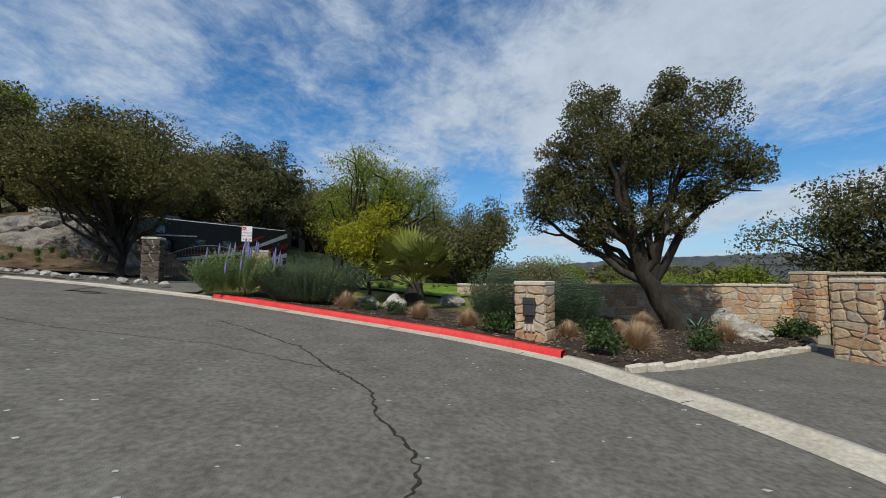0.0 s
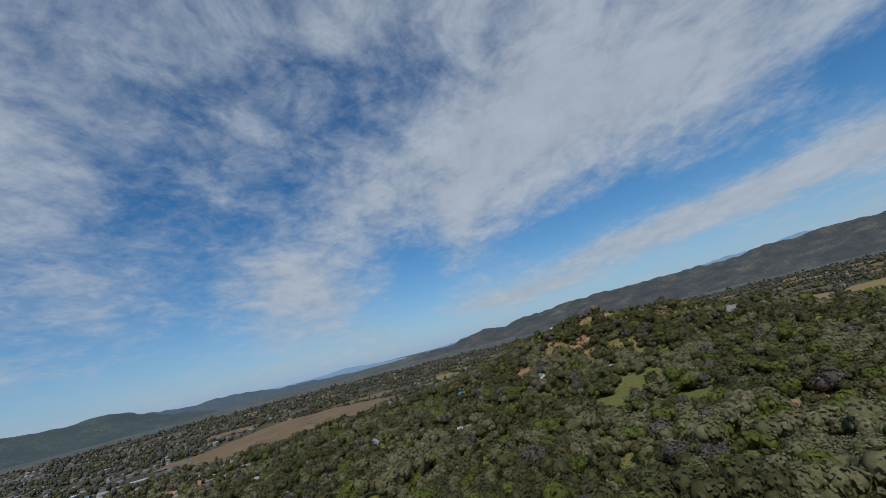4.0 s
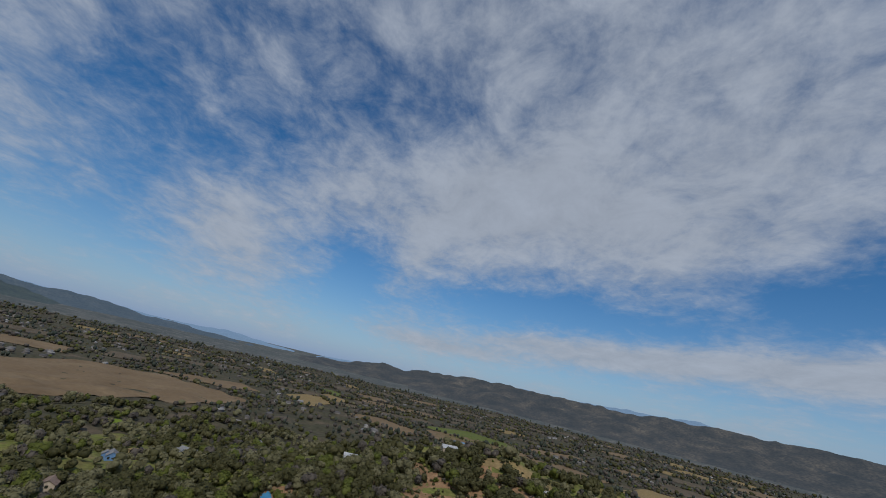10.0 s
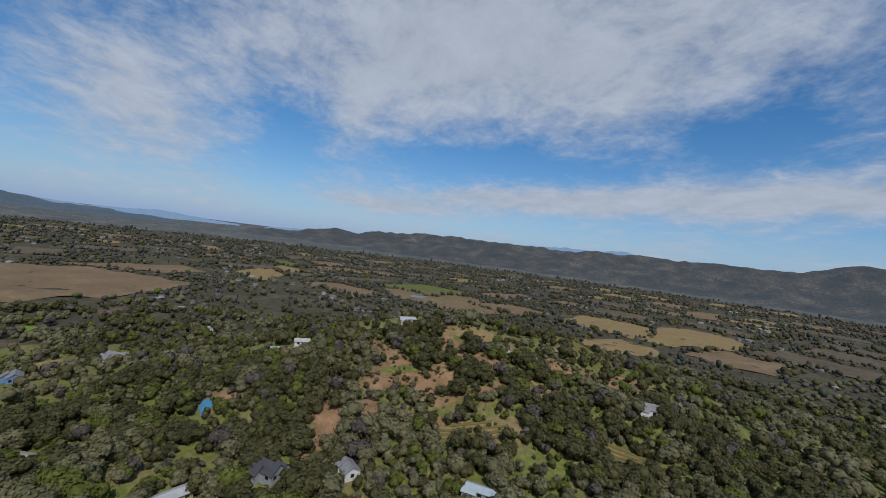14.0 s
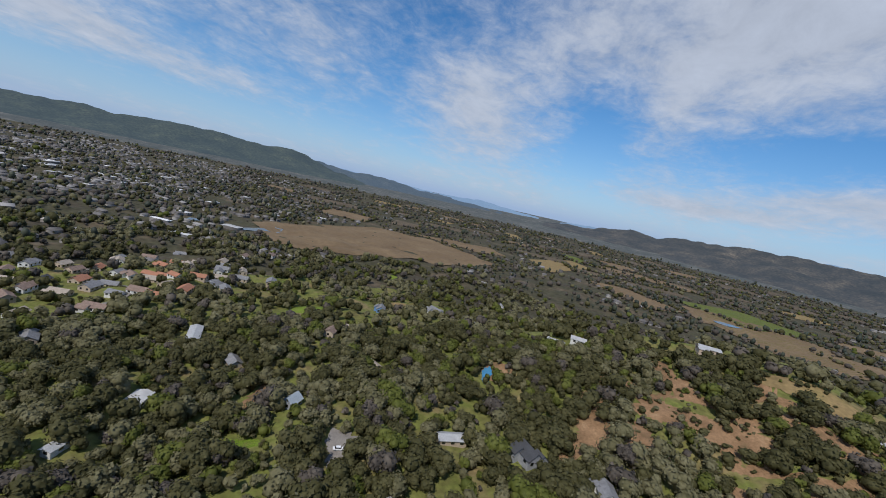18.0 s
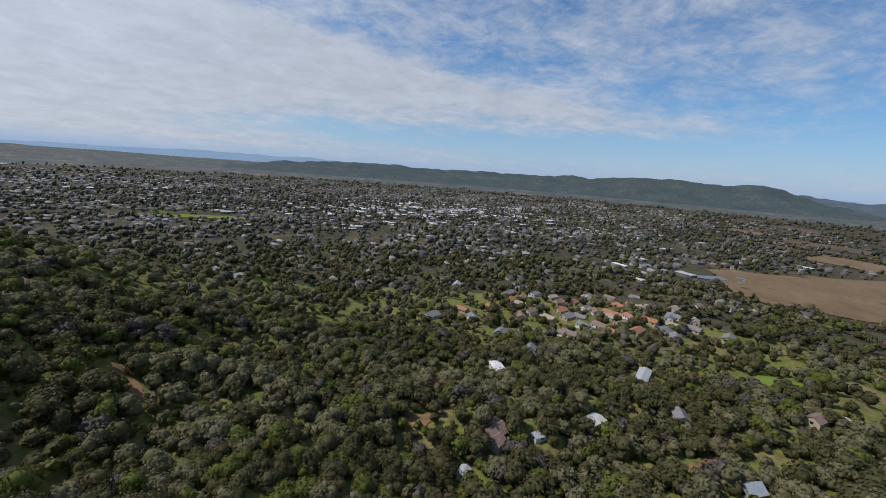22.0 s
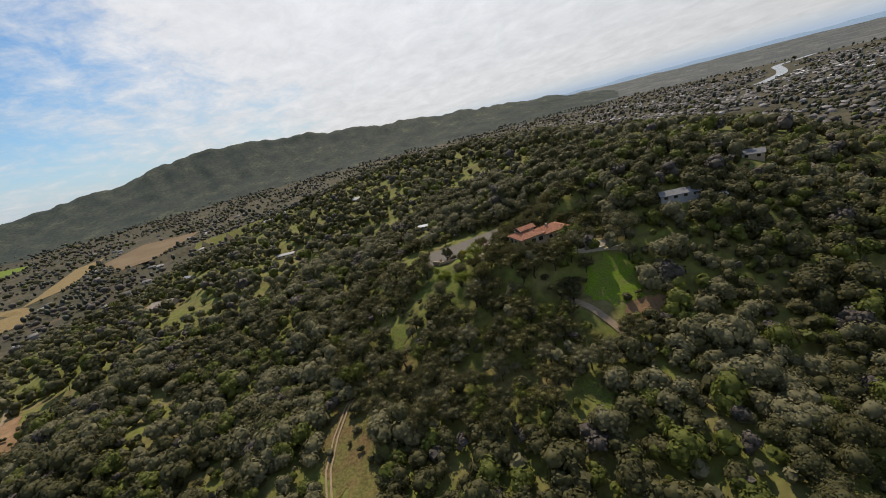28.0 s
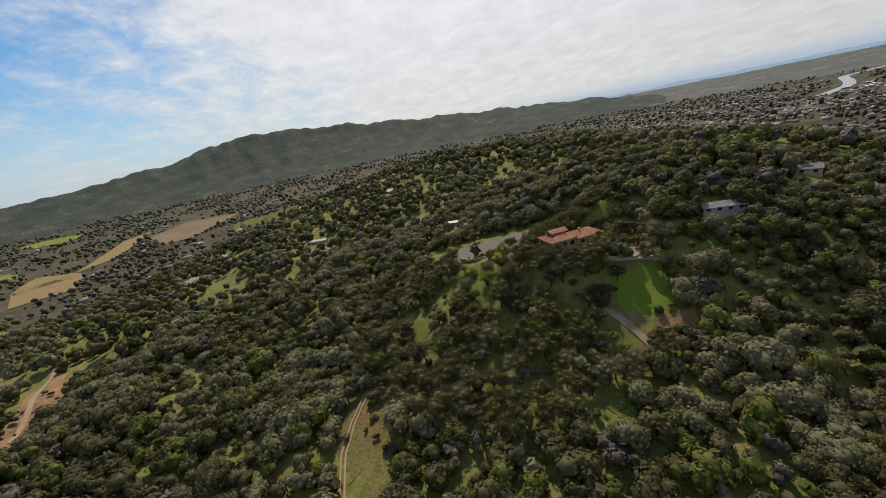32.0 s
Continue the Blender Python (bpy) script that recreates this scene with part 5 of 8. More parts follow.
M_TUFT = ramp_material("dry_grass_blades", [(0.28, 0.18, 0.10), (0.44, 0.30, 0.18), (0.58, 0.43, 0.27)], 6, 0.8, 0, per="island")
M_GREEN_TUFT = ramp_material("green_grass_blades", [(0.07, 0.10, 0.02), (0.12, 0.16, 0.03), (0.17, 0.20, 0.05)], 6, 0.8, 0, per="island")
M_AGAVE = ramp_material("agave_leaves", [(0.08, 0.13, 0.085), (0.12, 0.18, 0.11), (0.16, 0.22, 0.14)], 3, 0.5, 0.1)
M_ALOE = ramp_material("bright_green_agave", [(0.14, 0.24, 0.03), (0.20, 0.32, 0.05), (0.28, 0.38, 0.08)], 3, 0.5, 0.1)
M_ORANGE = ramp_material("orange_flowers", [(0.55, 0.20, 0.03), (0.65, 0.28, 0.05)], 5, 0.7, 0)
M_PALM = ramp_material("palm_fronds", [(0.14, 0.16, 0.03), (0.22, 0.24, 0.045), (0.31, 0.31, 0.075)], 2, 0.5, 0, per="island")
M_STONE = ramp_material("field_stone", [(0.27, 0.17, 0.10), (0.42, 0.27, 0.16), (0.50, 0.37, 0.24), (0.40, 0.34, 0.27), (0.40, 0.22, 0.12), (0.54, 0.44, 0.32)], 1.3, 0.9, 0.55, bump_scale=22, fine=0.3, per="object")
# darker variant of the field stone: tree shade painted into one gate pillar
M_SHADED_STONE = ramp_material("tree_shaded_stone", [(0.06, 0.045, 0.033), (0.10, 0.078, 0.058), (0.14, 0.115, 0.09)], 1.3, 0.9, 0.55, bump_scale=22, fine=0.3, per="object")
M_MORTAR = ramp_material("pale_mortar", [(0.30, 0.255, 0.20), (0.40, 0.345, 0.275)], 3, 0.95, 0.4, bump_scale=40)
M_CAP = ramp_material("pale_cap_stone", [(0.40, 0.34, 0.26), (0.50, 0.44, 0.35), (0.56, 0.51, 0.43)], 3, 0.9, 0.4, bump_scale=25)
M_BOULDER = ramp_material("lichened_boulder", [(0.12, 0.10, 0.085), (0.26, 0.23, 0.19), (0.42, 0.40, 0.34), (0.56, 0.54, 0.46)], 2.2, 0.95, 0.8, bump_scale=9, fine=0.35)
M_ROCK = ramp_material("weathered_rock", [(0.050, 0.044, 0.037), (0.13, 0.115, 0.097), (0.24, 0.215, 0.185), (0.20, 0.135, 0.09)], 1.6, 0.95, 0.9, bump_scale=5, fine=0.35)
M_MULCH = ramp_material("bark_mulch", [(0.022, 0.016, 0.012), (0.045, 0.032, 0.024), (0.085, 0.062, 0.045)], 6, 0.95, 0.9, bump_scale=45, fine=0.6)
M_CHIP = ramp_material("mulch_chips", [(0.025, 0.018, 0.014), (0.10, 0.072, 0.05), (0.42, 0.33, 0.24)], 6, 0.9, 0, per="island")
M_CONCRETE = ramp_material("kerb_concrete", [(0.34, 0.29, 0.23), (0.44, 0.39, 0.31), (0.52, 0.47, 0.39)], 2.0, 0.9, 0.4, bump_scale=40, fine=0.25)
M_RED = ramp_material("red_kerb_paint", [(0.50, 0.020, 0.018), (0.62, 0.030, 0.028), (0.55, 0.06, 0.05)], 3.0, 0.6, 0.25, bump_scale=40, fine=0.2)
M_TAR = ramp_material("crack_filled_with_weeds", [(0.018, 0.015, 0.011), (0.05, 0.046, 0.03)], 8, 0.95, 0.4)
M_ROADPAINT = ramp_material("worn_white_paint", [(0.30, 0.30, 0.29), (0.55, 0.55, 0.53)], 4, 0.85, 0.2, fine=0.4)
M_METAL = ramp_material("galvanised_steel", [(0.32, 0.33, 0.33), (0.42, 0.43, 0.43)], 6, 0.45, 0.1, metal=0.8)
M_SIGN = ramp_material("white_sign_face", [(0.72, 0.72, 0.71), (0.80, 0.80, 0.79)], 4, 0.5, 0)
M_SIGN_RED = ramp_material("sign_red", [(0.50, 0.02, 0.03), (0.58, 0.03, 0.04)], 4, 0.5, 0)
M_DARK = ramp_material("dark_grey_metal", [(0.030, 0.031, 0.033), (0.05, 0.052, 0.055)], 5, 0.45, 0.1)
M_BLACK = ramp_material("black_iron", [(0.012, 0.012, 0.012), (0.022, 0.022, 0.022)], 5, 0.5, 0.1)


# ---- the street ----
def sheet(name, x0, x1, y0, y1, step, lift, mat, label, category):
    gx, gy = np.arange(x0, x1 + step / 2, step), np.arange(y0, y1 + step / 2, step)
    X, Y = np.meshgrid(gx, gy, indexing="ij")
    Z = street_z(X, Y) + lift
    i = np.arange(X.size).reshape(X.shape)
    F = np.stack([i[:-1, :-1], i[1:, :-1], i[1:, 1:], i[:-1, 1:]], -1).reshape(-1, 4)
    ob = thing_np(name, np.stack([X, Y, Z], -1).reshape(-1, 3), F, mat, smooth=True)
    return tagged(ob, label, category, kind="structure")


KERB = [(-40, 2.0), (-26, 6.2), (-17.24, 8.83), (-15.75, 9.4), (-13.65, 9.95), (-10.35, 10.2), (-9.2, 10.25), (-6.14, 9.77), (-3.74, 9.40), (-1.88, 9.06), (-0.27, 8.53), (0.76, 7.87), (1.28, 6.99), (1.82, 6.39), (2.30, 5.7), (2.75, 4.9), (3.4, 3.2), (4.6, 0.0)]


def smooth_line(pts, n, rounds=3):
    p = np.array(pts, float)
    d = np.concatenate([[0], np.cumsum(np.hypot(*np.diff(p, axis=0).T))])
    q = np.linspace(0, d[-1], n)
    x, y = np.interp(q, d, p[:, 0]), np.interp(q, d, p[:, 1])
    for _ in range(rounds):
        x[1:-1], y[1:-1] = (x[:-2] + 2 * x[1:-1] + x[2:]) / 4, (y[:-2] + 2 * y[1:-1] + y[2:]) / 4
    return np.stack([x, y], -1)


def profile(name, line, prof, mat, parent=None, label="", lift=0.0):
    """A strip of constant section along a line; prof: (sideways to the left of travel, up)."""
    p = np.array(line, float)
    T = np.gradient(p, axis=0)
    T /= np.hypot(*T.T)[:, None]
    Nn = np.stack([-T[:, 1], T[:, 0]], -1)
    rows = [np.stack([*(p + Nn * s).T, street_z(p[:, 0], p[:, 1]) + u + lift], -1) for s, u in prof]
    V = np.stack(rows, 1).reshape(-1, 3)
    n, m = len(p), len(prof)
    i = np.arange(n * m).reshape(n, m)
    F = np.concatenate([np.stack([i[:-1, j], i[1:, j], i[1:, j + 1], i[:-1, j + 1]], -1) for j in range(m - 1)])
    ob = thing_np(name, V, F, mat, parent)
    if label:
        ob["label"] = label
    return ob


def build_street():
    sheet("road", -60, 18, -12, 14, 1.0, 0.0, M_ASPHALT, "worn grey asphalt street with a long crack", "road")
    line = smooth_line(KERB, 140, 2)
    k0 = int(np.argmin(np.hypot(line[:, 0] + 9.6, line[:, 1] - 10.2)))
    k1 = int(np.argmin(np.hypot(line[:, 0] - 0.85, line[:, 1] - 7.8)))
    kl = int(np.argmin(np.hypot(line[:, 0] + 16.4, line[:, 1] - 9.1)))
    kerb = tagged(profile("kerb", line, [(-0.02, 0.006), (0.34, 0.020)], M_CONCRETE), "pale concrete gutter and kerb along the street", "kerb", kind="structure")
    red = [(0.34, 0.016), (0.36, 0.13), (0.38, 0.15), (0.52, 0.155), (0.53, 0.02)]
    profile("painted_kerb", line[k0:k1], red, M_RED, kerb, "kerb stone painted bright red")
    profile("painted_kerb", line[:kl], red, M_RED, kerb, "kerb stone painted dull red")
    grey = [(0.34, 0.018), (0.37, 0.05), (0.52, 0.06), (0.53, -0.1)]
    profile("apron", line[k1 - 1:], grey, M_CONCRETE, kerb, "pale concrete driveway apron")
    profile("apron", line[kl:k0 + 1], grey, M_CONCRETE, kerb, "pale concrete driveway apron")
    # joints of the kerb
    for i in range(4, len(line) - 4, 9):
        a, b = line[i], line[i + 1]
        t = (b - a) / np.hypot(*(b - a))
        nrm = np.array([-t[1], t[0]])
        c = a + nrm * 0.16
        bm = box(-0.006, -0.17, 0, 0.006, 0.17, 0.004)
        ob = part("joint", bm, M_TAR, kerb)
        ob.matrix_basis = Matrix.Translation((c[0], c[1], float(street_z(*c)) + 0.018)) @ Matrix.Rotation(math.atan2(t[1], t[0]), 4, "Z")
    # the crack and smaller cracks
    r = np.random.default_rng(3)
    for pts, w in (([(-6.6, 7.6), (-5.6, 7.2), (-3.96, 6.5), (-2.6, 5.3), (-1.8, 4.63), (-1.45, 4.0), (-1.09, 3.6), (-0.87, 3.16), (-0.8, 2.6), (-0.9, 1.8), (-0.6, 0.8)], 0.017),
                   ([(-17, 5.0), (-12, 5.4), (-8, 5.2), (-5.2, 5.7), (-2.6, 5.3)], 0.008), ([(-6.8, 8.4), (-7.6, 7.0), (-8.6, 5.6), (-9.8, 4.2), (-10.4, 2.6)], 0.007)):
        p = smooth_line(pts, 190, 1)
        p = p + np.cumsum(r.normal(size=p.shape), 0) * 0.010 + r.normal(size=p.shape) * 0.016
        ww = w * (0.45 + 0.8 * r.random(len(p)))
        T = np.gradient(p, axis=0)
        T /= np.hypot(*T.T)[:, None]
        Nn = np.stack([-T[:, 1], T[:, 0]], -1) * ww[:, None]
        z = street_z(p[:, 0], p[:, 1]) + 0.004
        V = np.stack([np.column_stack([p - Nn, z]), np.column_stack([p + Nn, z])], 1).reshape(-1, 3)
        i = np.arange(len(V)).reshape(-1, 2)
        ob = thing_np("road_crack", V, np.stack([i[:-1, 0], i[1:, 0], i[1:, 1], i[:-1, 1]], -1), M_TAR)
        tagged(ob, "dark weedy crack across the asphalt", "crack", kind="structure")
    # painted arrow in the street
    bm = bmesh.new()
    for a in [[(-0.5, -0.08), (0.1, -0.08), (0.1, 0.08), (-0.5, 0.08)], [(0.1, -0.25), (0.6, 0.0), (0.1, 0.25)], [(-0.5, 0.08), (-0.3, 0.3), (-0.45, 0.34), (-0.66, 0.1)]]:
        bm.faces.new([bm.verts.new((x, y, 0)) for x, y in a])
    ob = part("road_arrow", bm, M_ROADPAINT)
    ob.matrix_world = Matrix.Translation((-12.6, 8.7, float(street_z(-12.6, 8.7)) + 0.005)) @ Matrix.Rotation(radians(200), 4, "Z") @ Matrix.Rotation(radians(5.7), 4, "Y") @ Matrix.Diagonal((1.5, 1.5, 1, 1))
    tagged(ob, "worn white arrow painted on asphalt", "road marking", kind="structure")
    # pale scuffs on the asphalt
    bm = bmesh.new()
    for _ in range(160):
        x, y, s = r.uniform(-14, 4), r.uniform(1.2, 8.0), r.uniform(0.008, 0.035)
        z = float(street_z(x, y)) + 0.003
        bm.faces.new([bm.verts.new((x + s * r.uniform(0.7, 1.5) * math.cos(a), y + s * r.uniform(0.4, 0.9) * math.sin(a), z)) for a in np.linspace(0, 5.5, 7)])
    tagged(part("road_scuffs", bm, M_ROADPAINT), "small pale chalky scuffs on the asphalt", "scuffs", kind="stuff")


build_street()


# ---- planting bed ----
BED = [(-8.9, 10.7), (-6.1, 10.25), (-3.7, 9.85), (-1.8, 9.55), (-0.2, 9.05), (0.9, 8.4), (1.76, 7.85), (2.78, 8.5), (4.26, 9.9), (5.92, 11.4), (7.5, 12.9), (8.6, 14.5), (8.7, 17.0), (4, 17.2), (-3, 17.0), (-8, 15.5), (-10.5, 14.0)]


def bed_z(x, y):
    return float(street_z(x, y)) + 0.16 + 0.03 * math.sin(1.7 * x + y) - 0.02 * math.cos(2.1 * y)


def build_bed():
    bm = bmesh.new()
    line = smooth_line(BED + BED[:1], 90, 1)[:-1]
    c = np.array([1.0, 13.0])
    rings = []
    for k in (1.0, 0.97, 0.85, 0.68, 0.5, 0.33, 0.15):
        ring = []
        for p in line:
            q = c + (p - c) * k
            z = bed_z(*q) if k < 0.99 else float(street_z(*q)) - 0.05
            ring.append(bm.verts.new((q[0], q[1], z)))
        rings.append(ring)
    n = len(line)
    for a, b in zip(rings, rings[1:]):
        for i in range(n):
            bm.faces.new((a[i], a[(i + 1) % n], b[(i + 1) % n], b[i]))
    bm.faces.new(rings[-1])
    bed = tagged(part("planting_bed", bm, M_MULCH, smooth=True), "garden bed covered with dark bark mulch", "garden bed", kind="structure")
    r = np.random.default_rng(8)
    V, F = [], []
    for _ in range(9500):
        x, y = r.uniform(-9, 8.6), r.uniform(7.9, 15)
        ins = False
        for (x0, y0), (x1, y1) in zip(BED, BED[1:] + BED[:1]):
            if (y0 > y) != (y1 > y) and x < (x1 - x0) * (y - y0) / (y1 - y0) + x0:
                ins = not ins
        if not ins:
            continue
        a, s, w = r.uniform(0, 6.28), r.uniform(0.02, 0.06), r.uniform(0.006, 0.016)
        ca, sa = math.cos(a), math.sin(a)
        z = bed_z(x, y) + r.uniform(0.004, 0.02)
        k = len(V)
        for u, v, dz in ((-s, -w, 0), (s, -w, r.uniform(0, 0.02)), (s, w, 0.01), (-s, w, 0.004)):
            V.append((x + u * ca - v * sa, y + u * sa + v * ca, z + dz))
        F.append((k, k + 1, k + 2, k + 3))
    ob = thing_np("mulch_chips", V, F, M_CHIP, bed)
    ob["kind"] = "stuff"
    # stone edging along the side drive
    edge = smooth_line([(1.70, 7.72), (2.78, 8.42), (4.26, 9.80), (5.92, 11.30), (7.35, 12.65)], 19, 1)
    edging = empty("stone_edging", Matrix.Translation((4, 10, -0.3)), "low edging of pale rough stones beside the drive", "edging", kind="structure")
    for i in range(len(edge) - 1):
        a, b = edge[i], edge[i + 1]
        L = float(np.hypot(*(b - a)))
        bm = box(-L / 2 + 0.01, -0.07, -0.1, L / 2 - 0.01, 0.07, 0.13 + 0.02 * math.sin(i * 2.3), 0.03)
        for v in bm.verts:
            v.co += Vector(r.normal(size=3) * 0.008)
        ob = part("edge_stone", bm, M_CAP, edging)
        c = (a + b) / 2
        ob.matrix_world = Matrix.Translation((c[0], c[1], float(street_z(*c)))) @ Matrix.Rotation(math.atan2(b[1] - a[1], b[0] - a[0]), 4, "Z")


build_bed()


# ---- stone walls and pillars ----
def stone_face(parent, origin, along, length, height, thick, seed, cell=(0.34, 0.25), proud=0.026, mat=None):
    """Irregular stones with recessed joints on one upright face; origin: lower start corner, along: unit vector."""
    r = np.random.default_rng(seed)
    nx, nz = max(1, round(length / cell[0])), max(1, round(height / cell[1]))
    gx = np.tile(np.linspace(0, length, nx + 1)[:, None], (1, nz + 1))
    gz_ = np.tile(np.linspace(0, height, nz + 1)[None], (nx + 1, 1))
    jx, jz = r.uniform(-0.38, 0.38, gx.shape) * length / nx, r.uniform(-0.36, 0.36, gx.shape) * height / nz
    jx[[0, -1]] = 0
    jz[:, [0, -1]] = 0
    gx, gz_ = gx + jx, gz_ + jz
    ax, ay = along
    nrm = Vector((ay, -ax, 0))
    used = np.zeros((nx, nz), bool)
    for i in range(nx):
        for j in range(nz):
            if used[i, j]:
                continue
            i1 = i + 1
            if i + 1 < nx and not used[i + 1, j] and r.random() < 0.22:
                i1 = i + 2
            used[i:i1, j] = True
            low = [(gx[k, j], gz_[k, j]) for k in range(i, i1 + 1)]
            top = [(gx[k, j + 1], gz_[k, j + 1]) for k in range(i1, i - 1, -1)]
            poly = np.array(low + top)
            # cut the corners so that joints wander
            c = poly.mean(0)
            pts = []
            for q in range(len(poly)):
                a, b, d = poly[q - 1], poly[q], poly[(q + 1) % len(poly)]
                pts += [b + (a - b) * r.uniform(0.10, 0.22), b + (d - b) * r.uniform(0.10, 0.22)]
            pts = np.array(pts)
            shrink = 1 - 0.022 / max(0.05, min(np.ptp(poly[:, 0]), np.ptp(poly[:, 1]))) * 1.4
            pts = c + (pts - c) * shrink
            inner = c + (pts - c) * 0.82
            h = proud * r.uniform(0.5, 1.25)
            bm = bmesh.new()
            o = Vector(origin)

            def at(p, d):
                return o + Vector((ax * p[0], ay * p[0], p[1])) + nrm * d
            back = [bm.verts.new(at(p, -0.02)) for p in pts]
            mid = [bm.verts.new(at(p, h * 0.6)) for p in pts]
            front = [bm.verts.new(at(p, h * r.uniform(0.9, 1.15))) for p in inner]
            n = len(pts)
            for A, B in ((back, mid), (mid, front)):
                for k in range(n):
                    bm.faces.new((A[k], A[(k + 1) % n], B[(k + 1) % n], B[k]))
            bm.faces.new(front)
            part("stone", bm, mat or M_STONE, parent)


def stone_wall(name, p, q, z0, h, thick, seed, label, faces="front", cap=True, cell=(0.34, 0.25)):
    p, q = np.array(p, float), np.array(q, float)
    L = float(np.hypot(*(q - p)))
    a = (q - p) / L
    root = empty(name, None, label, "wall", kind="structure")
    n = np.array([a[1], -a[0]])
    bm = bmesh.new()
    co = [p - n * thick, q - n * thick, q, p]
    lo = [bm.verts.new((*c, z0 - 0.6)) for c in co]
    hi = [bm.verts.new((*c, z0 + h)) for c in co]
    for k in range(4):
        bm.faces.new((lo[k], lo[(k + 1) % 4], hi[(k + 1) % 4], hi[k]))
    bm.faces.new(hi)
    bm.faces.new(lo[::-1])
    part("wall_core", bm, M_MORTAR, root)
    stone_face(root, (*p, z0), a, L, h, thick, seed, cell)
    if faces == "both":
        stone_face(root, (*(q - n * thick), z0), -a, L, h, thick, seed + 1, cell)
    if cap:
        r = np.random.default_rng(seed)
        s = 0.0
        while s < L - 0.1:
            w = min(r.uniform(0.4, 0.75), L - s)
            bm = box(s + 0.008, -0.06, 0, s + w - 0.008, thick + 0.06, 0.09 + r.uniform(-0.012, 0.02), 0.018)
            ob = part("cap_stone", bm, M_CAP, root)
            ob.matrix_world = Matrix.Translation((*p, z0 + h)) @ Matrix.Rotation(math.atan2(a[1], a[0]), 4, "Z")
            s += w
    return root


def stone_pillar(name, c, w, d, z0, h, turn, seed, label, cell=(0.26, 0.21), mat=None):
    root = empty(name, None, label, "pillar")
    R = Matrix.Translation((c[0], c[1], z0)) @ Matrix.Rotation(radians(turn), 4, "Z")
    root.matrix_world = R
    part("core", box(-w / 2 + 0.02, -d / 2 + 0.02, -0.5, w / 2 - 0.02, d / 2 - 0.02, h), M_MORTAR, root)
    for k, (o, a, L) in enumerate((((-w / 2, -d / 2, 0), (1, 0), w), ((w / 2, -d / 2, 0), (0, 1), d), ((w / 2, d / 2, 0), (-1, 0), w), ((-w / 2, d / 2, 0), (0, -1), d))):
        o2 = (o[0] * 0.985, o[1] * 0.985, -0.06)
        stone_face(root, o2, a, L, h + 0.05, 0.1, seed + k, cell, 0.02, mat)
    part("cap_stone", box(-w / 2 - 0.015, -d / 2 - 0.015, h - 0.01, w / 2 + 0.015, d / 2 + 0.015, h + 0.09, 0.02), M_CAP, root)
    return root


def mailbox(parent, y, z):
    """A dark mailbox set into the pillar's front, with its slot and number bars."""
    b = part("mailbox", box(-0.15, y - 0.02, z, 0.15, y + 0.1, z + 0.42, 0.008), M_DARK, parent, "dark grey metal mailbox set into the stone")
    part("flap", box(-0.135, y - 0.035, z + 0.26, 0.135, y - 0.02, z + 0.38, 0.006), M_DARK, b)
    part("lock_plate", box(-0.13, y - 0.03, z + 0.02, 0.13, y - 0.02, z + 0.24, 0.004), M_DARK, b)
    part("slot", box(-0.1, y - 0.03, z - 0.13, 0.1, y - 0.015, z - 0.02), M_BLACK, parent, "dark newspaper slot")
    for k in range(3):
        part("number_bar", box(-0.13 + 0.1 * k, y - 0.032, z - 0.34, -0.06 + 0.1 * k, y - 0.018, z - 0.18, 0.004), M_CAP, parent, "carved plain bar")


def build_walls():
    stone_wall("wall_garden", (-3.0, 16.6), (4.6, 16.4), -0.25, 1.36, 0.4, 11, "low field-stone garden wall with a pale cap", "both")
    stone_wall("wall_garden_2", (4.6, 16.4), (8.7, 15.8), -0.3, 1.41, 0.4, 12, "low field-stone garden wall with a pale cap", "both")
    stone_wall("wall_gate", (9.45, 15.4), (12.0, 11.8), -0.5, 2.0, 0.4, 13, "curved field-stone gate wall in warm colours", "both")
    p = stone_pillar("mailbox_pillar", (0.15, 9.72), 0.74, 0.60, -0.12, 1.42, -24, 21, "warm field-stone pillar with a dark mailbox set in")
    mailbox(p, -0.325, 0.72)
    stone_pillar("gate_pillar", (9.1, 15.72), 0.75, 0.75, -0.35, 1.88, 28, 25, "square field-stone pillar at the garden wall's end")
    p = stone_pillar("gate_pillar", (7.6, 11.35), 0.85, 0.8, -0.55, 1.88, 38, 29, "square field-stone pillar with a grey mailbox beside the drive")
    mailbox(p, -0.42, 1.05)


build_walls()


# ---- plants of the bed ----
def blades(r, n, length, width, spread, droop=0.6):
    V, F = [], []
    for _ in range(n):
        a, t = r.uniform(0, 6.283), abs(r.normal(0, spread))
        L = length * r.uniform(0.7, 1.1)
        d = np.array([math.cos(a) * math.sin(t), math.sin(a) * math.sin(t), math.cos(t)])
        s = np.array([-math.sin(a), math.cos(a), 0]) * width
        b = np.array([math.cos(a), math.sin(a), 0]) * r.uniform(0, 0.06)
        m = b + d * L * 0.6
        e = b + d * L + np.array([0, 0, -droop * L * math.sin(t) * 0.5])
        k = len(V)
        V += [b - s, b + s, m + s * 0.7, m - s * 0.7, e]
        F += [(k, k + 1, k + 2), (k, k + 2, k + 3), (k + 3, k + 2, k + 4)]
    return np.array(V), np.array(F)


_rg = np.random.default_rng(31)
TUFT_MESH = mesh_np("grass_tuft", *blades(_rg, 1500, 0.36, 0.0035, 1.0, 0.3))
TUFT_MESH.materials.append(M_TUFT)
SMALL_TUFT_MESH = mesh_np("grass_tuft", *blades(_rg, 180, 0.42, 0.006, 0.6))
SMALL_TUFT_MESH.materials.append(M_GREEN_TUFT)


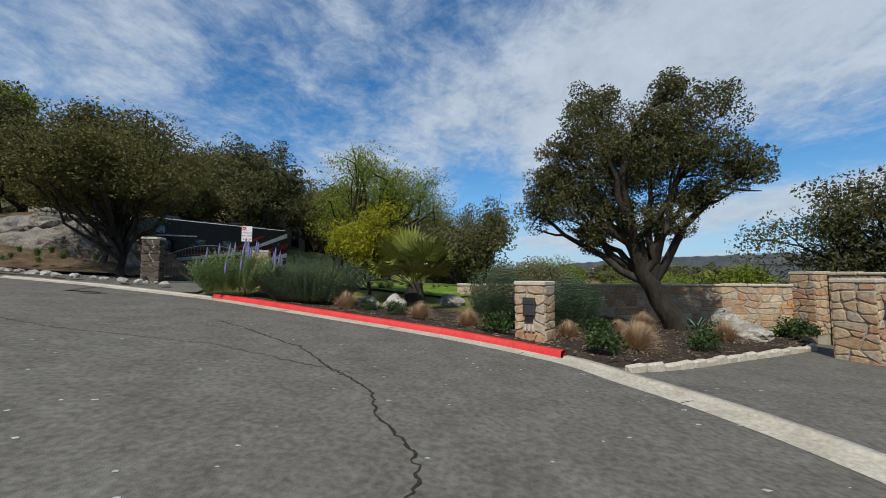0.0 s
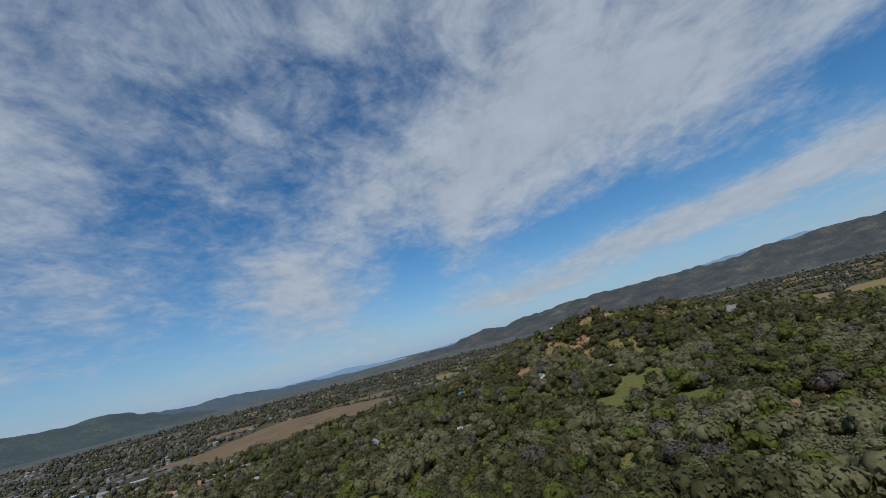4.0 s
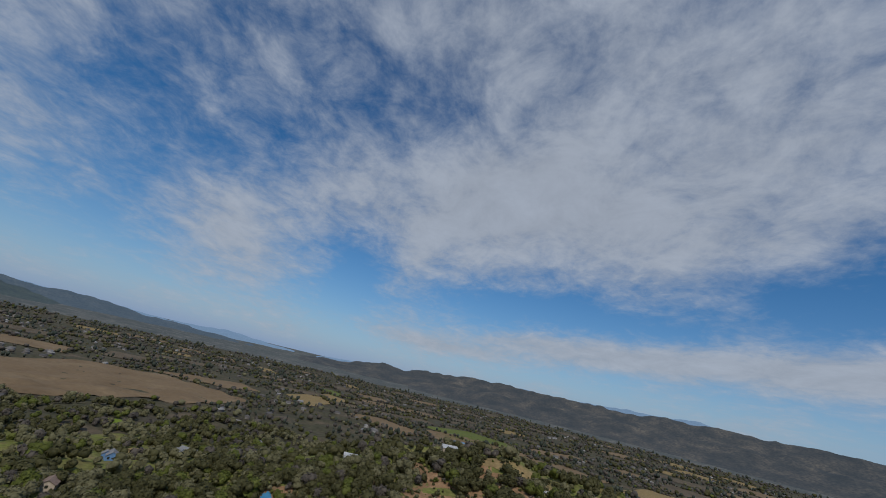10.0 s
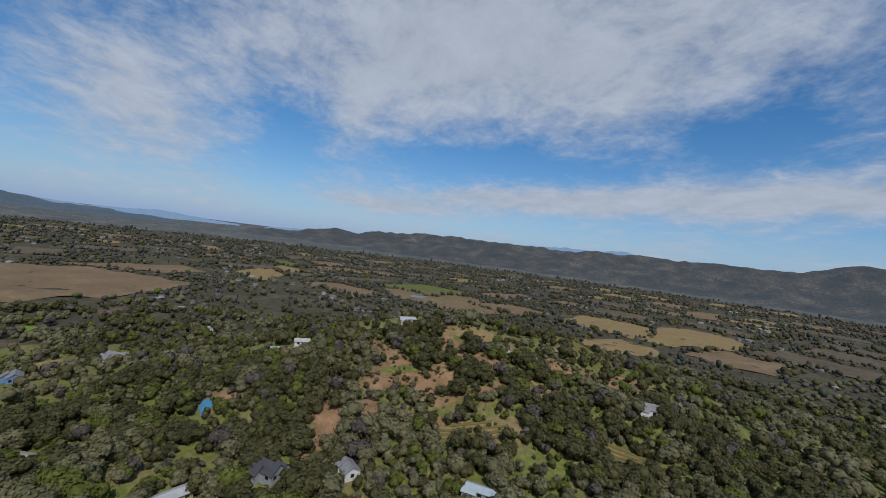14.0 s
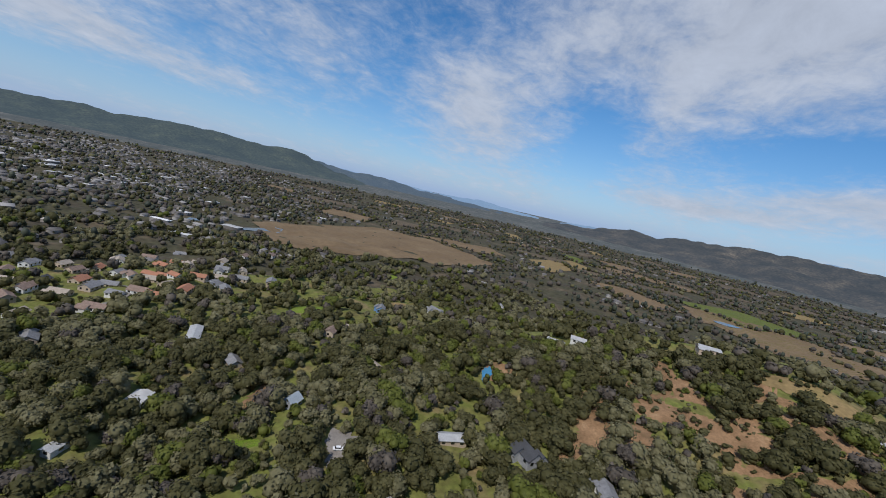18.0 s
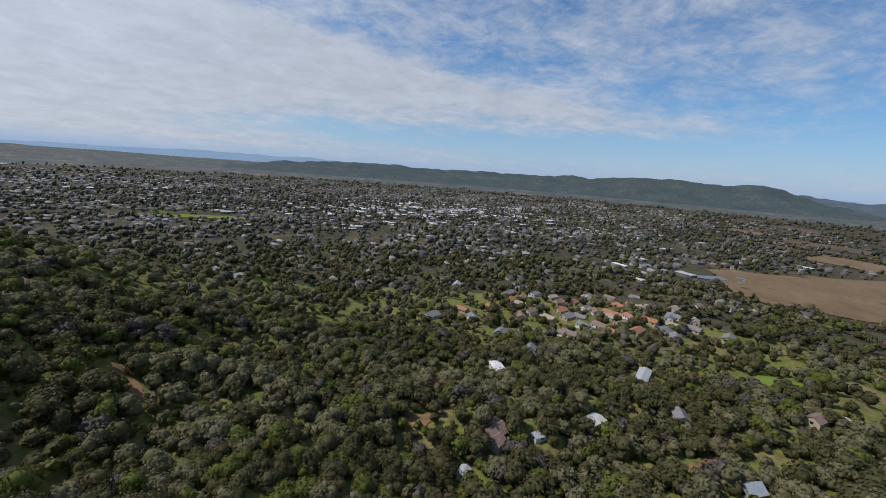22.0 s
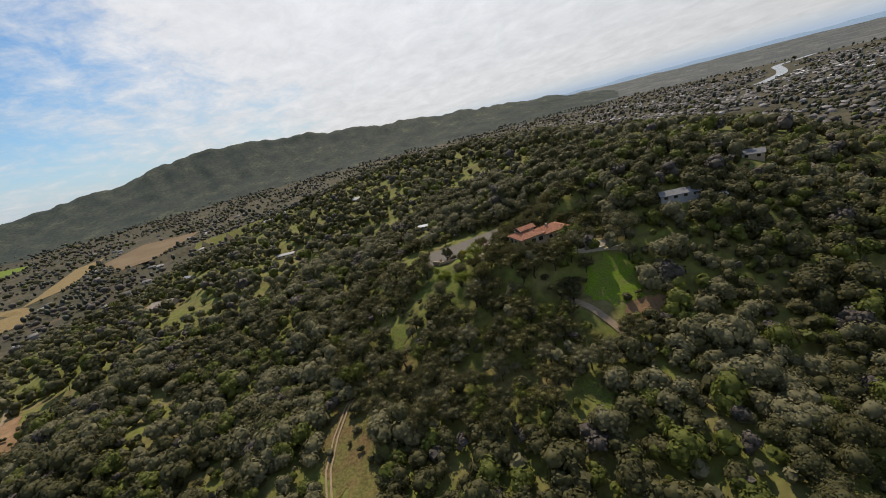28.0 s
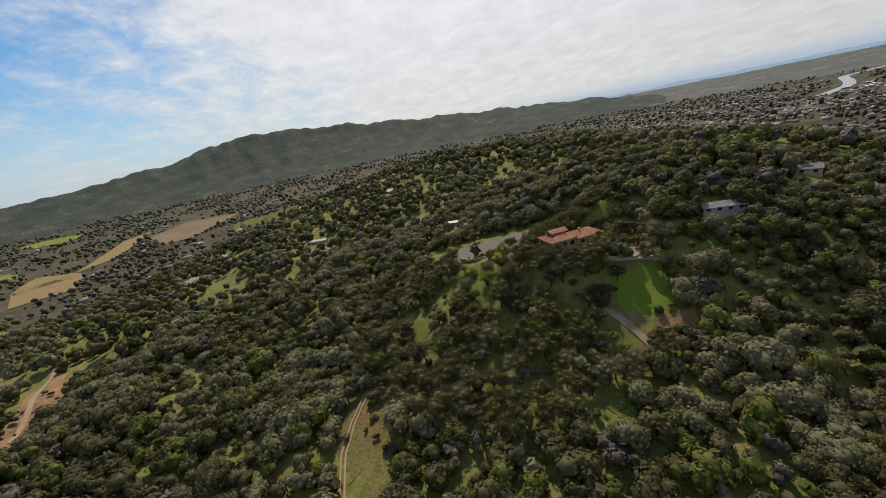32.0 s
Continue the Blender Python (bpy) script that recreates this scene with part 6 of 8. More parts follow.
def tuft(x, y, s, mesh=TUFT_MESH, label="rounded tuft of fine tan grass in dark mulch", group="tan grass tufts", z=None):
    ob = new("grass_tuft", mesh)
    z = bed_z(x, y) if z is None else z
    ob.matrix_world = Matrix.Translation((x, y, z)) @ Matrix.Rotation(x * 7.3, 4, "Z") @ Matrix.Diagonal((s, s, s * 0.95, 1))
    return tagged(ob, label, "grass", group)


for x, y, s in [(-5.05, 10.55, 0.95), (-2.91, 10.65, 0.9), (-1.51, 10.15, 0.85), (0.95, 10.35, 0.8), (2.45, 12.2, 0.75), (3.38, 13.4, 0.95), (2.25, 9.35, 1.15), (4.9, 11.7, 1.0), (-1.2, 11.0, 0.8), (2.9, 11.6, 0.8)]:
    tuft(x, y, s * 1.6)


def ball_mesh(seed, n=900, leaf=0.035, squash=0.8):
    r = np.random.default_rng(seed)
    lob = [(0.22 * math.cos(a), 0.22 * math.sin(a), 0.30 + 0.1 * math.sin(3 * a), 0.26) for a in np.linspace(0, 5.5, 6)] + [(0, 0, 0.40, 0.30)]
    V, F = cards(r, [l[:3] for l in lob], [l[3] for l in lob], n, leaf, 0.3, squash, 0.5)
    return V, F


BALL = [mesh_np("round_shrub", *ball_mesh(s)) for s in (1, 2, 3)]
for b in BALL:
    b.materials.append(M_SHRUB)
for i, (x, y, s) in enumerate([(-0.75, 9.75, 0.95), (1.69, 10.75, 0.9), (1.5, 8.6, 1.05), (3.75, 9.95, 0.95), (7.3, 13.3, 1.1), (-3.77, 11.0, 0.8), (-4.6, 11.2, 0.6), (5.5, 13.8, 0.7), (2.1, 13.2, 0.6), (7.9, 13.9, 0.8), (0.3, 12.4, 0.8)]):
    ob = new("round_shrub", BALL[i % 3])
    ob.matrix_world = Matrix.Translation((x, y, bed_z(x, y) - 0.03)) @ Matrix.Rotation(i * 1.3, 4, "Z") @ Matrix.Diagonal((s, s, s * 0.95, 1))
    tagged(ob, "low rounded dark green shrub in bark mulch", "shrub", "round shrubs of the bed")


def spiky_bush(x, y, w, d, h, n, mat, label, seed, flowers=0, lean=0.25, z=None):
    """A bush of upright leafy spikes, some with flower spires."""
    r = np.random.default_rng(seed)
    z = bed_z(x, y) if z is None else z
    root = empty("spiky_bush", Matrix.Translation((x, y, z)), label, "shrub")
    VV, FF, FV, FFl, m, q = [], [], [], [], 0, 0
    for i in range(n):
        a, k = r.uniform(0, 6.28), math.sqrt(r.random())
        px, py = math.cos(a) * k * w / 2, math.sin(a) * k * d / 2
        top = h * (1 - 0.45 * k * k) * r.uniform(0.82, 1.08)
        tip = np.array([px * (1 + lean), py * (1 + lean), top])
        b = np.array([px * 0.75, py * 0.75, top * r.uniform(0.0, 0.35)])
        steps = 40
        t = np.linspace(0.0, 1.0, steps)
        ang = np.arange(steps) * 2.4 + a
        c = b + (tip - b) * t[:, None]
        L = (0.11 * (1 - 0.65 * t))[:, None]
        o = np.stack([np.cos(ang), np.sin(ang), 0.55 + 0 * ang], -1)
        s = np.stack([-np.sin(ang), np.cos(ang), 0 * ang], -1) * 0.016
        V = np.stack([c - s, c + s, c + o * L + s * 0.4, c + o * L - s * 0.4], 1).reshape(-1, 3)
        VV.append(V)
        FF.append(np.arange(len(V)).reshape(-1, 4) + m)
        m += len(V)
        if i < flowers:
            g, F = tube([tip + (0, 0, -0.05), tip + (0.01, 0, 0.08), tip + (0.015, 0.01, 0.2), tip + (0.02, 0.01, 0.32)], [0.022, 0.034, 0.026, 0.006], 6)
            thing_np("flower_spire", g, F, M_PURPLE, root)
    for V, F in zip(VV, FF):
        V[:, 2] = np.maximum(V[:, 2], 0.0)
        thing_np("stem", V, F - F.min(), mat, root)
    return root


spiky_bush(-9.1, 11.0, 3.0, 1.6, 1.45, 380, M_LIGHT_SHRUB, "light green bush with purple flower spires", 41, 26)
spiky_bush(-6.5, 11.1, 3.4, 1.6, 1.5, 480, M_ECHIUM, "grey-green bush of dense upright spikes", 42, 0)
spiky_bush(-0.75, 11.2, 1.7, 1.5, 1.8, 260, M_ECHIUM, "tall grey-green spiky bush beside the mailbox pillar", 43, 0)
spiky_bush(1.15, 12.0, 1.6, 1.5, 1.6, 240, M_ECHIUM, "tall grey-green spiky bush behind the mailbox pillar", 44, 0)


def rosette(x, y, n, L, w, mat, label, seed, flower=False, z=None):
    r = np.random.default_rng(seed)
    z = bed_z(x, y) if z is None else z
    root = empty("agave", Matrix.Translation((x, y, z)), label, "succulent")
    for i in range(n):
        a = i * 2.39996
        t = 0.25 + 1.05 * i / n
        u = np.array([math.cos(a), math.sin(a), 0])
        s = np.array([-math.sin(a), math.cos(a), 0])
        bm = bmesh.new()
        rows = []
        for k in range(5):
            f = k / 4
            th = t + 0.35 * f
            p = u * (L * f * math.sin(th) + 0.03) + np.array([0, 0, L * f * math.cos(th) * 0.95 + 0.02])
            ww = w * (1 - f) ** 0.7 * (0.6 + 0.8 * min(1, f * 3)) if f < 1 else 0.004
            dn = np.array([0, 0, -0.25 * ww])
            rows.append([bm.verts.new(p - s * ww), bm.verts.new(p + dn), bm.verts.new(p + s * ww)])
        for A, B in zip(rows, rows[1:]):
            for k in (0, 1):
                bm.faces.new((A[k], A[k + 1], B[k + 1], B[k]))
        part("leaf", bm, mat, root)
    if flower:
        V, F = tube([(0, 0, 0.2), (-0.05, 0, 0.5), (-0.15, 0, 0.75)], [0.012, 0.01, 0.008], 5)
        V2, F2 = tube([(0, 0, 0.4), (0.1, 0, 0.7), (0.14, 0, 0.85)], [0.012, 0.01, 0.008], 5)
        thing_np("flower_stalk", V, F, M_ORANGE, root)
        thing_np("flower_stalk", V2, F2, M_ORANGE, root)
        parts = [tube([(px, 0, pz), (px, 0, pz + 0.08), (px, 0, pz + 0.18)], [0.02, 0.035, 0.006], 6) for px, pz in ((-0.15, 0.72), (0.14, 0.82), (0.02, 0.9))]
        for head in parts:
            thing_np("flower_head", *head, M_ORANGE, root)
    return root


rosette(5.3, 14.6, 16, 0.55, 0.035, M_AGAVE, "grey-green agave at the foot of the stone wall", 1)
rosette(8.0, 14.9, 18, 0.70, 0.03, M_SHRUB, "dark spiky aloe with orange flower heads", 2, True)
rosette(7.15, 13.7, 22, 0.40, 0.06, M_ALOE, "bright green rosette agave in mulch", 3)
rosette(6.9, 14.9, 14, 0.50, 0.03, M_AGAVE, "pale agave beside a lichened boulder", 4)


def boulder(name, c, size, seed, mat, label, category="boulder", cuts=3):
    bm = bmesh.new()
    bmesh.ops.create_icosphere(bm, subdivisions=cuts, radius=1.0)
    o = Vector((seed * 3.7, seed * 1.9, seed))
    for v in bm.verts:
        n = noise.fractal(v.co * 1.1 + o, 1.0, 2.0, 4) * 0.38 + noise.noise(v.co * 4 + o) * 0.06
        v.co = v.co * (1 + n)
        v.co.z = max(v.co.z, -0.45)
    ob = part(name, bm, mat)
    ob.matrix_world = Matrix.Translation(c) @ Matrix.Rotation(seed * 1.1, 4, "Z") @ Matrix.Diagonal((*size, 1))
    return tagged(ob, label, category)


boulder("boulder", (6.1, 13.4, bed_z(6.1, 13.4) + 0.1), (0.95, 0.6, 0.26), 1.3, M_BOULDER, "broad pale lichened boulder in the mulch bed")
boulder("boulder", (6.2, 14.9, bed_z(6.2, 14.9) + 0.25), (0.45, 0.4, 0.36), 2.2, M_BOULDER, "upright pale boulder by the stone wall")
boulder("boulder", (-2.9, 14.6, bed_z(-2.9, 14.6) + 0.1), (0.5, 0.4, 0.4), 3.1, M_BOULDER, "pale boulder at the wall's end")
boulder("boulder", (-4.3, 12.6, bed_z(-4.3, 12.6) + 0.1), (0.45, 0.35, 0.3), 4.1, M_BOULDER, "small pale boulder under the palm")
boulder("boulder", (-5.2, 12.3, bed_z(-5.2, 12.3) + 0.05), (0.55, 0.35, 0.25), 5.1, M_BOULDER, "small pale boulder behind a grass tuft")


def fan_palm(x, y, label, seed):
    r = np.random.default_rng(seed)
    z = bed_z(x, y)
    root = empty("fan_palm", Matrix.Translation((x, y, z)), label, "palm")
    V, F = tube([(0, 0, -0.2), (0, 0, 0.25), (0.03, 0, 0.5)], [0.22, 0.2, 0.12], 9)
    thing_np("trunk", V, F, M_BARK, root)
    for i in range(30):
        a, t = i * 2.4, r.uniform(0.15, 1.5)
        d = np.array([math.cos(a) * math.sin(t), math.sin(a) * math.sin(t), math.cos(t)])
        hub = np.array([0, 0, 0.45]) + d * r.uniform(0.45, 0.75)
        side = np.cross(d, (0, 0, 1.0))
        side /= np.linalg.norm(side) + 1e-9
        up = np.cross(side, d)
        VV, FF = [], []
        V, F = tube([(0, 0, 0.4), hub], [0.016, 0.01], 4)
        VV.append(V)
        FF.append(np.concatenate([F[:, [0, 1, 2]], F[:, [0, 2, 3]]]))
        m = len(V)
        for k in np.linspace(-1.35, 1.35, 19):
            L = 0.55 * (1 - 0.12 * k * k) * r.uniform(0.9, 1.1)
            e = d * math.cos(k) + side * math.sin(k) + up * 0.12
            w = (side * math.cos(k) - d * math.sin(k)) * 0.028
            droop = np.array([0, 0, -0.12 * abs(k)])
            VV.append(np.array([hub, hub + e * L * 0.55 + w, hub + e * L + droop, hub + e * L * 0.55 - w]))
            FF.append(np.array([(0, 1, 2), (0, 2, 3)]) + m)
            m += 4
        thing_np("frond", np.concatenate(VV), np.concatenate(FF), M_PALM, root)
    return root


fan_palm(-3.9, 13.4, "small fan palm with yellow-green fronds in the bed", 6)
bpy.data.objects["fan_palm"].scale = (1.7, 1.7, 1.7)

# ---- trees of the launch site ----
OAK_LOBES = [(3.2 + (x - 3.2) * 0.9, y, 2.4 + (z - 2.4) * 0.9, q * 0.9) for x, y, z, q in [(1.0, 13.6, 4.4, 1.5), (0.2, 13.9, 3.9, 1.0), (2.2, 13.0, 6.2, 1.6), (2.0, 13.6, 7.6, 1.0), (3.6, 13.4, 5.2, 1.6), (4.6, 12.8, 6.6, 1.5), (5.3, 12.7, 5.2, 1.2), (6.2, 12.4, 4.6, 0.9), (4.9, 12.9, 4.0, 1.1), (2.4, 13.6, 3.8, 1.3), (1.2, 13.4, 5.8, 1.2), (3.9, 13.2, 3.2, 1.0), (1.9, 13.9, 2.8, 0.8), (4.4, 12.9, 7.6, 0.8), (3.2, 14.2, 5.6, 1.5), (0.6, 13.7, 5.0, 0.9)]]
oak("leaning_oak", (4.55, 13.46, -0.3), (3.1, 13.3, 2.5), OAK_LOBES, 0.30, 84000, 0.040, M_OAK_NEAR, "leaning live oak with a dark twisted trunk and dense crown", 71)
oak("small_tree", (-5.9, 14.4, 0.4), (-5.9, 14.4, 1.6), round_lobes((-6.0, 14.4, 3.2), 2.0, 1.4, 13, 5, 0.42), 0.07, 22000, 0.042, M_YELLOW, "small tree with bright yellow-green leaves", 72)
oak("olive_tree", (-15.9, 12.75, 1.3), (-16.3, 13.1, 3.0), round_lobes((-16.9, 13.5, 6.0), 5.0, 2.5, 34, 7, 0.28), 0.15, 60000, 0.05, M_OLIVE, "wide olive-green tree with several stems by the gate", 73)
oak("spreading_oak", (-11.8, 25.6, 1.0), (-11.4, 26.2, 3.6), round_lobes((-11.0, 26.6, 6.9), 6.8, 3.9, 34, 9, 0.27), 0.36, 46000, 0.058, M_SPRING, "large spreading oak with young leaves and lichened limbs", 74)
oak("old_oak", (-33, 14, 3.0), (-33, 14, 7.0), round_lobes((-33, 14, 10.4), 5.6, 4.4, 22, 13, 0.34), 0.3, 14000, 0.11, M_OAK_NEAR, "dark old oak above the rock bank", 75)
oak("old_oak", (-40, 20, 4.0), (-40, 20, 9.0), round_lobes((-40, 20, 12.4), 5.6, 4.6, 22, 14, 0.34), 0.3, 12000, 0.12, M_OAK_NEAR, "dark old oak above the rock bank", 76)
oak("young_oak", (-34, 19, 3.0), (-34, 19, 9.0), round_lobes((-34, 19, 12.2), 2.6, 2.8, 12, 15, 0.40), 0.2, 7000, 0.10, M_SPRING, "fresh green oak standing among darker oaks", 77)
oak("old_oak", (-28, 22, 2.0), (-28, 22, 6.5), round_lobes((-28, 22, 9.4), 5.6, 4.2, 24, 16, 0.34), 0.28, 22000, 0.10, M_OLIVE, "dark olive-green oak behind the motorhome", 78)
oak("old_oak", (-22.5, 29.5, 1.4), (-22.5, 29.5, 5.2), round_lobes((-22.5, 29.5, 8.8), 5.4, 5.0, 24, 17, 0.34), 0.28, 22000, 0.095, M_OAK_NEAR, "dark oak beside the tiled house", 79)
oak("old_oak", (-17, 33, 0.5), (-17, 33, 4.0), round_lobes((-17, 33, 6.6), 4.4, 3.2, 20, 18, 0.34), 0.26, 14000, 0.095, M_OLIVE, "grey-green oak on the slope behind the drive", 80)
oak("lichened_oak", (0.5, 31, -4.0), (0.5, 31, -1.5), round_lobes((0.0, 31, 0.6), 4.8, 2.8, 24, 19, 0.34), 0.3, 36000, 0.07, M_LEAF[1], "grey lichened oak on the slope below the wall", 81)
oak("young_oak", (9.0, 34, -5.0), (9.0, 34, -2.5), round_lobes((9.0, 34, -0.4), 4.4, 2.6, 18, 20, 0.38), 0.28, 26000, 0.075, M_SPRING, "fresh green oak on the slope below the wall", 82)
oak("live_oak", (18.0, 25, -4.0), (18.0, 25, 0.5), round_lobes((17.6, 25.4, 4.0), 5.4, 3.6, 22, 21, 0.34), 0.3, 16000, 0.09, M_OAK_NEAR, "dark live oak standing behind the gate wall", 83)
oak("young_oak", (11.5, 27, -5.0), (11.5, 27, -1.0), round_lobes((11.5, 27, 0.8), 2.4, 1.8, 10, 22, 0.42), 0.16, 6000, 0.08, M_SPRING, "pale green oak beyond the garden wall", 84)
oak("old_oak", (-7, 38, -4.0), (-7, 38, 2.0), round_lobes((-7, 38, 5.6), 5.4, 3.6, 22, 23, 0.34), 0.3, 30000, 0.075, M_OLIVE, "olive-green oak behind the spreading oak", 85)
oak("old_oak", (-45, 27, 5.0), (-45, 27, 10.0), round_lobes((-46, 25, 13.0), 5.0, 3.8, 20, 24, 0.34), 0.3, 10000, 0.12, M_OAK_NEAR, "dark old oak behind the tiled house", 86)

# ---- separate trees of the near slopes ----
oak("young_oak", (2, 45, -8.0), (2, 45, -3.0), round_lobes((2, 45, 0.6), 5.2, 3.2, 22, 31, 0.36), 0.3, 20000, 0.095, M_SPRING, "fresh green oak on the slope under the flight", 131)
oak("old_oak", (-15, 43, -3.0), (-15, 43, 3.0), round_lobes((-15, 43, 6.8), 5.2, 3.8, 22, 32, 0.36), 0.3, 18000, 0.095, M_OAK_NEAR, "dark oak on the slope beside the tiled house", 132)
oak("lichened_oak", (13, 46, -9.0), (13, 46, -4.5), round_lobes((13, 46, -1.4), 5.0, 3.0, 20, 33, 0.36), 0.3, 18000, 0.095, M_LEAF[1], "grey lichened oak on the slope", 133)
oak("old_oak", (-9, 52, -7.0), (-9, 52, 1.0), round_lobes((-9, 52, 4.6), 5.2, 3.8, 20, 34, 0.36), 0.3, 16000, 0.10, M_OLIVE, "olive-green oak on the slope", 134)
oak("old_oak", (-22, 50, -4.0), (-22, 50, 4.0), round_lobes((-22, 50, 8.6), 5.0, 4.2, 20, 35, 0.36), 0.3, 16000, 0.10, M_OAK_NEAR, "dark oak beside the tiled house", 135)
oak("old_oak", (-34, 25, 3.0), (-34, 25, 8.0), round_lobes((-34, 25, 11.6), 5.0, 4.2, 22, 36, 0.36), 0.3, 16000, 0.10, M_OAK_NEAR, "dark oak in front of the tiled house", 136)
oak("old_oak", (-27, 33.5, 1.5), (-27, 33.5, 6.5), round_lobes((-27, 33.5, 10.8), 4.2, 3.8, 18, 37, 0.38), 0.26, 14000, 0.095, M_OAK_NEAR, "dark oak in front of the tiled house", 137)
oak("old_oak", (-20, 40, 0.0), (-20, 40, 4.5), round_lobes((-20, 40, 8.0), 4.6, 3.6, 20, 41, 0.36), 0.28, 16000, 0.095, M_OLIVE, "olive-green oak close to the tiled house", 141)
oak("old_oak", (-25.5, 45, 1.0), (-25.5, 45, 5.0), round_lobes((-25.5, 45, 8.6), 4.0, 3.6, 18, 42, 0.38), 0.28, 14000, 0.095, M_OAK_NEAR, "dark oak close to the tiled house", 142)
oak("old_oak", (-33, 55, 0.5), (-33, 55, 5.0), round_lobes((-33, 55, 9.6), 4.8, 4.4, 20, 43, 0.38), 0.28, 12000, 0.11, M_OAK_NEAR, "dark oak below the tiled house", 143)
oak("old_oak", (-41, 57, 0.0), (-41, 57, 4.0), round_lobes((-41, 57, 7.2), 4.6, 3.6, 18, 44, 0.38), 0.28, 12000, 0.11, M_OLIVE, "olive-green oak below the tiled house", 144)
oak("bushy_oak", (-26, 27, 1.5), (-26, 27, 2.6), round_lobes((-26, 27, 4.8), 3.4, 3.0, 16, 45, 0.40), 0.16, 16000, 0.07, M_OAK_NEAR, "low dark bushy oak behind the motorhome", 145)
oak("bushy_oak", (-30, 29, 2.5), (-30, 29, 3.6), round_lobes((-30, 29, 6.4), 3.6, 3.4, 16, 46, 0.40), 0.16, 16000, 0.07, M_OLIVE, "low olive-green bushy oak behind the motorhome", 146)
oak("old_oak", (-27, 52.5, 0.0), (-27, 52.5, 5.0), round_lobes((-27, 52.5, 9.4), 4.8, 4.4, 20, 47, 0.38), 0.3, 18000, 0.095, M_OAK_NEAR, "tall dark oak beyond the tiled house", 147)
for i, (x, y, q) in enumerate(((-47, 13, 5.2), (-39, 10, 4.4), (-54, 20, 5.6), (-60, 10, 5.4), (-49, 4, 4.6))):
    z = gz(x, y)
    oak("old_oak", (x, y, z - 0.2), (x, y, z + q * 0.7), round_lobes((x, y, z + q * 1.3), q, q * 0.75, 20, 60 + i, 0.38), 0.3, 14000, 0.11, (M_OAK_NEAR, M_OLIVE)[i % 2], ("dark old oak on the bank above the street", "olive-green oak on the bank above the street")[i % 2], 160 + i)
oak("live_oak", (-3, 24, -1.5), (-3, 24, 1.6), round_lobes((-3, 24, 3.4), 3.4, 2.6, 14, 39, 0.40), 0.2, 12000, 0.08, M_OAK_NEAR, "dark oak behind the garden wall", 139)


def plant_lone():
    r = np.random.default_rng(91)
    kinds = []
    for k in range(6):
        lob = round_lobes((0, 0, 1.05), 0.95, 0.55, 11, 100 + k, 0.42)
        V, F = cards(r, [l[:3] for l in lob], [l[3] for l in lob], 3400, 0.029, 0.4, 0.8, 0.5)
        core = [(ICO_V * l[3] * 0.5 * (1, 1, 0.75) + l[:3], ICO_F) for l in lob]
        CV, CF = join(core)
        quad = np.concatenate([F[:, [0, 1, 2]], F[:, [0, 2, 3]]])
        crown_mesh = mesh_np("crown", *join([(V, quad), (CV, CF)]))
        limbs = [tube(bent((0, 0, -0.15), (0.03, 0, 0.75), r, 0.1, 5), [0.075, 0.06, 0.05, 0.045, 0.035], 6)]
        for l in lob[:6]:
            limbs.append(tube(bent((0.03, 0, 0.5), l[:3], r, 0.15, 5), [0.035, 0.028, 0.02, 0.014, 0.006], 5))
        trunk_mesh = mesh_np("trunk", *join(limbs))
        trunk_mesh.materials.append(M_BARK)
        crown_mesh.materials.append((M_LEAF[0], M_LEAF[1], M_LEAF[2], M_OLIVE, M_LEAF[0], M_LEAF[1])[k])
        kinds.append((trunk_mesh, crown_mesh))
    LAB = ["dark evergreen oak on the hillside", "grey lichened oak on the hillside", "fresh green oak on the hillside", "olive-green oak on the hillside", "dark evergreen oak on the hillside", "grey lichened oak on the hillside"]
    for i, (x, y) in enumerate(LONE):
        k = int(r.choice(6, p=[0.28, 0.16, 0.12, 0.16, 0.18, 0.10]))
        s = float(np.clip(r.gamma(12, 0.39), 2.6, 6.5)) * (1.15 if y > 52 else 1.0)
        root = empty("oak_tree", Matrix.Translation((x, y, gz(x, y) - 0.1)) @ Matrix.Rotation(r.uniform(0, 6.28), 4, "Z") @ Matrix.Diagonal((s, s, s * r.uniform(0.85, 1.1), 1)), LAB[k], "tree", "oaks of the near slopes")
        new("trunk", kinds[k][0]).parent = root
        new("crown", kinds[k][1]).parent = root


plant_lone()

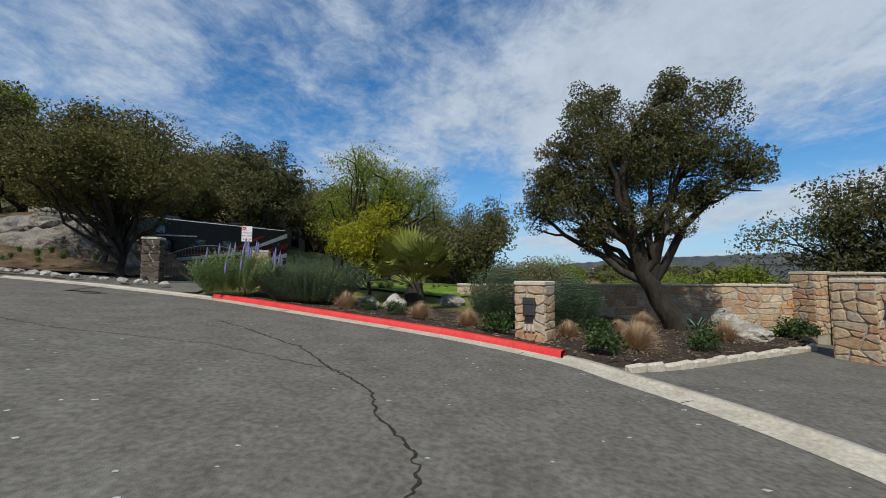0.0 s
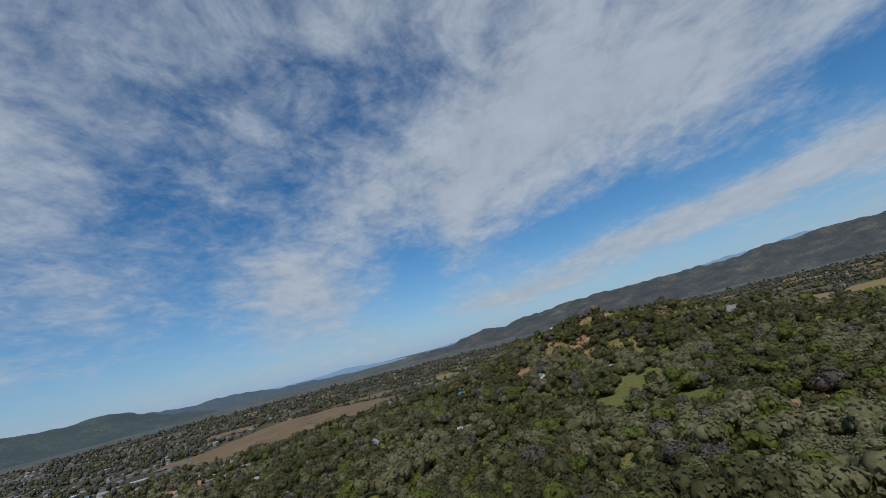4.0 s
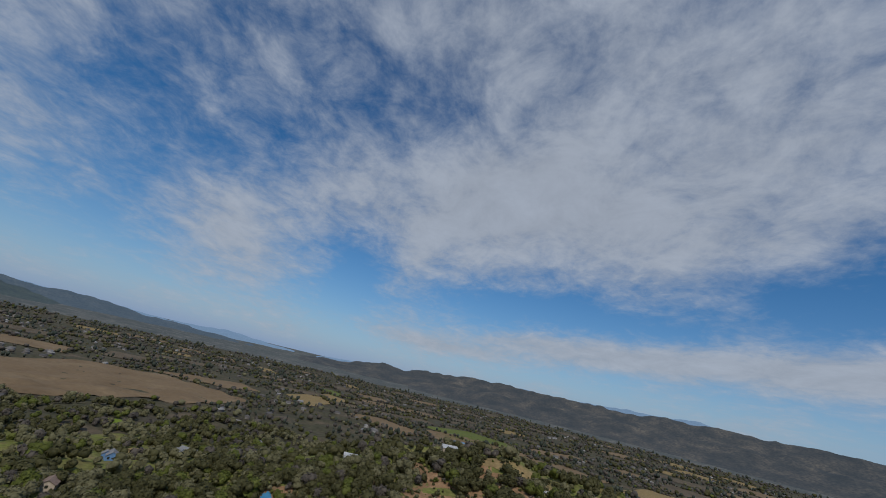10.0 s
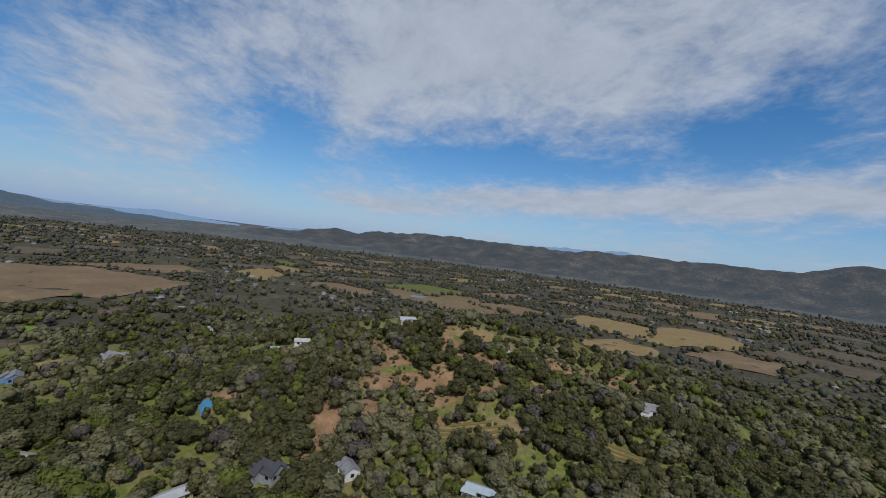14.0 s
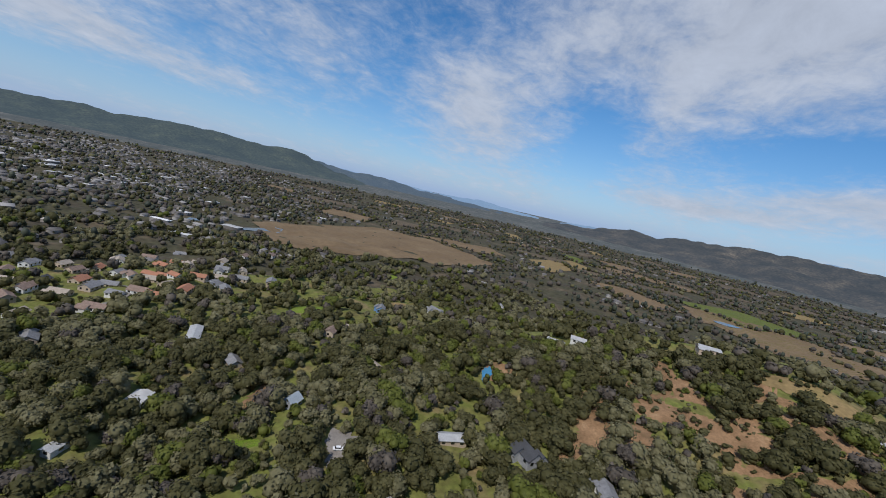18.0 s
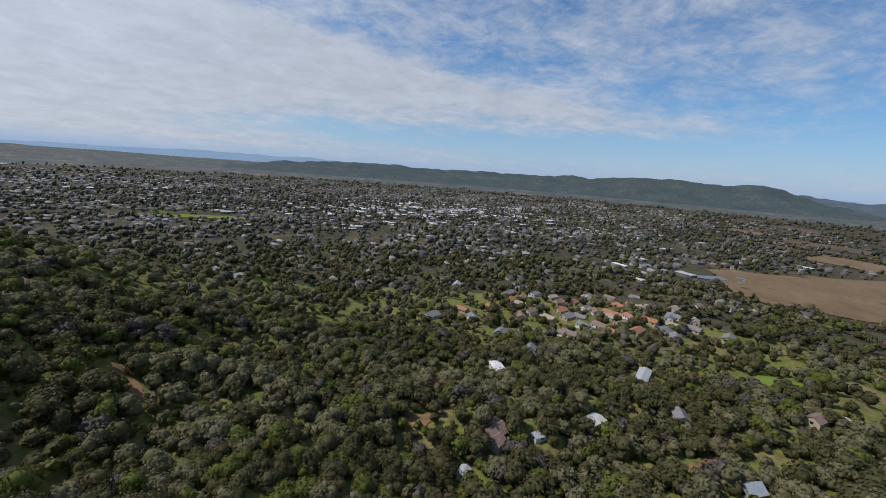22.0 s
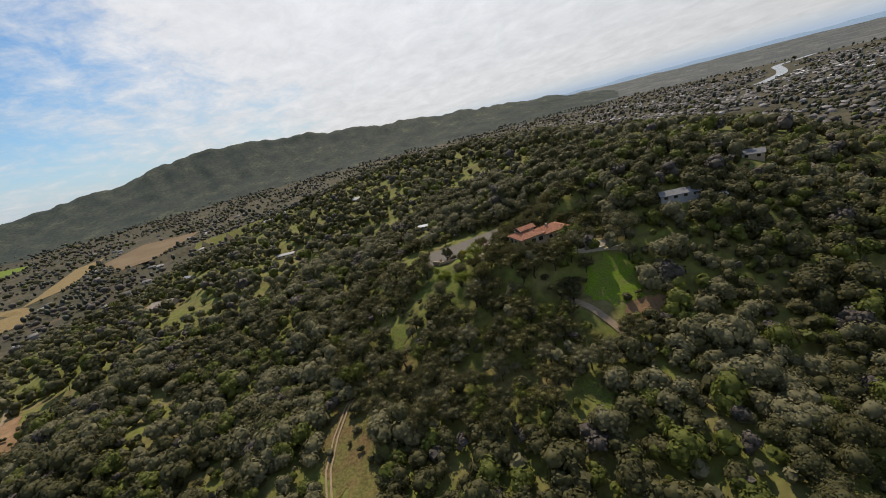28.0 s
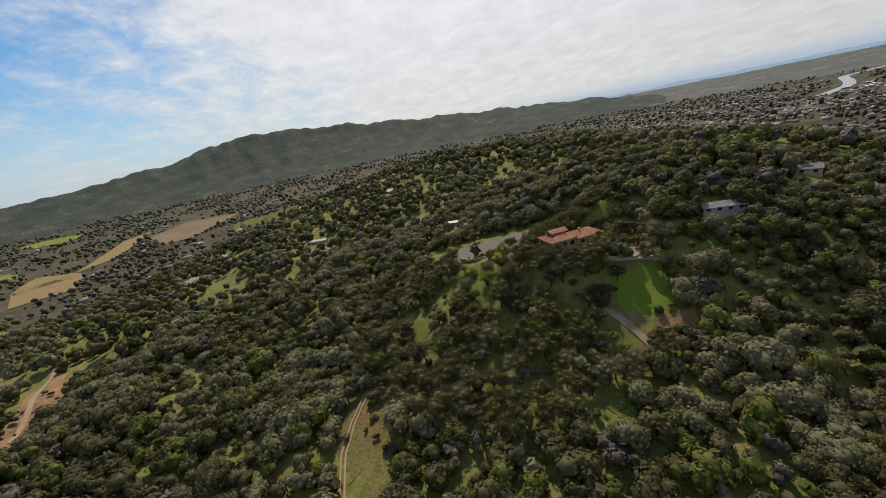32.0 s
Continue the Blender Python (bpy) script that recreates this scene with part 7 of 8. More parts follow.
# ---- the rock bank beside the drive ----
M_BANK = ramp_material("dry_bank_earth", [(0.045, 0.030, 0.019), (0.085, 0.056, 0.034), (0.13, 0.088, 0.054), (0.20, 0.145, 0.085)], 1.8, 0.95, 0.9, bump_scale=14, fine=0.5)
def rock_bank():
    bank = patch("bank", -24.5, 13.0, 9.5, 4.6, 22, M_BANK, "dry earth bank with rocks and grass", "bank", 0.0, 0.1, seed=4)
    me = bank.data
    for v in me.vertices:
        d = ((v.co.x + 24.5) * 0.93 + (v.co.y - 13.0) * 0.37) / 9.5
        e = (-(v.co.x + 24.5) * 0.37 + (v.co.y - 13.0) * 0.93) / 4.6
        v.co.z = float(street_z(v.co.x, v.co.y)) + 0.12 + max(0.0, 1.5 * (0.6 + e) * max(0.0, 1 - d * d))
    r = np.random.default_rng(12)
    for i, (x, y, z, sx, sy, sz) in enumerate([(-21.4, 14.7, 2.6, 2.4, 1.2, 1.5), (-25.0, 15.4, 3.2, 2.6, 1.4, 1.3), (-20.3, 15.0, 2.4, 1.5, 1.0, 1.1), (-29.5, 14.0, 3.6, 2.2, 1.4, 0.9), (-23.5, 16.4, 4.1, 2.4, 1.3, 0.9), (-18.6, 14.9, 2.0, 0.9, 0.7, 0.7)]):
        boulder("rock", (x, y, z), (sx, sy, sz), 6.1 + i, M_ROCK, "large weathered brown and grey rock of the bank", "rock", 4)
    for i in range(34):
        t = i / 33
        x, y = -21.5 + 9.0 * t + r.normal(0, 0.12), 8.75 + 3.1 * t + r.normal(0, 0.10)
        s = r.uniform(0.08, 0.15)
        boulder("edging_rock", (x, y, float(street_z(x, y)) + 0.12), (s * 1.3, s, s * 0.8), 20.3 + i * 0.7, M_BOULDER, "small pale rock edging the bank", "rock", 2)["group"] = "rocks edging the bank"
    for i in range(46):
        x, y = r.uniform(-27, -16.5), 0
        y = 9.3 + (x + 20) * 0.3 + r.uniform(0.5, 2.6)
        z = float(street_z(x, y)) + 0.25 + 0.28 * max(0, (y - 9.3 - (x + 20) * 0.3) - 0.6)
        tuft(x, y, r.uniform(0.5, 1.0), SMALL_TUFT_MESH, "small green grass tuft on dry earth", "green grass tufts of the bank", z)


rock_bank()


# ---- sign ----
def parking_sign(x, y):
    z = float(street_z(x, y))
    root = empty("parking_sign", Matrix.Translation((x, y, z)) @ Matrix.Rotation(radians(36), 4, "Z"), "white no-parking sign on a steel post", "sign")
    part("post", box(-0.025, -0.02, -0.3, 0.025, 0.02, 2.35, 0.005), M_METAL, root)
    part("plate", box(-0.16, -0.035, 1.88, 0.16, -0.025, 2.40, 0.004), M_SIGN, root)
    part("red_square", box(-0.14, -0.039, 2.26, -0.02, -0.036, 2.38), M_SIGN_RED, root, "red square with white letters")

    def word(text, px, pz, size, mat):
        cu = bpy.data.curves.new("lettering", "FONT")
        cu.body, cu.size, cu.extrude, cu.align_x = text, size, 0.001, "CENTER"
        tmp = new("lettering", cu)
        me = bpy.data.meshes.new_from_object(tmp)
        bpy.data.objects.remove(tmp)
        me.materials.append(mat)
        ob = new("lettering", me)
        ob.parent = root
        ob.matrix_basis = Matrix.Translation((px, -0.041, pz)) @ Matrix.Rotation(radians(90), 4, "X")
    word("NO", -0.08, 2.285, 0.10, M_SIGN)
    word("PARKING", 0.0, 2.15, 0.075, M_SIGN_RED)
    word("ANY TIME", 0.0, 2.05, 0.068, M_SIGN_RED)
    part("arrow", box(-0.1, -0.040, 1.955, 0.1, -0.036, 1.972), M_SIGN_RED, root)
    for s in (-1, 1):
        bm = bmesh.new()
        bm.faces.new([bm.verts.new(p) for p in ((s * 0.14, -0.0405, 1.963), (s * 0.09, -0.0405, 1.99), (s * 0.09, -0.0405, 1.937))])
        part("arrow_head", bm, M_SIGN_RED, root)


parking_sign(-9.34, 11.76)


# ---- drive, gate and motorhome ----
M_DRIVE = ramp_material("pale_drive_gravel", [(0.24, 0.20, 0.15), (0.32, 0.27, 0.21), (0.40, 0.34, 0.27)], 0.6, 0.95, 0.4, bump_scale=40)
M_RV_GREY = ramp_material("dark_grey_gloss_paint", [(0.010, 0.010, 0.010), (0.016, 0.016, 0.016)], 1.0, 0.38, 0.02)
M_RV_GREY.node_tree.nodes["Principled BSDF"].inputs["Specular IOR Level"].default_value = 0.15
M_RV_BLACK = ramp_material("black_gloss_plastic", [(0.010, 0.010, 0.011), (0.018, 0.018, 0.019)], 1.0, 0.2, 0.02)
M_RV_WHITE = ramp_material("white_roof_skin", [(0.66, 0.67, 0.68), (0.76, 0.77, 0.78)], 2.0, 0.5, 0.05)
M_RV_SILVER = ramp_material("silver_stripe", [(0.20, 0.205, 0.21), (0.28, 0.285, 0.29)], 1.0, 0.3, 0)
M_RV_RED = ramp_material("dark_red_stripe", [(0.075, 0.007, 0.008), (0.10, 0.009, 0.010)], 1.0, 0.3, 0)
M_TYRE = ramp_material("black_rubber", [(0.012, 0.012, 0.012), (0.02, 0.02, 0.02)], 5, 0.85, 0.2)
M_CHROME = ramp_material("chrome", [(0.55, 0.56, 0.57), (0.62, 0.63, 0.64)], 5, 0.15, 0, metal=1.0)


def glass_material(name, tint, rough=0.05):
    m = bpy.data.materials.new(name)
    m.use_nodes = True
    b = m.node_tree.nodes["Principled BSDF"]
    b.inputs["Base Color"].default_value = (*tint, 1)
    b.inputs["Roughness"].default_value = rough
    b.inputs["Specular IOR Level"].default_value = 0.8
    b.inputs["Coat Weight"].default_value = 0.6
    return m


M_GLASS = glass_material("dark_window_glass", (0.012, 0.016, 0.020))


def surfaced(name, pts, width, mat, label, category, lift):
    return strip(name, pts, width, mat, label, category, lift)


surfaced("driveway", [(-12.6, 9.9), (-13.6, 11.8), (-15.2, 14.5), (-17.5, 18.5), (-19.5, 22)], 4.6, M_ASPHALT, "asphalt drive leading to the iron gate", "driveway", 0.10)
surfaced("footpath", [(-15.5, 20.5), (-13.6, 24.5), (-12.8, 28.5), (-14.0, 33.0), (-18, 38)], 2.4, M_DRIVE, "pale gravel path beside the motorhome", "path", 0.08)
patch("lawn", -14.5, 26.0, 4.6, 5.2, 0, M_LAWN, "bright green grass behind the motorhome", "lawn", 0.05, 0.15, seed=3)
patch("lawn", -6.0, 19.5, 6.5, 3.6, -10, M_LAWN, "green grass behind the flower bed", "lawn", 0.05, 0.15, seed=5)
_r = np.random.default_rng(77)
for _i in range(60):
    _x, _y = _r.normal((-7.0, 19.0), (3.2, 1.6))
    tuft(float(_x), float(_y), float(_r.uniform(0.5, 0.9)), SMALL_TUFT_MESH, "green meadow grass tuft behind the bed", "meadow grass tufts", gz(_x, _y))

stone_pillar("gate_pillar", (-14.5, 12.9), 0.62, 0.62, 1.15, 1.85, 30, 51, "stone gate pillar by the drive with tree shade in its colour", mat=M_SHADED_STONE)
stone_pillar("gate_pillar", (-10.8, 14.45), 0.62, 0.62, 0.75, 1.75, 30, 55, "pale stone gate pillar behind the flower bed")


def iron_gate(p, q, z):
    p, q = Vector((*p, z)), Vector((*q, z))
    L = (q - p).length
    a = math.atan2(q.y - p.y, q.x - p.x)
    root = empty("iron_gate", Matrix.Translation(p) @ Matrix.Rotation(a, 4, "Z"), "black iron drive gate with an arched top", "gate")
    n = 30
    top = lambda t: 1.35 + 0.42 * math.sin(math.pi * t)
    line = [(L * t, 0, top(t)) for t in np.linspace(0, 1, 16)]
    thing_np("top_rail", *tube(line, [0.025] * 16, 6), M_BLACK, root)
    for zz in (0.12, 0.32):
        thing_np("rail", *tube([(0, 0, zz), (L, 0, zz)], [0.022, 0.022], 6), M_BLACK, root)
    for i in range(n + 1):
        t = i / n
        thing_np("bar", *tube([(L * t, 0, 0.08), (L * t, 0, top(t))], [0.011, 0.011], 5), M_BLACK, root)


iron_gate((-14.2, 13.1), (-11.15, 14.35), 1.02)


def wheel(parent, x, y, z, r=0.47):
    out = 1 if y > 0 else -1
    w = part("wheel", bmesh.new(), M_TYRE, parent)
    bm = bmesh.new()
    bmesh.ops.create_cone(bm, segments=24, radius1=r, radius2=r, depth=0.28, cap_ends=True)
    bmesh.ops.bevel(bm, geom=[e for e in bm.edges if abs(e.verts[0].co.z - e.verts[1].co.z) < 0.01], offset=0.05, segments=2, affect="EDGES")
    bm.to_mesh(w.data)
    bm.free()
    w.matrix_basis = Matrix.Translation((x, y, z)) @ Matrix.Rotation(radians(90), 4, "X")
    bm = bmesh.new()
    bmesh.ops.create_cone(bm, segments=20, radius1=r * 0.62, radius2=r * 0.5, depth=0.06, cap_ends=True)
    rim = part("rim", bm, M_CHROME, w, "polished rim")
    rim.matrix_basis = Matrix.Translation((0, 0, -out * 0.15))


def motorhome(m):
    root = empty("motorhome", m, "dark grey motorhome with red and silver stripes and a white roof", "motorhome")

    def extrude(name, prof, y0, y1, mat, label="", bevel=0.0, parent=root):
        bm = bmesh.new()
        a = [bm.verts.new((x, y0, z)) for x, z in prof]
        b = [bm.verts.new((x, y1, z)) for x, z in prof]
        n = len(prof)
        bm.faces.new(a)
        bm.faces.new(b[::-1])
        for k in range(n):
            bm.faces.new((a[(k + 1) % n], a[k], b[k], b[(k + 1) % n]))
        bmesh.ops.recalc_face_normals(bm, faces=bm.faces)
        if bevel:
            bmesh.ops.bevel(bm, geom=bm.edges[:], offset=bevel, segments=2, affect="EDGES")
        return part(name, bm, mat, parent, label)

    extrude("body", [(-5.1, 0.45), (2.2, 0.45), (2.2, 2.25), (2.5, 2.3), (4.05, 2.42), (4.3, 2.62), (4.25, 2.95), (3.85, 3.30), (3.3, 3.42), (-5.0, 3.42), (-5.15, 3.3)], -1.25, 1.25, M_RV_GREY, bevel=0.04)
    extrude("cab", [(2.2, 0.5), (4.9, 0.5), (5.05, 0.75), (5.0, 1.35), (3.9, 1.55), (3.15, 2.3), (2.2, 2.3)], -1.1, 1.1, M_RV_BLACK, bevel=0.05)
    extrude("cab_over_cap", [(3.0, 2.36), (4.12, 2.40), (4.37, 2.62), (4.31, 2.97), (3.9, 3.34), (3.25, 3.46), (3.0, 3.46)], -1.27, 1.27, M_RV_BLACK, "glossy black over-cab nose", 0.03)
    extrude("roof_skin", [(-5.0, 3.42), (3.2, 3.42), (3.1, 3.47), (-4.95, 3.47)], -1.18, 1.18, M_RV_WHITE, "white roof skin")
    bm = bmesh.new()
    bm.faces.new([bm.verts.new(p) for p in ((3.93, -0.98, 1.60), (3.93, 0.98, 1.60), (3.24, 0.92, 2.26), (3.24, -0.92, 2.26))])
    part("windscreen", bm, M_GLASS, root)
    for s in (1, -1):
        y0, y1 = sorted((s * 1.10, s * 1.125))
        extrude("cab_window", [(2.4, 1.5), (3.6, 1.5), (3.1, 2.2), (2.4, 2.2)], y0, y1, M_GLASS)
        y0, y1 = sorted((s * 1.25, s * 1.275))
        for x, w, z, h in ((1.0, 1.1, 1.75, 0.62), (-1.0, 0.9, 1.85, 0.55), (-4.3, 0.6, 1.95, 0.6), (2.9, 0.5, 2.62, 0.42)):
            part("window", box(x - w / 2, y0, z, x + w / 2, y1, z + h, 0.01), M_GLASS, root)
        y0, y1 = sorted((s * 1.252, s * 1.266))
        extrude("stripe", [(4.0, 2.42), (1.0, 2.52), (0.9, 2.60), (4.1, 2.50)], y0, y1, M_RV_SILVER, "silver stripe")
        extrude("stripe", [(2.0, 1.05), (-1.5, 1.55), (-5.1, 2.95), (-5.1, 3.25), (-1.6, 1.75), (2.0, 1.25)], y0, y1, M_RV_SILVER, "silver swoosh")
        extrude("stripe", [(2.0, 0.80), (-1.8, 1.15), (-5.1, 2.2), (-5.1, 2.55), (-1.8, 1.40), (2.0, 0.98)], y0, y1, M_RV_RED, "dark red swoosh")
        extrude("stripe", [(1.6, 1.36), (-1.2, 1.72), (-3.4, 2.9), (-3.1, 2.95), (-1.0, 1.82), (1.6, 1.44)], y0, y1, M_RV_RED, "dark red swoosh")
        extrude("stripe", [(0.5, 0.52), (-2.6, 0.95), (-5.1, 1.55), (-5.1, 1.85), (-2.6, 1.10), (0.5, 0.62)], y0, y1, M_RV_SILVER, "silver swoosh")
        part("mirror", box(3.3, s * 1.28 - 0.09, 1.65, 3.42, s * 1.28 + 0.09, 2.05, 0.02), M_CHROME, root)
        part("step", box(2.3, min(s * 1.0, s * 1.2), 0.42, 3.2, max(s * 1.0, s * 1.2), 0.55, 0.01), M_CHROME, root)
        wheel(root, 4.1, s * 1.0, 0.47)
        wheel(root, -2.4, s * 1.05, 0.47)
        part("headlight", box(4.85, min(s * 0.72, s * 1.02), 0.95, 5.03, max(s * 0.72, s * 1.02), 1.2, 0.02), M_RV_WHITE, root)
    grille = part("grille", box(5.0, -0.6, 0.75, 5.08, 0.6, 1.3, 0.02), M_RV_BLACK, root)
    for k in range(6):
        part("grille_bar", box(5.08, -0.55, 0.80 + k * 0.08, 5.10, 0.55, 0.83 + k * 0.08), M_CHROME, grille)
    part("bumper", box(4.95, -1.1, 0.42, 5.2, 1.1, 0.68, 0.04), M_CHROME, root)
    for x, y, w, l, h in ((2.0, 0.1, 0.9, 0.7, 0.28), (-1.9, 0.0, 0.8, 0.7, 0.28), (0.0, -0.5, 0.4, 0.4, 0.16), (-3.6, 0.3, 0.5, 0.4, 0.14)):
        part("roof_unit", box(x - w / 2, y - l / 2, 3.47, x + w / 2, y + l / 2, 3.47 + h, 0.05), M_RV_BLACK, root, "black rooftop air unit")
    for x in (0.9, -0.7):
        part("solar_panel", box(x - 0.55, -1.0, 3.48, x + 0.45, -0.25, 3.51), M_GLASS, root, "dark solar panel")
    return root


motorhome(Matrix.Translation((-20.2, 21.3, 1.38)) @ Matrix.Rotation(math.atan2(-0.93, -0.37), 4, "Z"))

# ---- houses ----
M_TILE = ramp_material("red_clay_tiles", [(0.27, 0.10, 0.055), (0.37, 0.145, 0.08), (0.45, 0.195, 0.115), (0.52, 0.27, 0.175)], 0.8, 0.85, 0.3, bump_scale=20, fine=0.25, per="island")
M_STUCCO = ramp_material("warm_stucco", [(0.30, 0.24, 0.18), (0.36, 0.30, 0.23), (0.42, 0.35, 0.28)], 0.7, 0.9, 0.3, bump_scale=30)
M_WHITE_WALL = ramp_material("white_siding", [(0.50, 0.50, 0.48), (0.64, 0.64, 0.62)], 0.6, 0.8, 0.15)
M_GREY_WALL = ramp_material("grey_siding", [(0.22, 0.23, 0.25), (0.32, 0.33, 0.35)], 0.6, 0.8, 0.15)
M_TAN_WALL = ramp_material("tan_walls", [(0.36, 0.29, 0.22), (0.46, 0.38, 0.29)], 0.6, 0.85, 0.15)
M_GREY_ROOF = ramp_material("grey_shingles", [(0.12, 0.12, 0.125), (0.18, 0.18, 0.185), (0.25, 0.25, 0.26)], 0.5, 0.85, 0.3, bump_scale=6)
M_BROWN_ROOF = ramp_material("brown_shingles", [(0.13, 0.09, 0.07), (0.20, 0.14, 0.11), (0.26, 0.19, 0.15)], 0.5, 0.85, 0.3, bump_scale=6)
M_PALE_ROOF = ramp_material("pale_metal_roof", [(0.30, 0.305, 0.31), (0.42, 0.425, 0.43)], 0.4, 0.5, 0.1)
M_BLUE_ROOF = ramp_material("blue_grey_roof", [(0.28, 0.33, 0.37), (0.38, 0.43, 0.47)], 0.4, 0.6, 0.1)
M_TRIM = ramp_material("dark_brown_trim", [(0.04, 0.028, 0.02), (0.07, 0.05, 0.035)], 3, 0.7, 0.2)


def tile_slope(parent, a, b, c, d, name="roof_tiles", w=0.24, l=0.42):
    """Barrel tiles over the slope with eave a-b and ridge d-c (corners in 3D; d may equal c)."""
    a, b, c, d = (np.array(v, float) for v in (a, b, c, d))
    ex = (b - a) / np.linalg.norm(b - a)
    n = np.cross(b - a, (c + d) / 2 - a)
    n /= np.linalg.norm(n)
    if n[2] < 0:
        n = -n
    up = np.cross(n, ex)
    if up[2] < 0:
        up = -up
    W = np.linalg.norm(b - a)
    H = float((d - a) @ up)
    xl, xr = float((d - a) @ ex), float((c - a) @ ex)
    th = np.linspace(0, np.pi, 5)
    VV, FF, m = [], [], 0
    rows = int(H / l)
    for j in range(rows + 1):
        y0, y1 = j * l, min(H, (j + 1) * l + 0.05)
        if y1 - y0 < 0.05:
            continue
        f = (y0 + y1) / 2 / H
        x0, x1 = xl * f, W + (xr - W) * f
        k = max(1, int((x1 - x0) / w))
        for i in range(k):
            cx = x0 + (i + 0.5) * (x1 - x0) / k
            r0, r1 = w * 0.46, w * 0.40
            P = []
            for (y, r, lift) in ((y0, r0, 0.055), (y1, r1, 0.02)):
                P.append(a + ex[None] * (cx - np.cos(th)[:, None] * r) + up * y + n * (np.sin(th)[:, None] * r * 0.8 + lift - 0.03))
            VV += P
            q = np.arange(4)
            FF.append(np.stack([m + q, m + q + 1, m + 5 + q + 1, m + 5 + q], -1))
            m += 10
    ob = thing_np(name, np.concatenate(VV), np.concatenate(FF), M_TILE, parent)
    ob["kind"] = "stuff"
    return ob


def hip_roof(parent, x0, y0, x1, y1, z, rise, over=0.7, tiles=True, mat=M_TILE, sides="NESW"):
    """A hipped roof over a rectangle; the ridge runs along the longer side."""
    x0, y0, x1, y1 = x0 - over, y0 - over, x1 + over, y1 + over
    w, d = x1 - x0, y1 - y0
    if w >= d:
        r0, r1 = (x0 + d / 2, (y0 + y1) / 2, z + rise), (x1 - d / 2, (y0 + y1) / 2, z + rise)
        slopes = [((x0, y0, z), (x1, y0, z), r1, r0), ((x1, y0, z), (x1, y1, z), r1, r1), ((x1, y1, z), (x0, y1, z), r0, r1), ((x0, y1, z), (x0, y0, z), r0, r0)]
    else:
        r0, r1 = ((x0 + x1) / 2, y0 + w / 2, z + rise), ((x0 + x1) / 2, y1 - w / 2, z + rise)
        slopes = [((x0, y0, z), (x1, y0, z), r0, r0), ((x1, y0, z), (x1, y1, z), r1, r0), ((x1, y1, z), (x0, y1, z), r1, r1), ((x0, y1, z), (x0, y0, z), r0, r1)]
    bm = bmesh.new()
    for s in slopes:
        vs = []
        for p in s:
            if p not in [q[0] for q in vs]:
                vs.append((p, bm.verts.new((p[0], p[1], p[2] - 0.06))))
        bm.faces.new([v for _, v in vs])
    vs = [bm.verts.new(p) for p in ((x0, y0, z - 0.22), (x0, y1, z - 0.22), (x1, y1, z - 0.22), (x1, y0, z - 0.22))]
    bm.faces.new(vs)
    ob = part("roof", bm, M_TRIM if tiles else mat, parent)
    part("eave", box(x0 + 0.02, y0 + 0.02, z - 0.24, x1 - 0.02, y1 - 0.02, z - 0.07), M_TRIM, parent)
    if tiles:
        for s in slopes:
            tile_slope(ob, *s)
        for p, q in ((r0, r1), (slopes[0][0], r0), (slopes[2][0], r1), (slopes[1][0], r1 if w >= d else r0), (slopes[3][0], r0 if w >= d else r1)):
            p, q = np.array(p), np.array(q)
            L = np.linalg.norm(q - p)
            if L > 0.5:
                k = int(L / 0.4)
                for t in range(k):
                    u, v = p + (q - p) * t / k, p + (q - p) * (t + 1.15) / k
                    thing_np("ridge_tile", *tube([u + (0, 0, 0.03), v + (0, 0, 0.02)], [0.13, 0.11], 6), M_TILE, ob)
    return ob


def window_in(parent, x, y, z, w, h, face, frame=M_TRIM):
    """A window on a wall; face: the way it looks (S, N, E, W)."""
    d = 0.05
    if face in "SN":
        s = -1 if face == "S" else 1
        f = part("window", box(x - w / 2 - 0.08, min(y, y + s * d), z - 0.08, x + w / 2 + 0.08, max(y, y + s * d), z + h + 0.08), frame, parent)
        part("pane", box(x - w / 2, min(y + s * d, y + s * (d + 0.012)), z, x + w / 2, max(y + s * d, y + s * (d + 0.012)), z + h), M_GLASS, f)
    else:
        s = -1 if face == "W" else 1
        f = part("window", box(min(x, x + s * d), y - w / 2 - 0.08, z - 0.08, max(x, x + s * d), y + w / 2 + 0.08, z + h + 0.08), frame, parent)
        part("pane", box(min(x + s * d, x + s * (d + 0.012)), y - w / 2, z, max(x + s * d, x + s * (d + 0.012)), y + w / 2, z + h), M_GLASS, f)


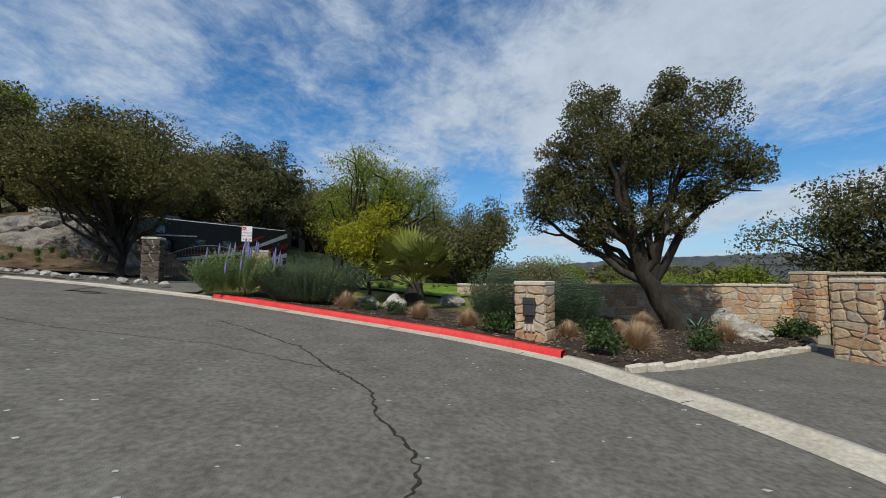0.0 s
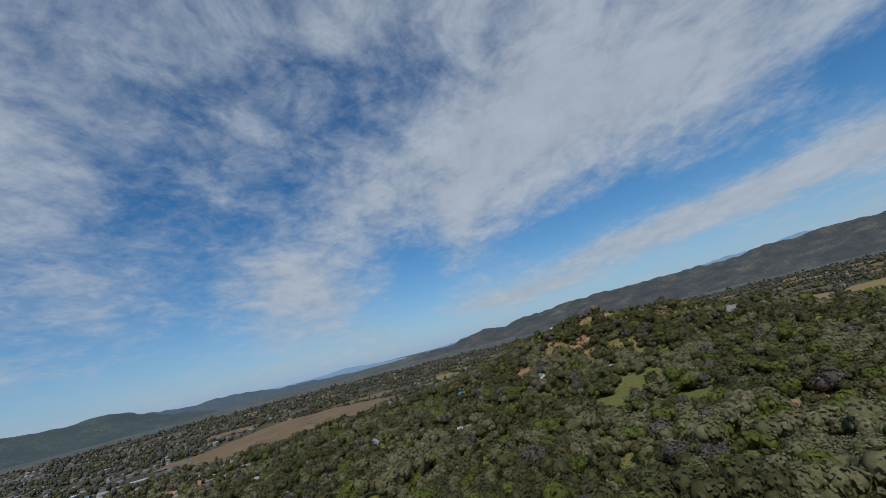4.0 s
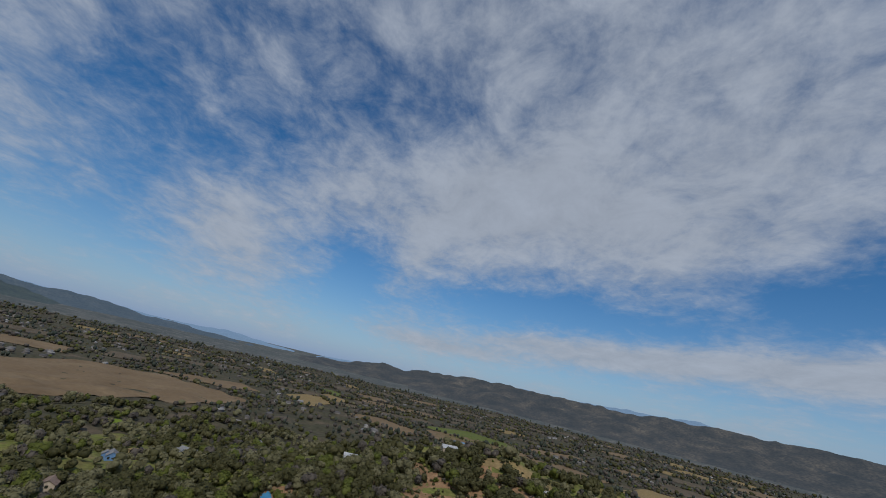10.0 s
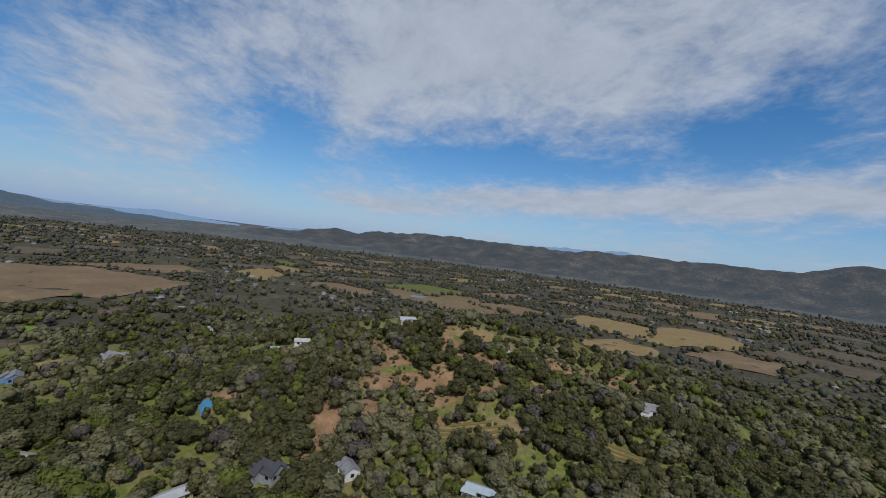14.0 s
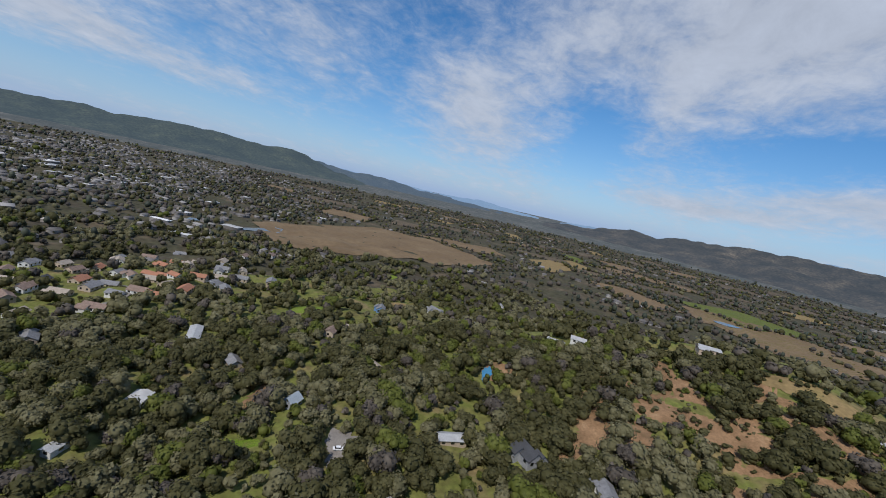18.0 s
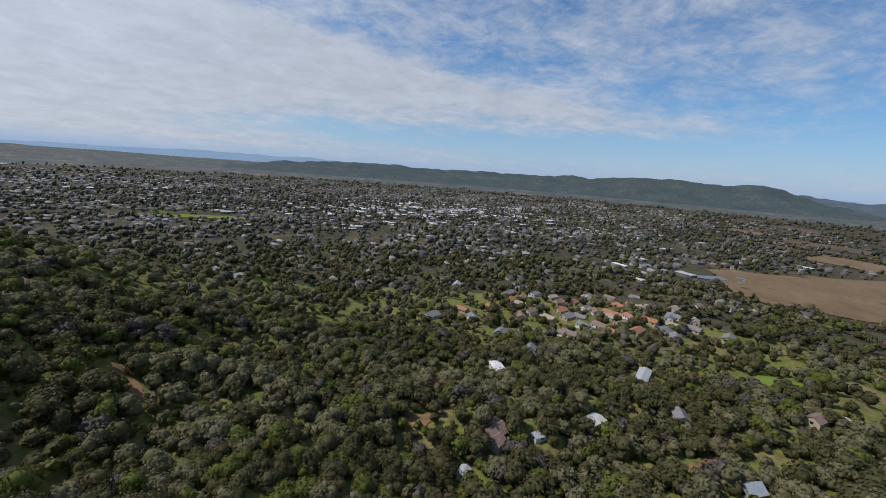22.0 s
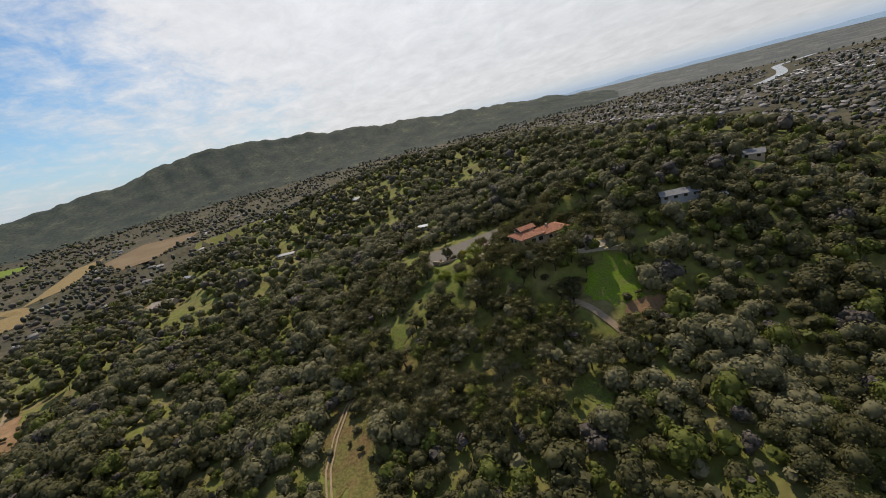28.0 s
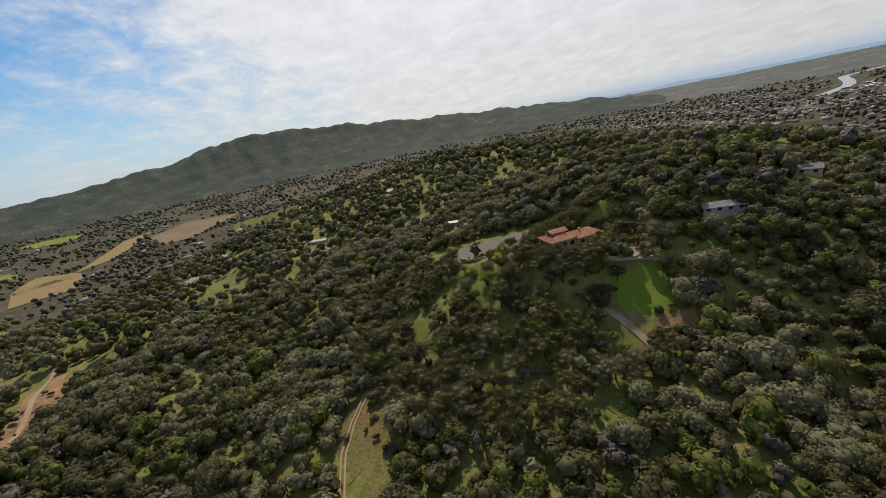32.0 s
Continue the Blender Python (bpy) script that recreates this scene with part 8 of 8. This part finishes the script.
def tiled_house():
    m = Matrix.Translation((-42, 41, 1.2)) @ Matrix.Rotation(radians(14), 4, "Z")
    root = empty("tiled_house", m, "two-storey stucco house with red clay tile roofs", "house")
    part("wall", box(0.5, -6.5, -6.0, 13.0, 6.0, 11.2), M_STUCCO, root)
    part("wall", box(-14.0, -5.0, -6.0, 0.5, 6.5, 10.2), M_STUCCO, root)
    part("tower_wall", box(2.0, -4.2, 10.5, 9.5, 0.2, 13.9), M_STUCCO, root)
    hip_roof(root, 0.5, -6.5, 13.0, 6.0, 11.2, 2.3)
    hip_roof(root, -14.0, -5.0, 0.5, 6.5, 10.2, 2.4)
    # gabled clerestory
    bm = bmesh.new()
    pr = [(-5.3, 13.75), (1.3, 13.75), (-2.0, 15.0)]
    A = [bm.verts.new((1.0, y, z)) for y, z in pr]
    B = [bm.verts.new((10.4, y, z)) for y, z in pr]
    bm.faces.new(A)
    bm.faces.new(B[::-1])
    for k in range(3):
        bm.faces.new((A[(k + 1) % 3], A[k], B[k], B[(k + 1) % 3]))
    ob = part("tower_roof", bm, M_TRIM, root)
    tile_slope(ob, (1.0, -5.3, 13.82), (10.4, -5.3, 13.82), (10.4, -2.0, 15.07), (1.0, -2.0, 15.07))
    tile_slope(ob, (10.4, 1.3, 13.82), (1.0, 1.3, 13.82), (1.0, -2.0, 15.07), (10.4, -2.0, 15.07))
    bm = bmesh.new()
    bm.faces.new([bm.verts.new(p) for p in ((9.53, -4.0, 12.3), (9.53, 0.0, 12.3), (9.53, 0.0, 13.3), (9.53, -2.0, 14.2), (9.53, -4.0, 13.3))])
    part("gable_window", bm, M_GLASS, root)
    for x in (3.0, 5.0, 7.0, 8.6):
        window_in(root, x, -4.2, 12.4, 0.5, 0.9, "S")
    for y, z in ((-4.0, 8.2), (0.2, 8.0), (3.8, 8.0), (-3.5, 4.2), (2.0, 4.2)):
        window_in(root, 13.0, y, z, 2.4, 1.9, "E")
    for x in (2.5, 6.5, 10.5):
        window_in(root, x, -6.5, 8.0, 1.6, 1.8, "S")
        window_in(root, x, 6.0, 8.0, 2.2, 1.9, "N")
        window_in(root, x, 6.0, 4.2, 1.8, 1.9, "N")
    for x in (-12, -9, -6, -3):
        window_in(root, x, 6.5, 7.2, 1.8, 1.8, "N")
        window_in(root, x, -5.0, 7.2, 1.6, 1.8, "S")
    # balcony, dish, chimney
    bal = part("balcony", box(13.0, -6.2, 6.9, 14.6, -2.2, 7.1), M_CAP, root)
    for i in range(9):
        part("baluster", box(14.5, -6.1 + i * 0.48, 7.1, 14.56, -6.04 + i * 0.48, 8.0), M_BLACK, bal)
    part("handrail", box(14.46, -6.2, 8.0, 14.6, -2.2, 8.07), M_BLACK, bal)
    bm = bmesh.new()
    bmesh.ops.create_uvsphere(bm, u_segments=18, v_segments=10, radius=0.6)
    bmesh.ops.delete(bm, geom=[v for v in bm.verts if v.co.z > -0.3], context="VERTS")
    dish = part("satellite_dish", bm, M_RV_WHITE, root, "white round satellite dish", True)
    dish.matrix_basis = Matrix.Translation((11.0, -3.2, 13.3)) @ Matrix.Rotation(radians(100), 4, "Y") @ Matrix.Diagonal((1, 1, 0.7, 1))
    thing_np("dish_post", *tube([(10.9, -3.2, 12.0), (10.9, -3.2, 12.9)], [0.03, 0.03], 6), M_METAL, root)
    part("chimney", box(-5.0, 1.0, 11.2, -4.0, 2.0, 13.6, 0.03), M_STUCCO, root)
    part("vent_pipe", box(4.0, 3.2, 12.0, 4.2, 3.4, 13.0), M_DARK, root)
    # terrace walls below
    for i, (p, q, z, h) in enumerate((((-46, 61.5), (-55, 63.5), gz(-50, 63) - 1.0, 2.4), ((-55, 63.5), (-64, 63.5), gz(-59, 64) - 1.0, 2.4), ((-64, 63.5), (-73, 64.5), gz(-68, 64.5) - 1.0, 2.6))):
        stone_wall("wall_terrace", q, p, z, h, 0.5, 60 + i, "stone terrace wall above the lawn", "front", True, (1.3, 0.7))
    patch("terrace", -59, 59.5, 12, 3.0, 0, M_DRIVE, "paved terrace between stone walls", "terrace", 0.12, 0.08)


tiled_house()


def house(x, y, w, l, h, turn, wall, roof, label, rise=0.3, wings=0, flat=False, z=None, over=0.5):
    """A gabled or flat-roofed house with windows on all sides."""
    z = gz(x, y) if z is None else z
    root = empty("house", Matrix.Translation((x, y, z)) @ Matrix.Rotation(radians(turn), 4, "Z"), label, "house")
    blocks = [(0, 0, w, l, h)] + [(w * 0.45 * (1 if k % 2 else -1), l * (0.35 if k < 1 else -0.3), w * 0.8, l * 0.45, h * 0.85) for k in range(wings)]
    for bx, by, bw, bl, bh in blocks:
        part("wall", box(bx - bw / 2, by - bl / 2, -2.5, bx + bw / 2, by + bl / 2, bh), wall, root)
        bm = bmesh.new()
        if flat:
            add_box(bm, bx - bw / 2 - over, by - bl / 2 - over, bh, bx + bw / 2 + over, by + bl / 2 + over, bh + 0.35, 0.05)
        else:
            r = bw * rise
            pr = [(-bw / 2 - over, bh - over * 2 * rise), (0, bh + r), (bw / 2 + over, bh - over * 2 * rise), (bw / 2 + over, bh - over * 2 * rise - 0.2), (0, bh + r - 0.2), (-bw / 2 - over, bh - over * 2 * rise - 0.2)]
            A = [bm.verts.new((bx + px, by - bl / 2 - over, pz)) for px, pz in pr]
            B = [bm.verts.new((bx + px, by + bl / 2 + over, pz)) for px, pz in pr]
            for q in ((0, 1), (1, 2), (2, 3), (3, 4), (4, 5), (5, 0)):
                bm.faces.new((A[q[0]], A[q[1]], B[q[1]], B[q[0]]))
            for V in (A, B):
                bm.faces.new((V[0], V[1], V[4], V[5]))
                bm.faces.new((V[1], V[2], V[3], V[4]))
            g = bmesh.new()
            for yy in (by - bl / 2, by + bl / 2):
                g.faces.new([g.verts.new((bx + px, yy, pz)) for px, pz in ((-bw / 2, bh - 0.01), (bw / 2, bh - 0.01), (0, bh + r - 0.15))])
            part("gable", g, wall, root)
            bmesh.ops.recalc_face_normals(bm, faces=bm.faces)
        part("roof", bm, roof, root)
    n = max(1, int(l / 4))
    for k in range(n):
        yy = -l / 2 + (k + 0.5) * l / n
        window_in(root, w / 2, yy, h * 0.35, 1.6, h * 0.4, "E")
        window_in(root, -w / 2, yy, h * 0.35, 1.6, h * 0.4, "W")
    for k in range(max(1, int(w / 4))):
        xx = -w / 2 + (k + 0.5) * w / max(1, int(w / 4))
        window_in(root, xx, -l / 2, h * 0.35, 1.4, h * 0.4, "S")
        window_in(root, xx, l / 2, h * 0.35, 1.4, h * 0.4, "N")
    return root


M_BLUE_WALL = ramp_material("blue_siding", [(0.10, 0.20, 0.38), (0.14, 0.26, 0.46)], 0.6, 0.8, 0.15)
M_DARK_ROOF = ramp_material("charcoal_shingles", [(0.035, 0.036, 0.04), (0.06, 0.062, 0.068)], 0.5, 0.8, 0.3, bump_scale=6)
M_TAN_ROOF = ramp_material("tan_shingles", [(0.24, 0.20, 0.16), (0.32, 0.27, 0.22), (0.38, 0.33, 0.27)], 0.5, 0.85, 0.3, bump_scale=6)
M_RED_ROOF = ramp_material("terracotta_roof", [(0.28, 0.12, 0.07), (0.36, 0.17, 0.10)], 0.5, 0.85, 0.3, bump_scale=6)
WALLS = {"white": M_WHITE_WALL, "grey": M_GREY_WALL, "tan": M_TAN_WALL, "blue": M_BLUE_WALL}
ROOFS = {"grey": M_GREY_ROOF, "brown": M_BROWN_ROOF, "pale": M_PALE_ROOF, "blue": M_BLUE_ROOF, "dark": M_DARK_ROOF, "tan": M_TAN_ROOF, "red": M_RED_ROOF, "white": M_WHITE_ROOF}
for hx, hy, hw, hl, hh, ht, hwall, hroof, hlabel, hrise, hwings, hflat in SITES:
    house(hx, hy, hw, hl, hh, ht, WALLS[hwall], ROOFS[hroof], hlabel, hrise, hwings, hflat)


def car(x, y, turn, mat, label):
    root = empty("car", Matrix.Translation((x, y, gz(x, y) + 0.15)) @ Matrix.Rotation(radians(turn), 4, "Z"), label, "car")
    part("body", box(-2.3, -0.9, 0.3, 2.3, 0.9, 0.95, 0.12), mat, root)
    bm = box(-1.5, -0.8, 0.95, 1.1, 0.8, 1.5, 0.1)
    for v in bm.verts:
        if v.co.z > 1.3:
            v.co.x *= 0.75
    part("cabin", bm, M_GLASS, root)
    part("roof", box(-1.05, -0.66, 1.5, 0.75, 0.66, 1.54), mat, root)
    for s in (1, -1):
        for xx in (-1.4, 1.4):
            wheel(root, xx, s * 0.82, 0.33, 0.33)


car(-68, 357, 40, M_RV_WHITE, "white car parked on a drive among oaks")
car(-31, 42, 60, M_RV_WHITE, "white car parked beside the tiled house")
car(296, 68, 20, M_RV_WHITE, "white vehicle parked on red earth")
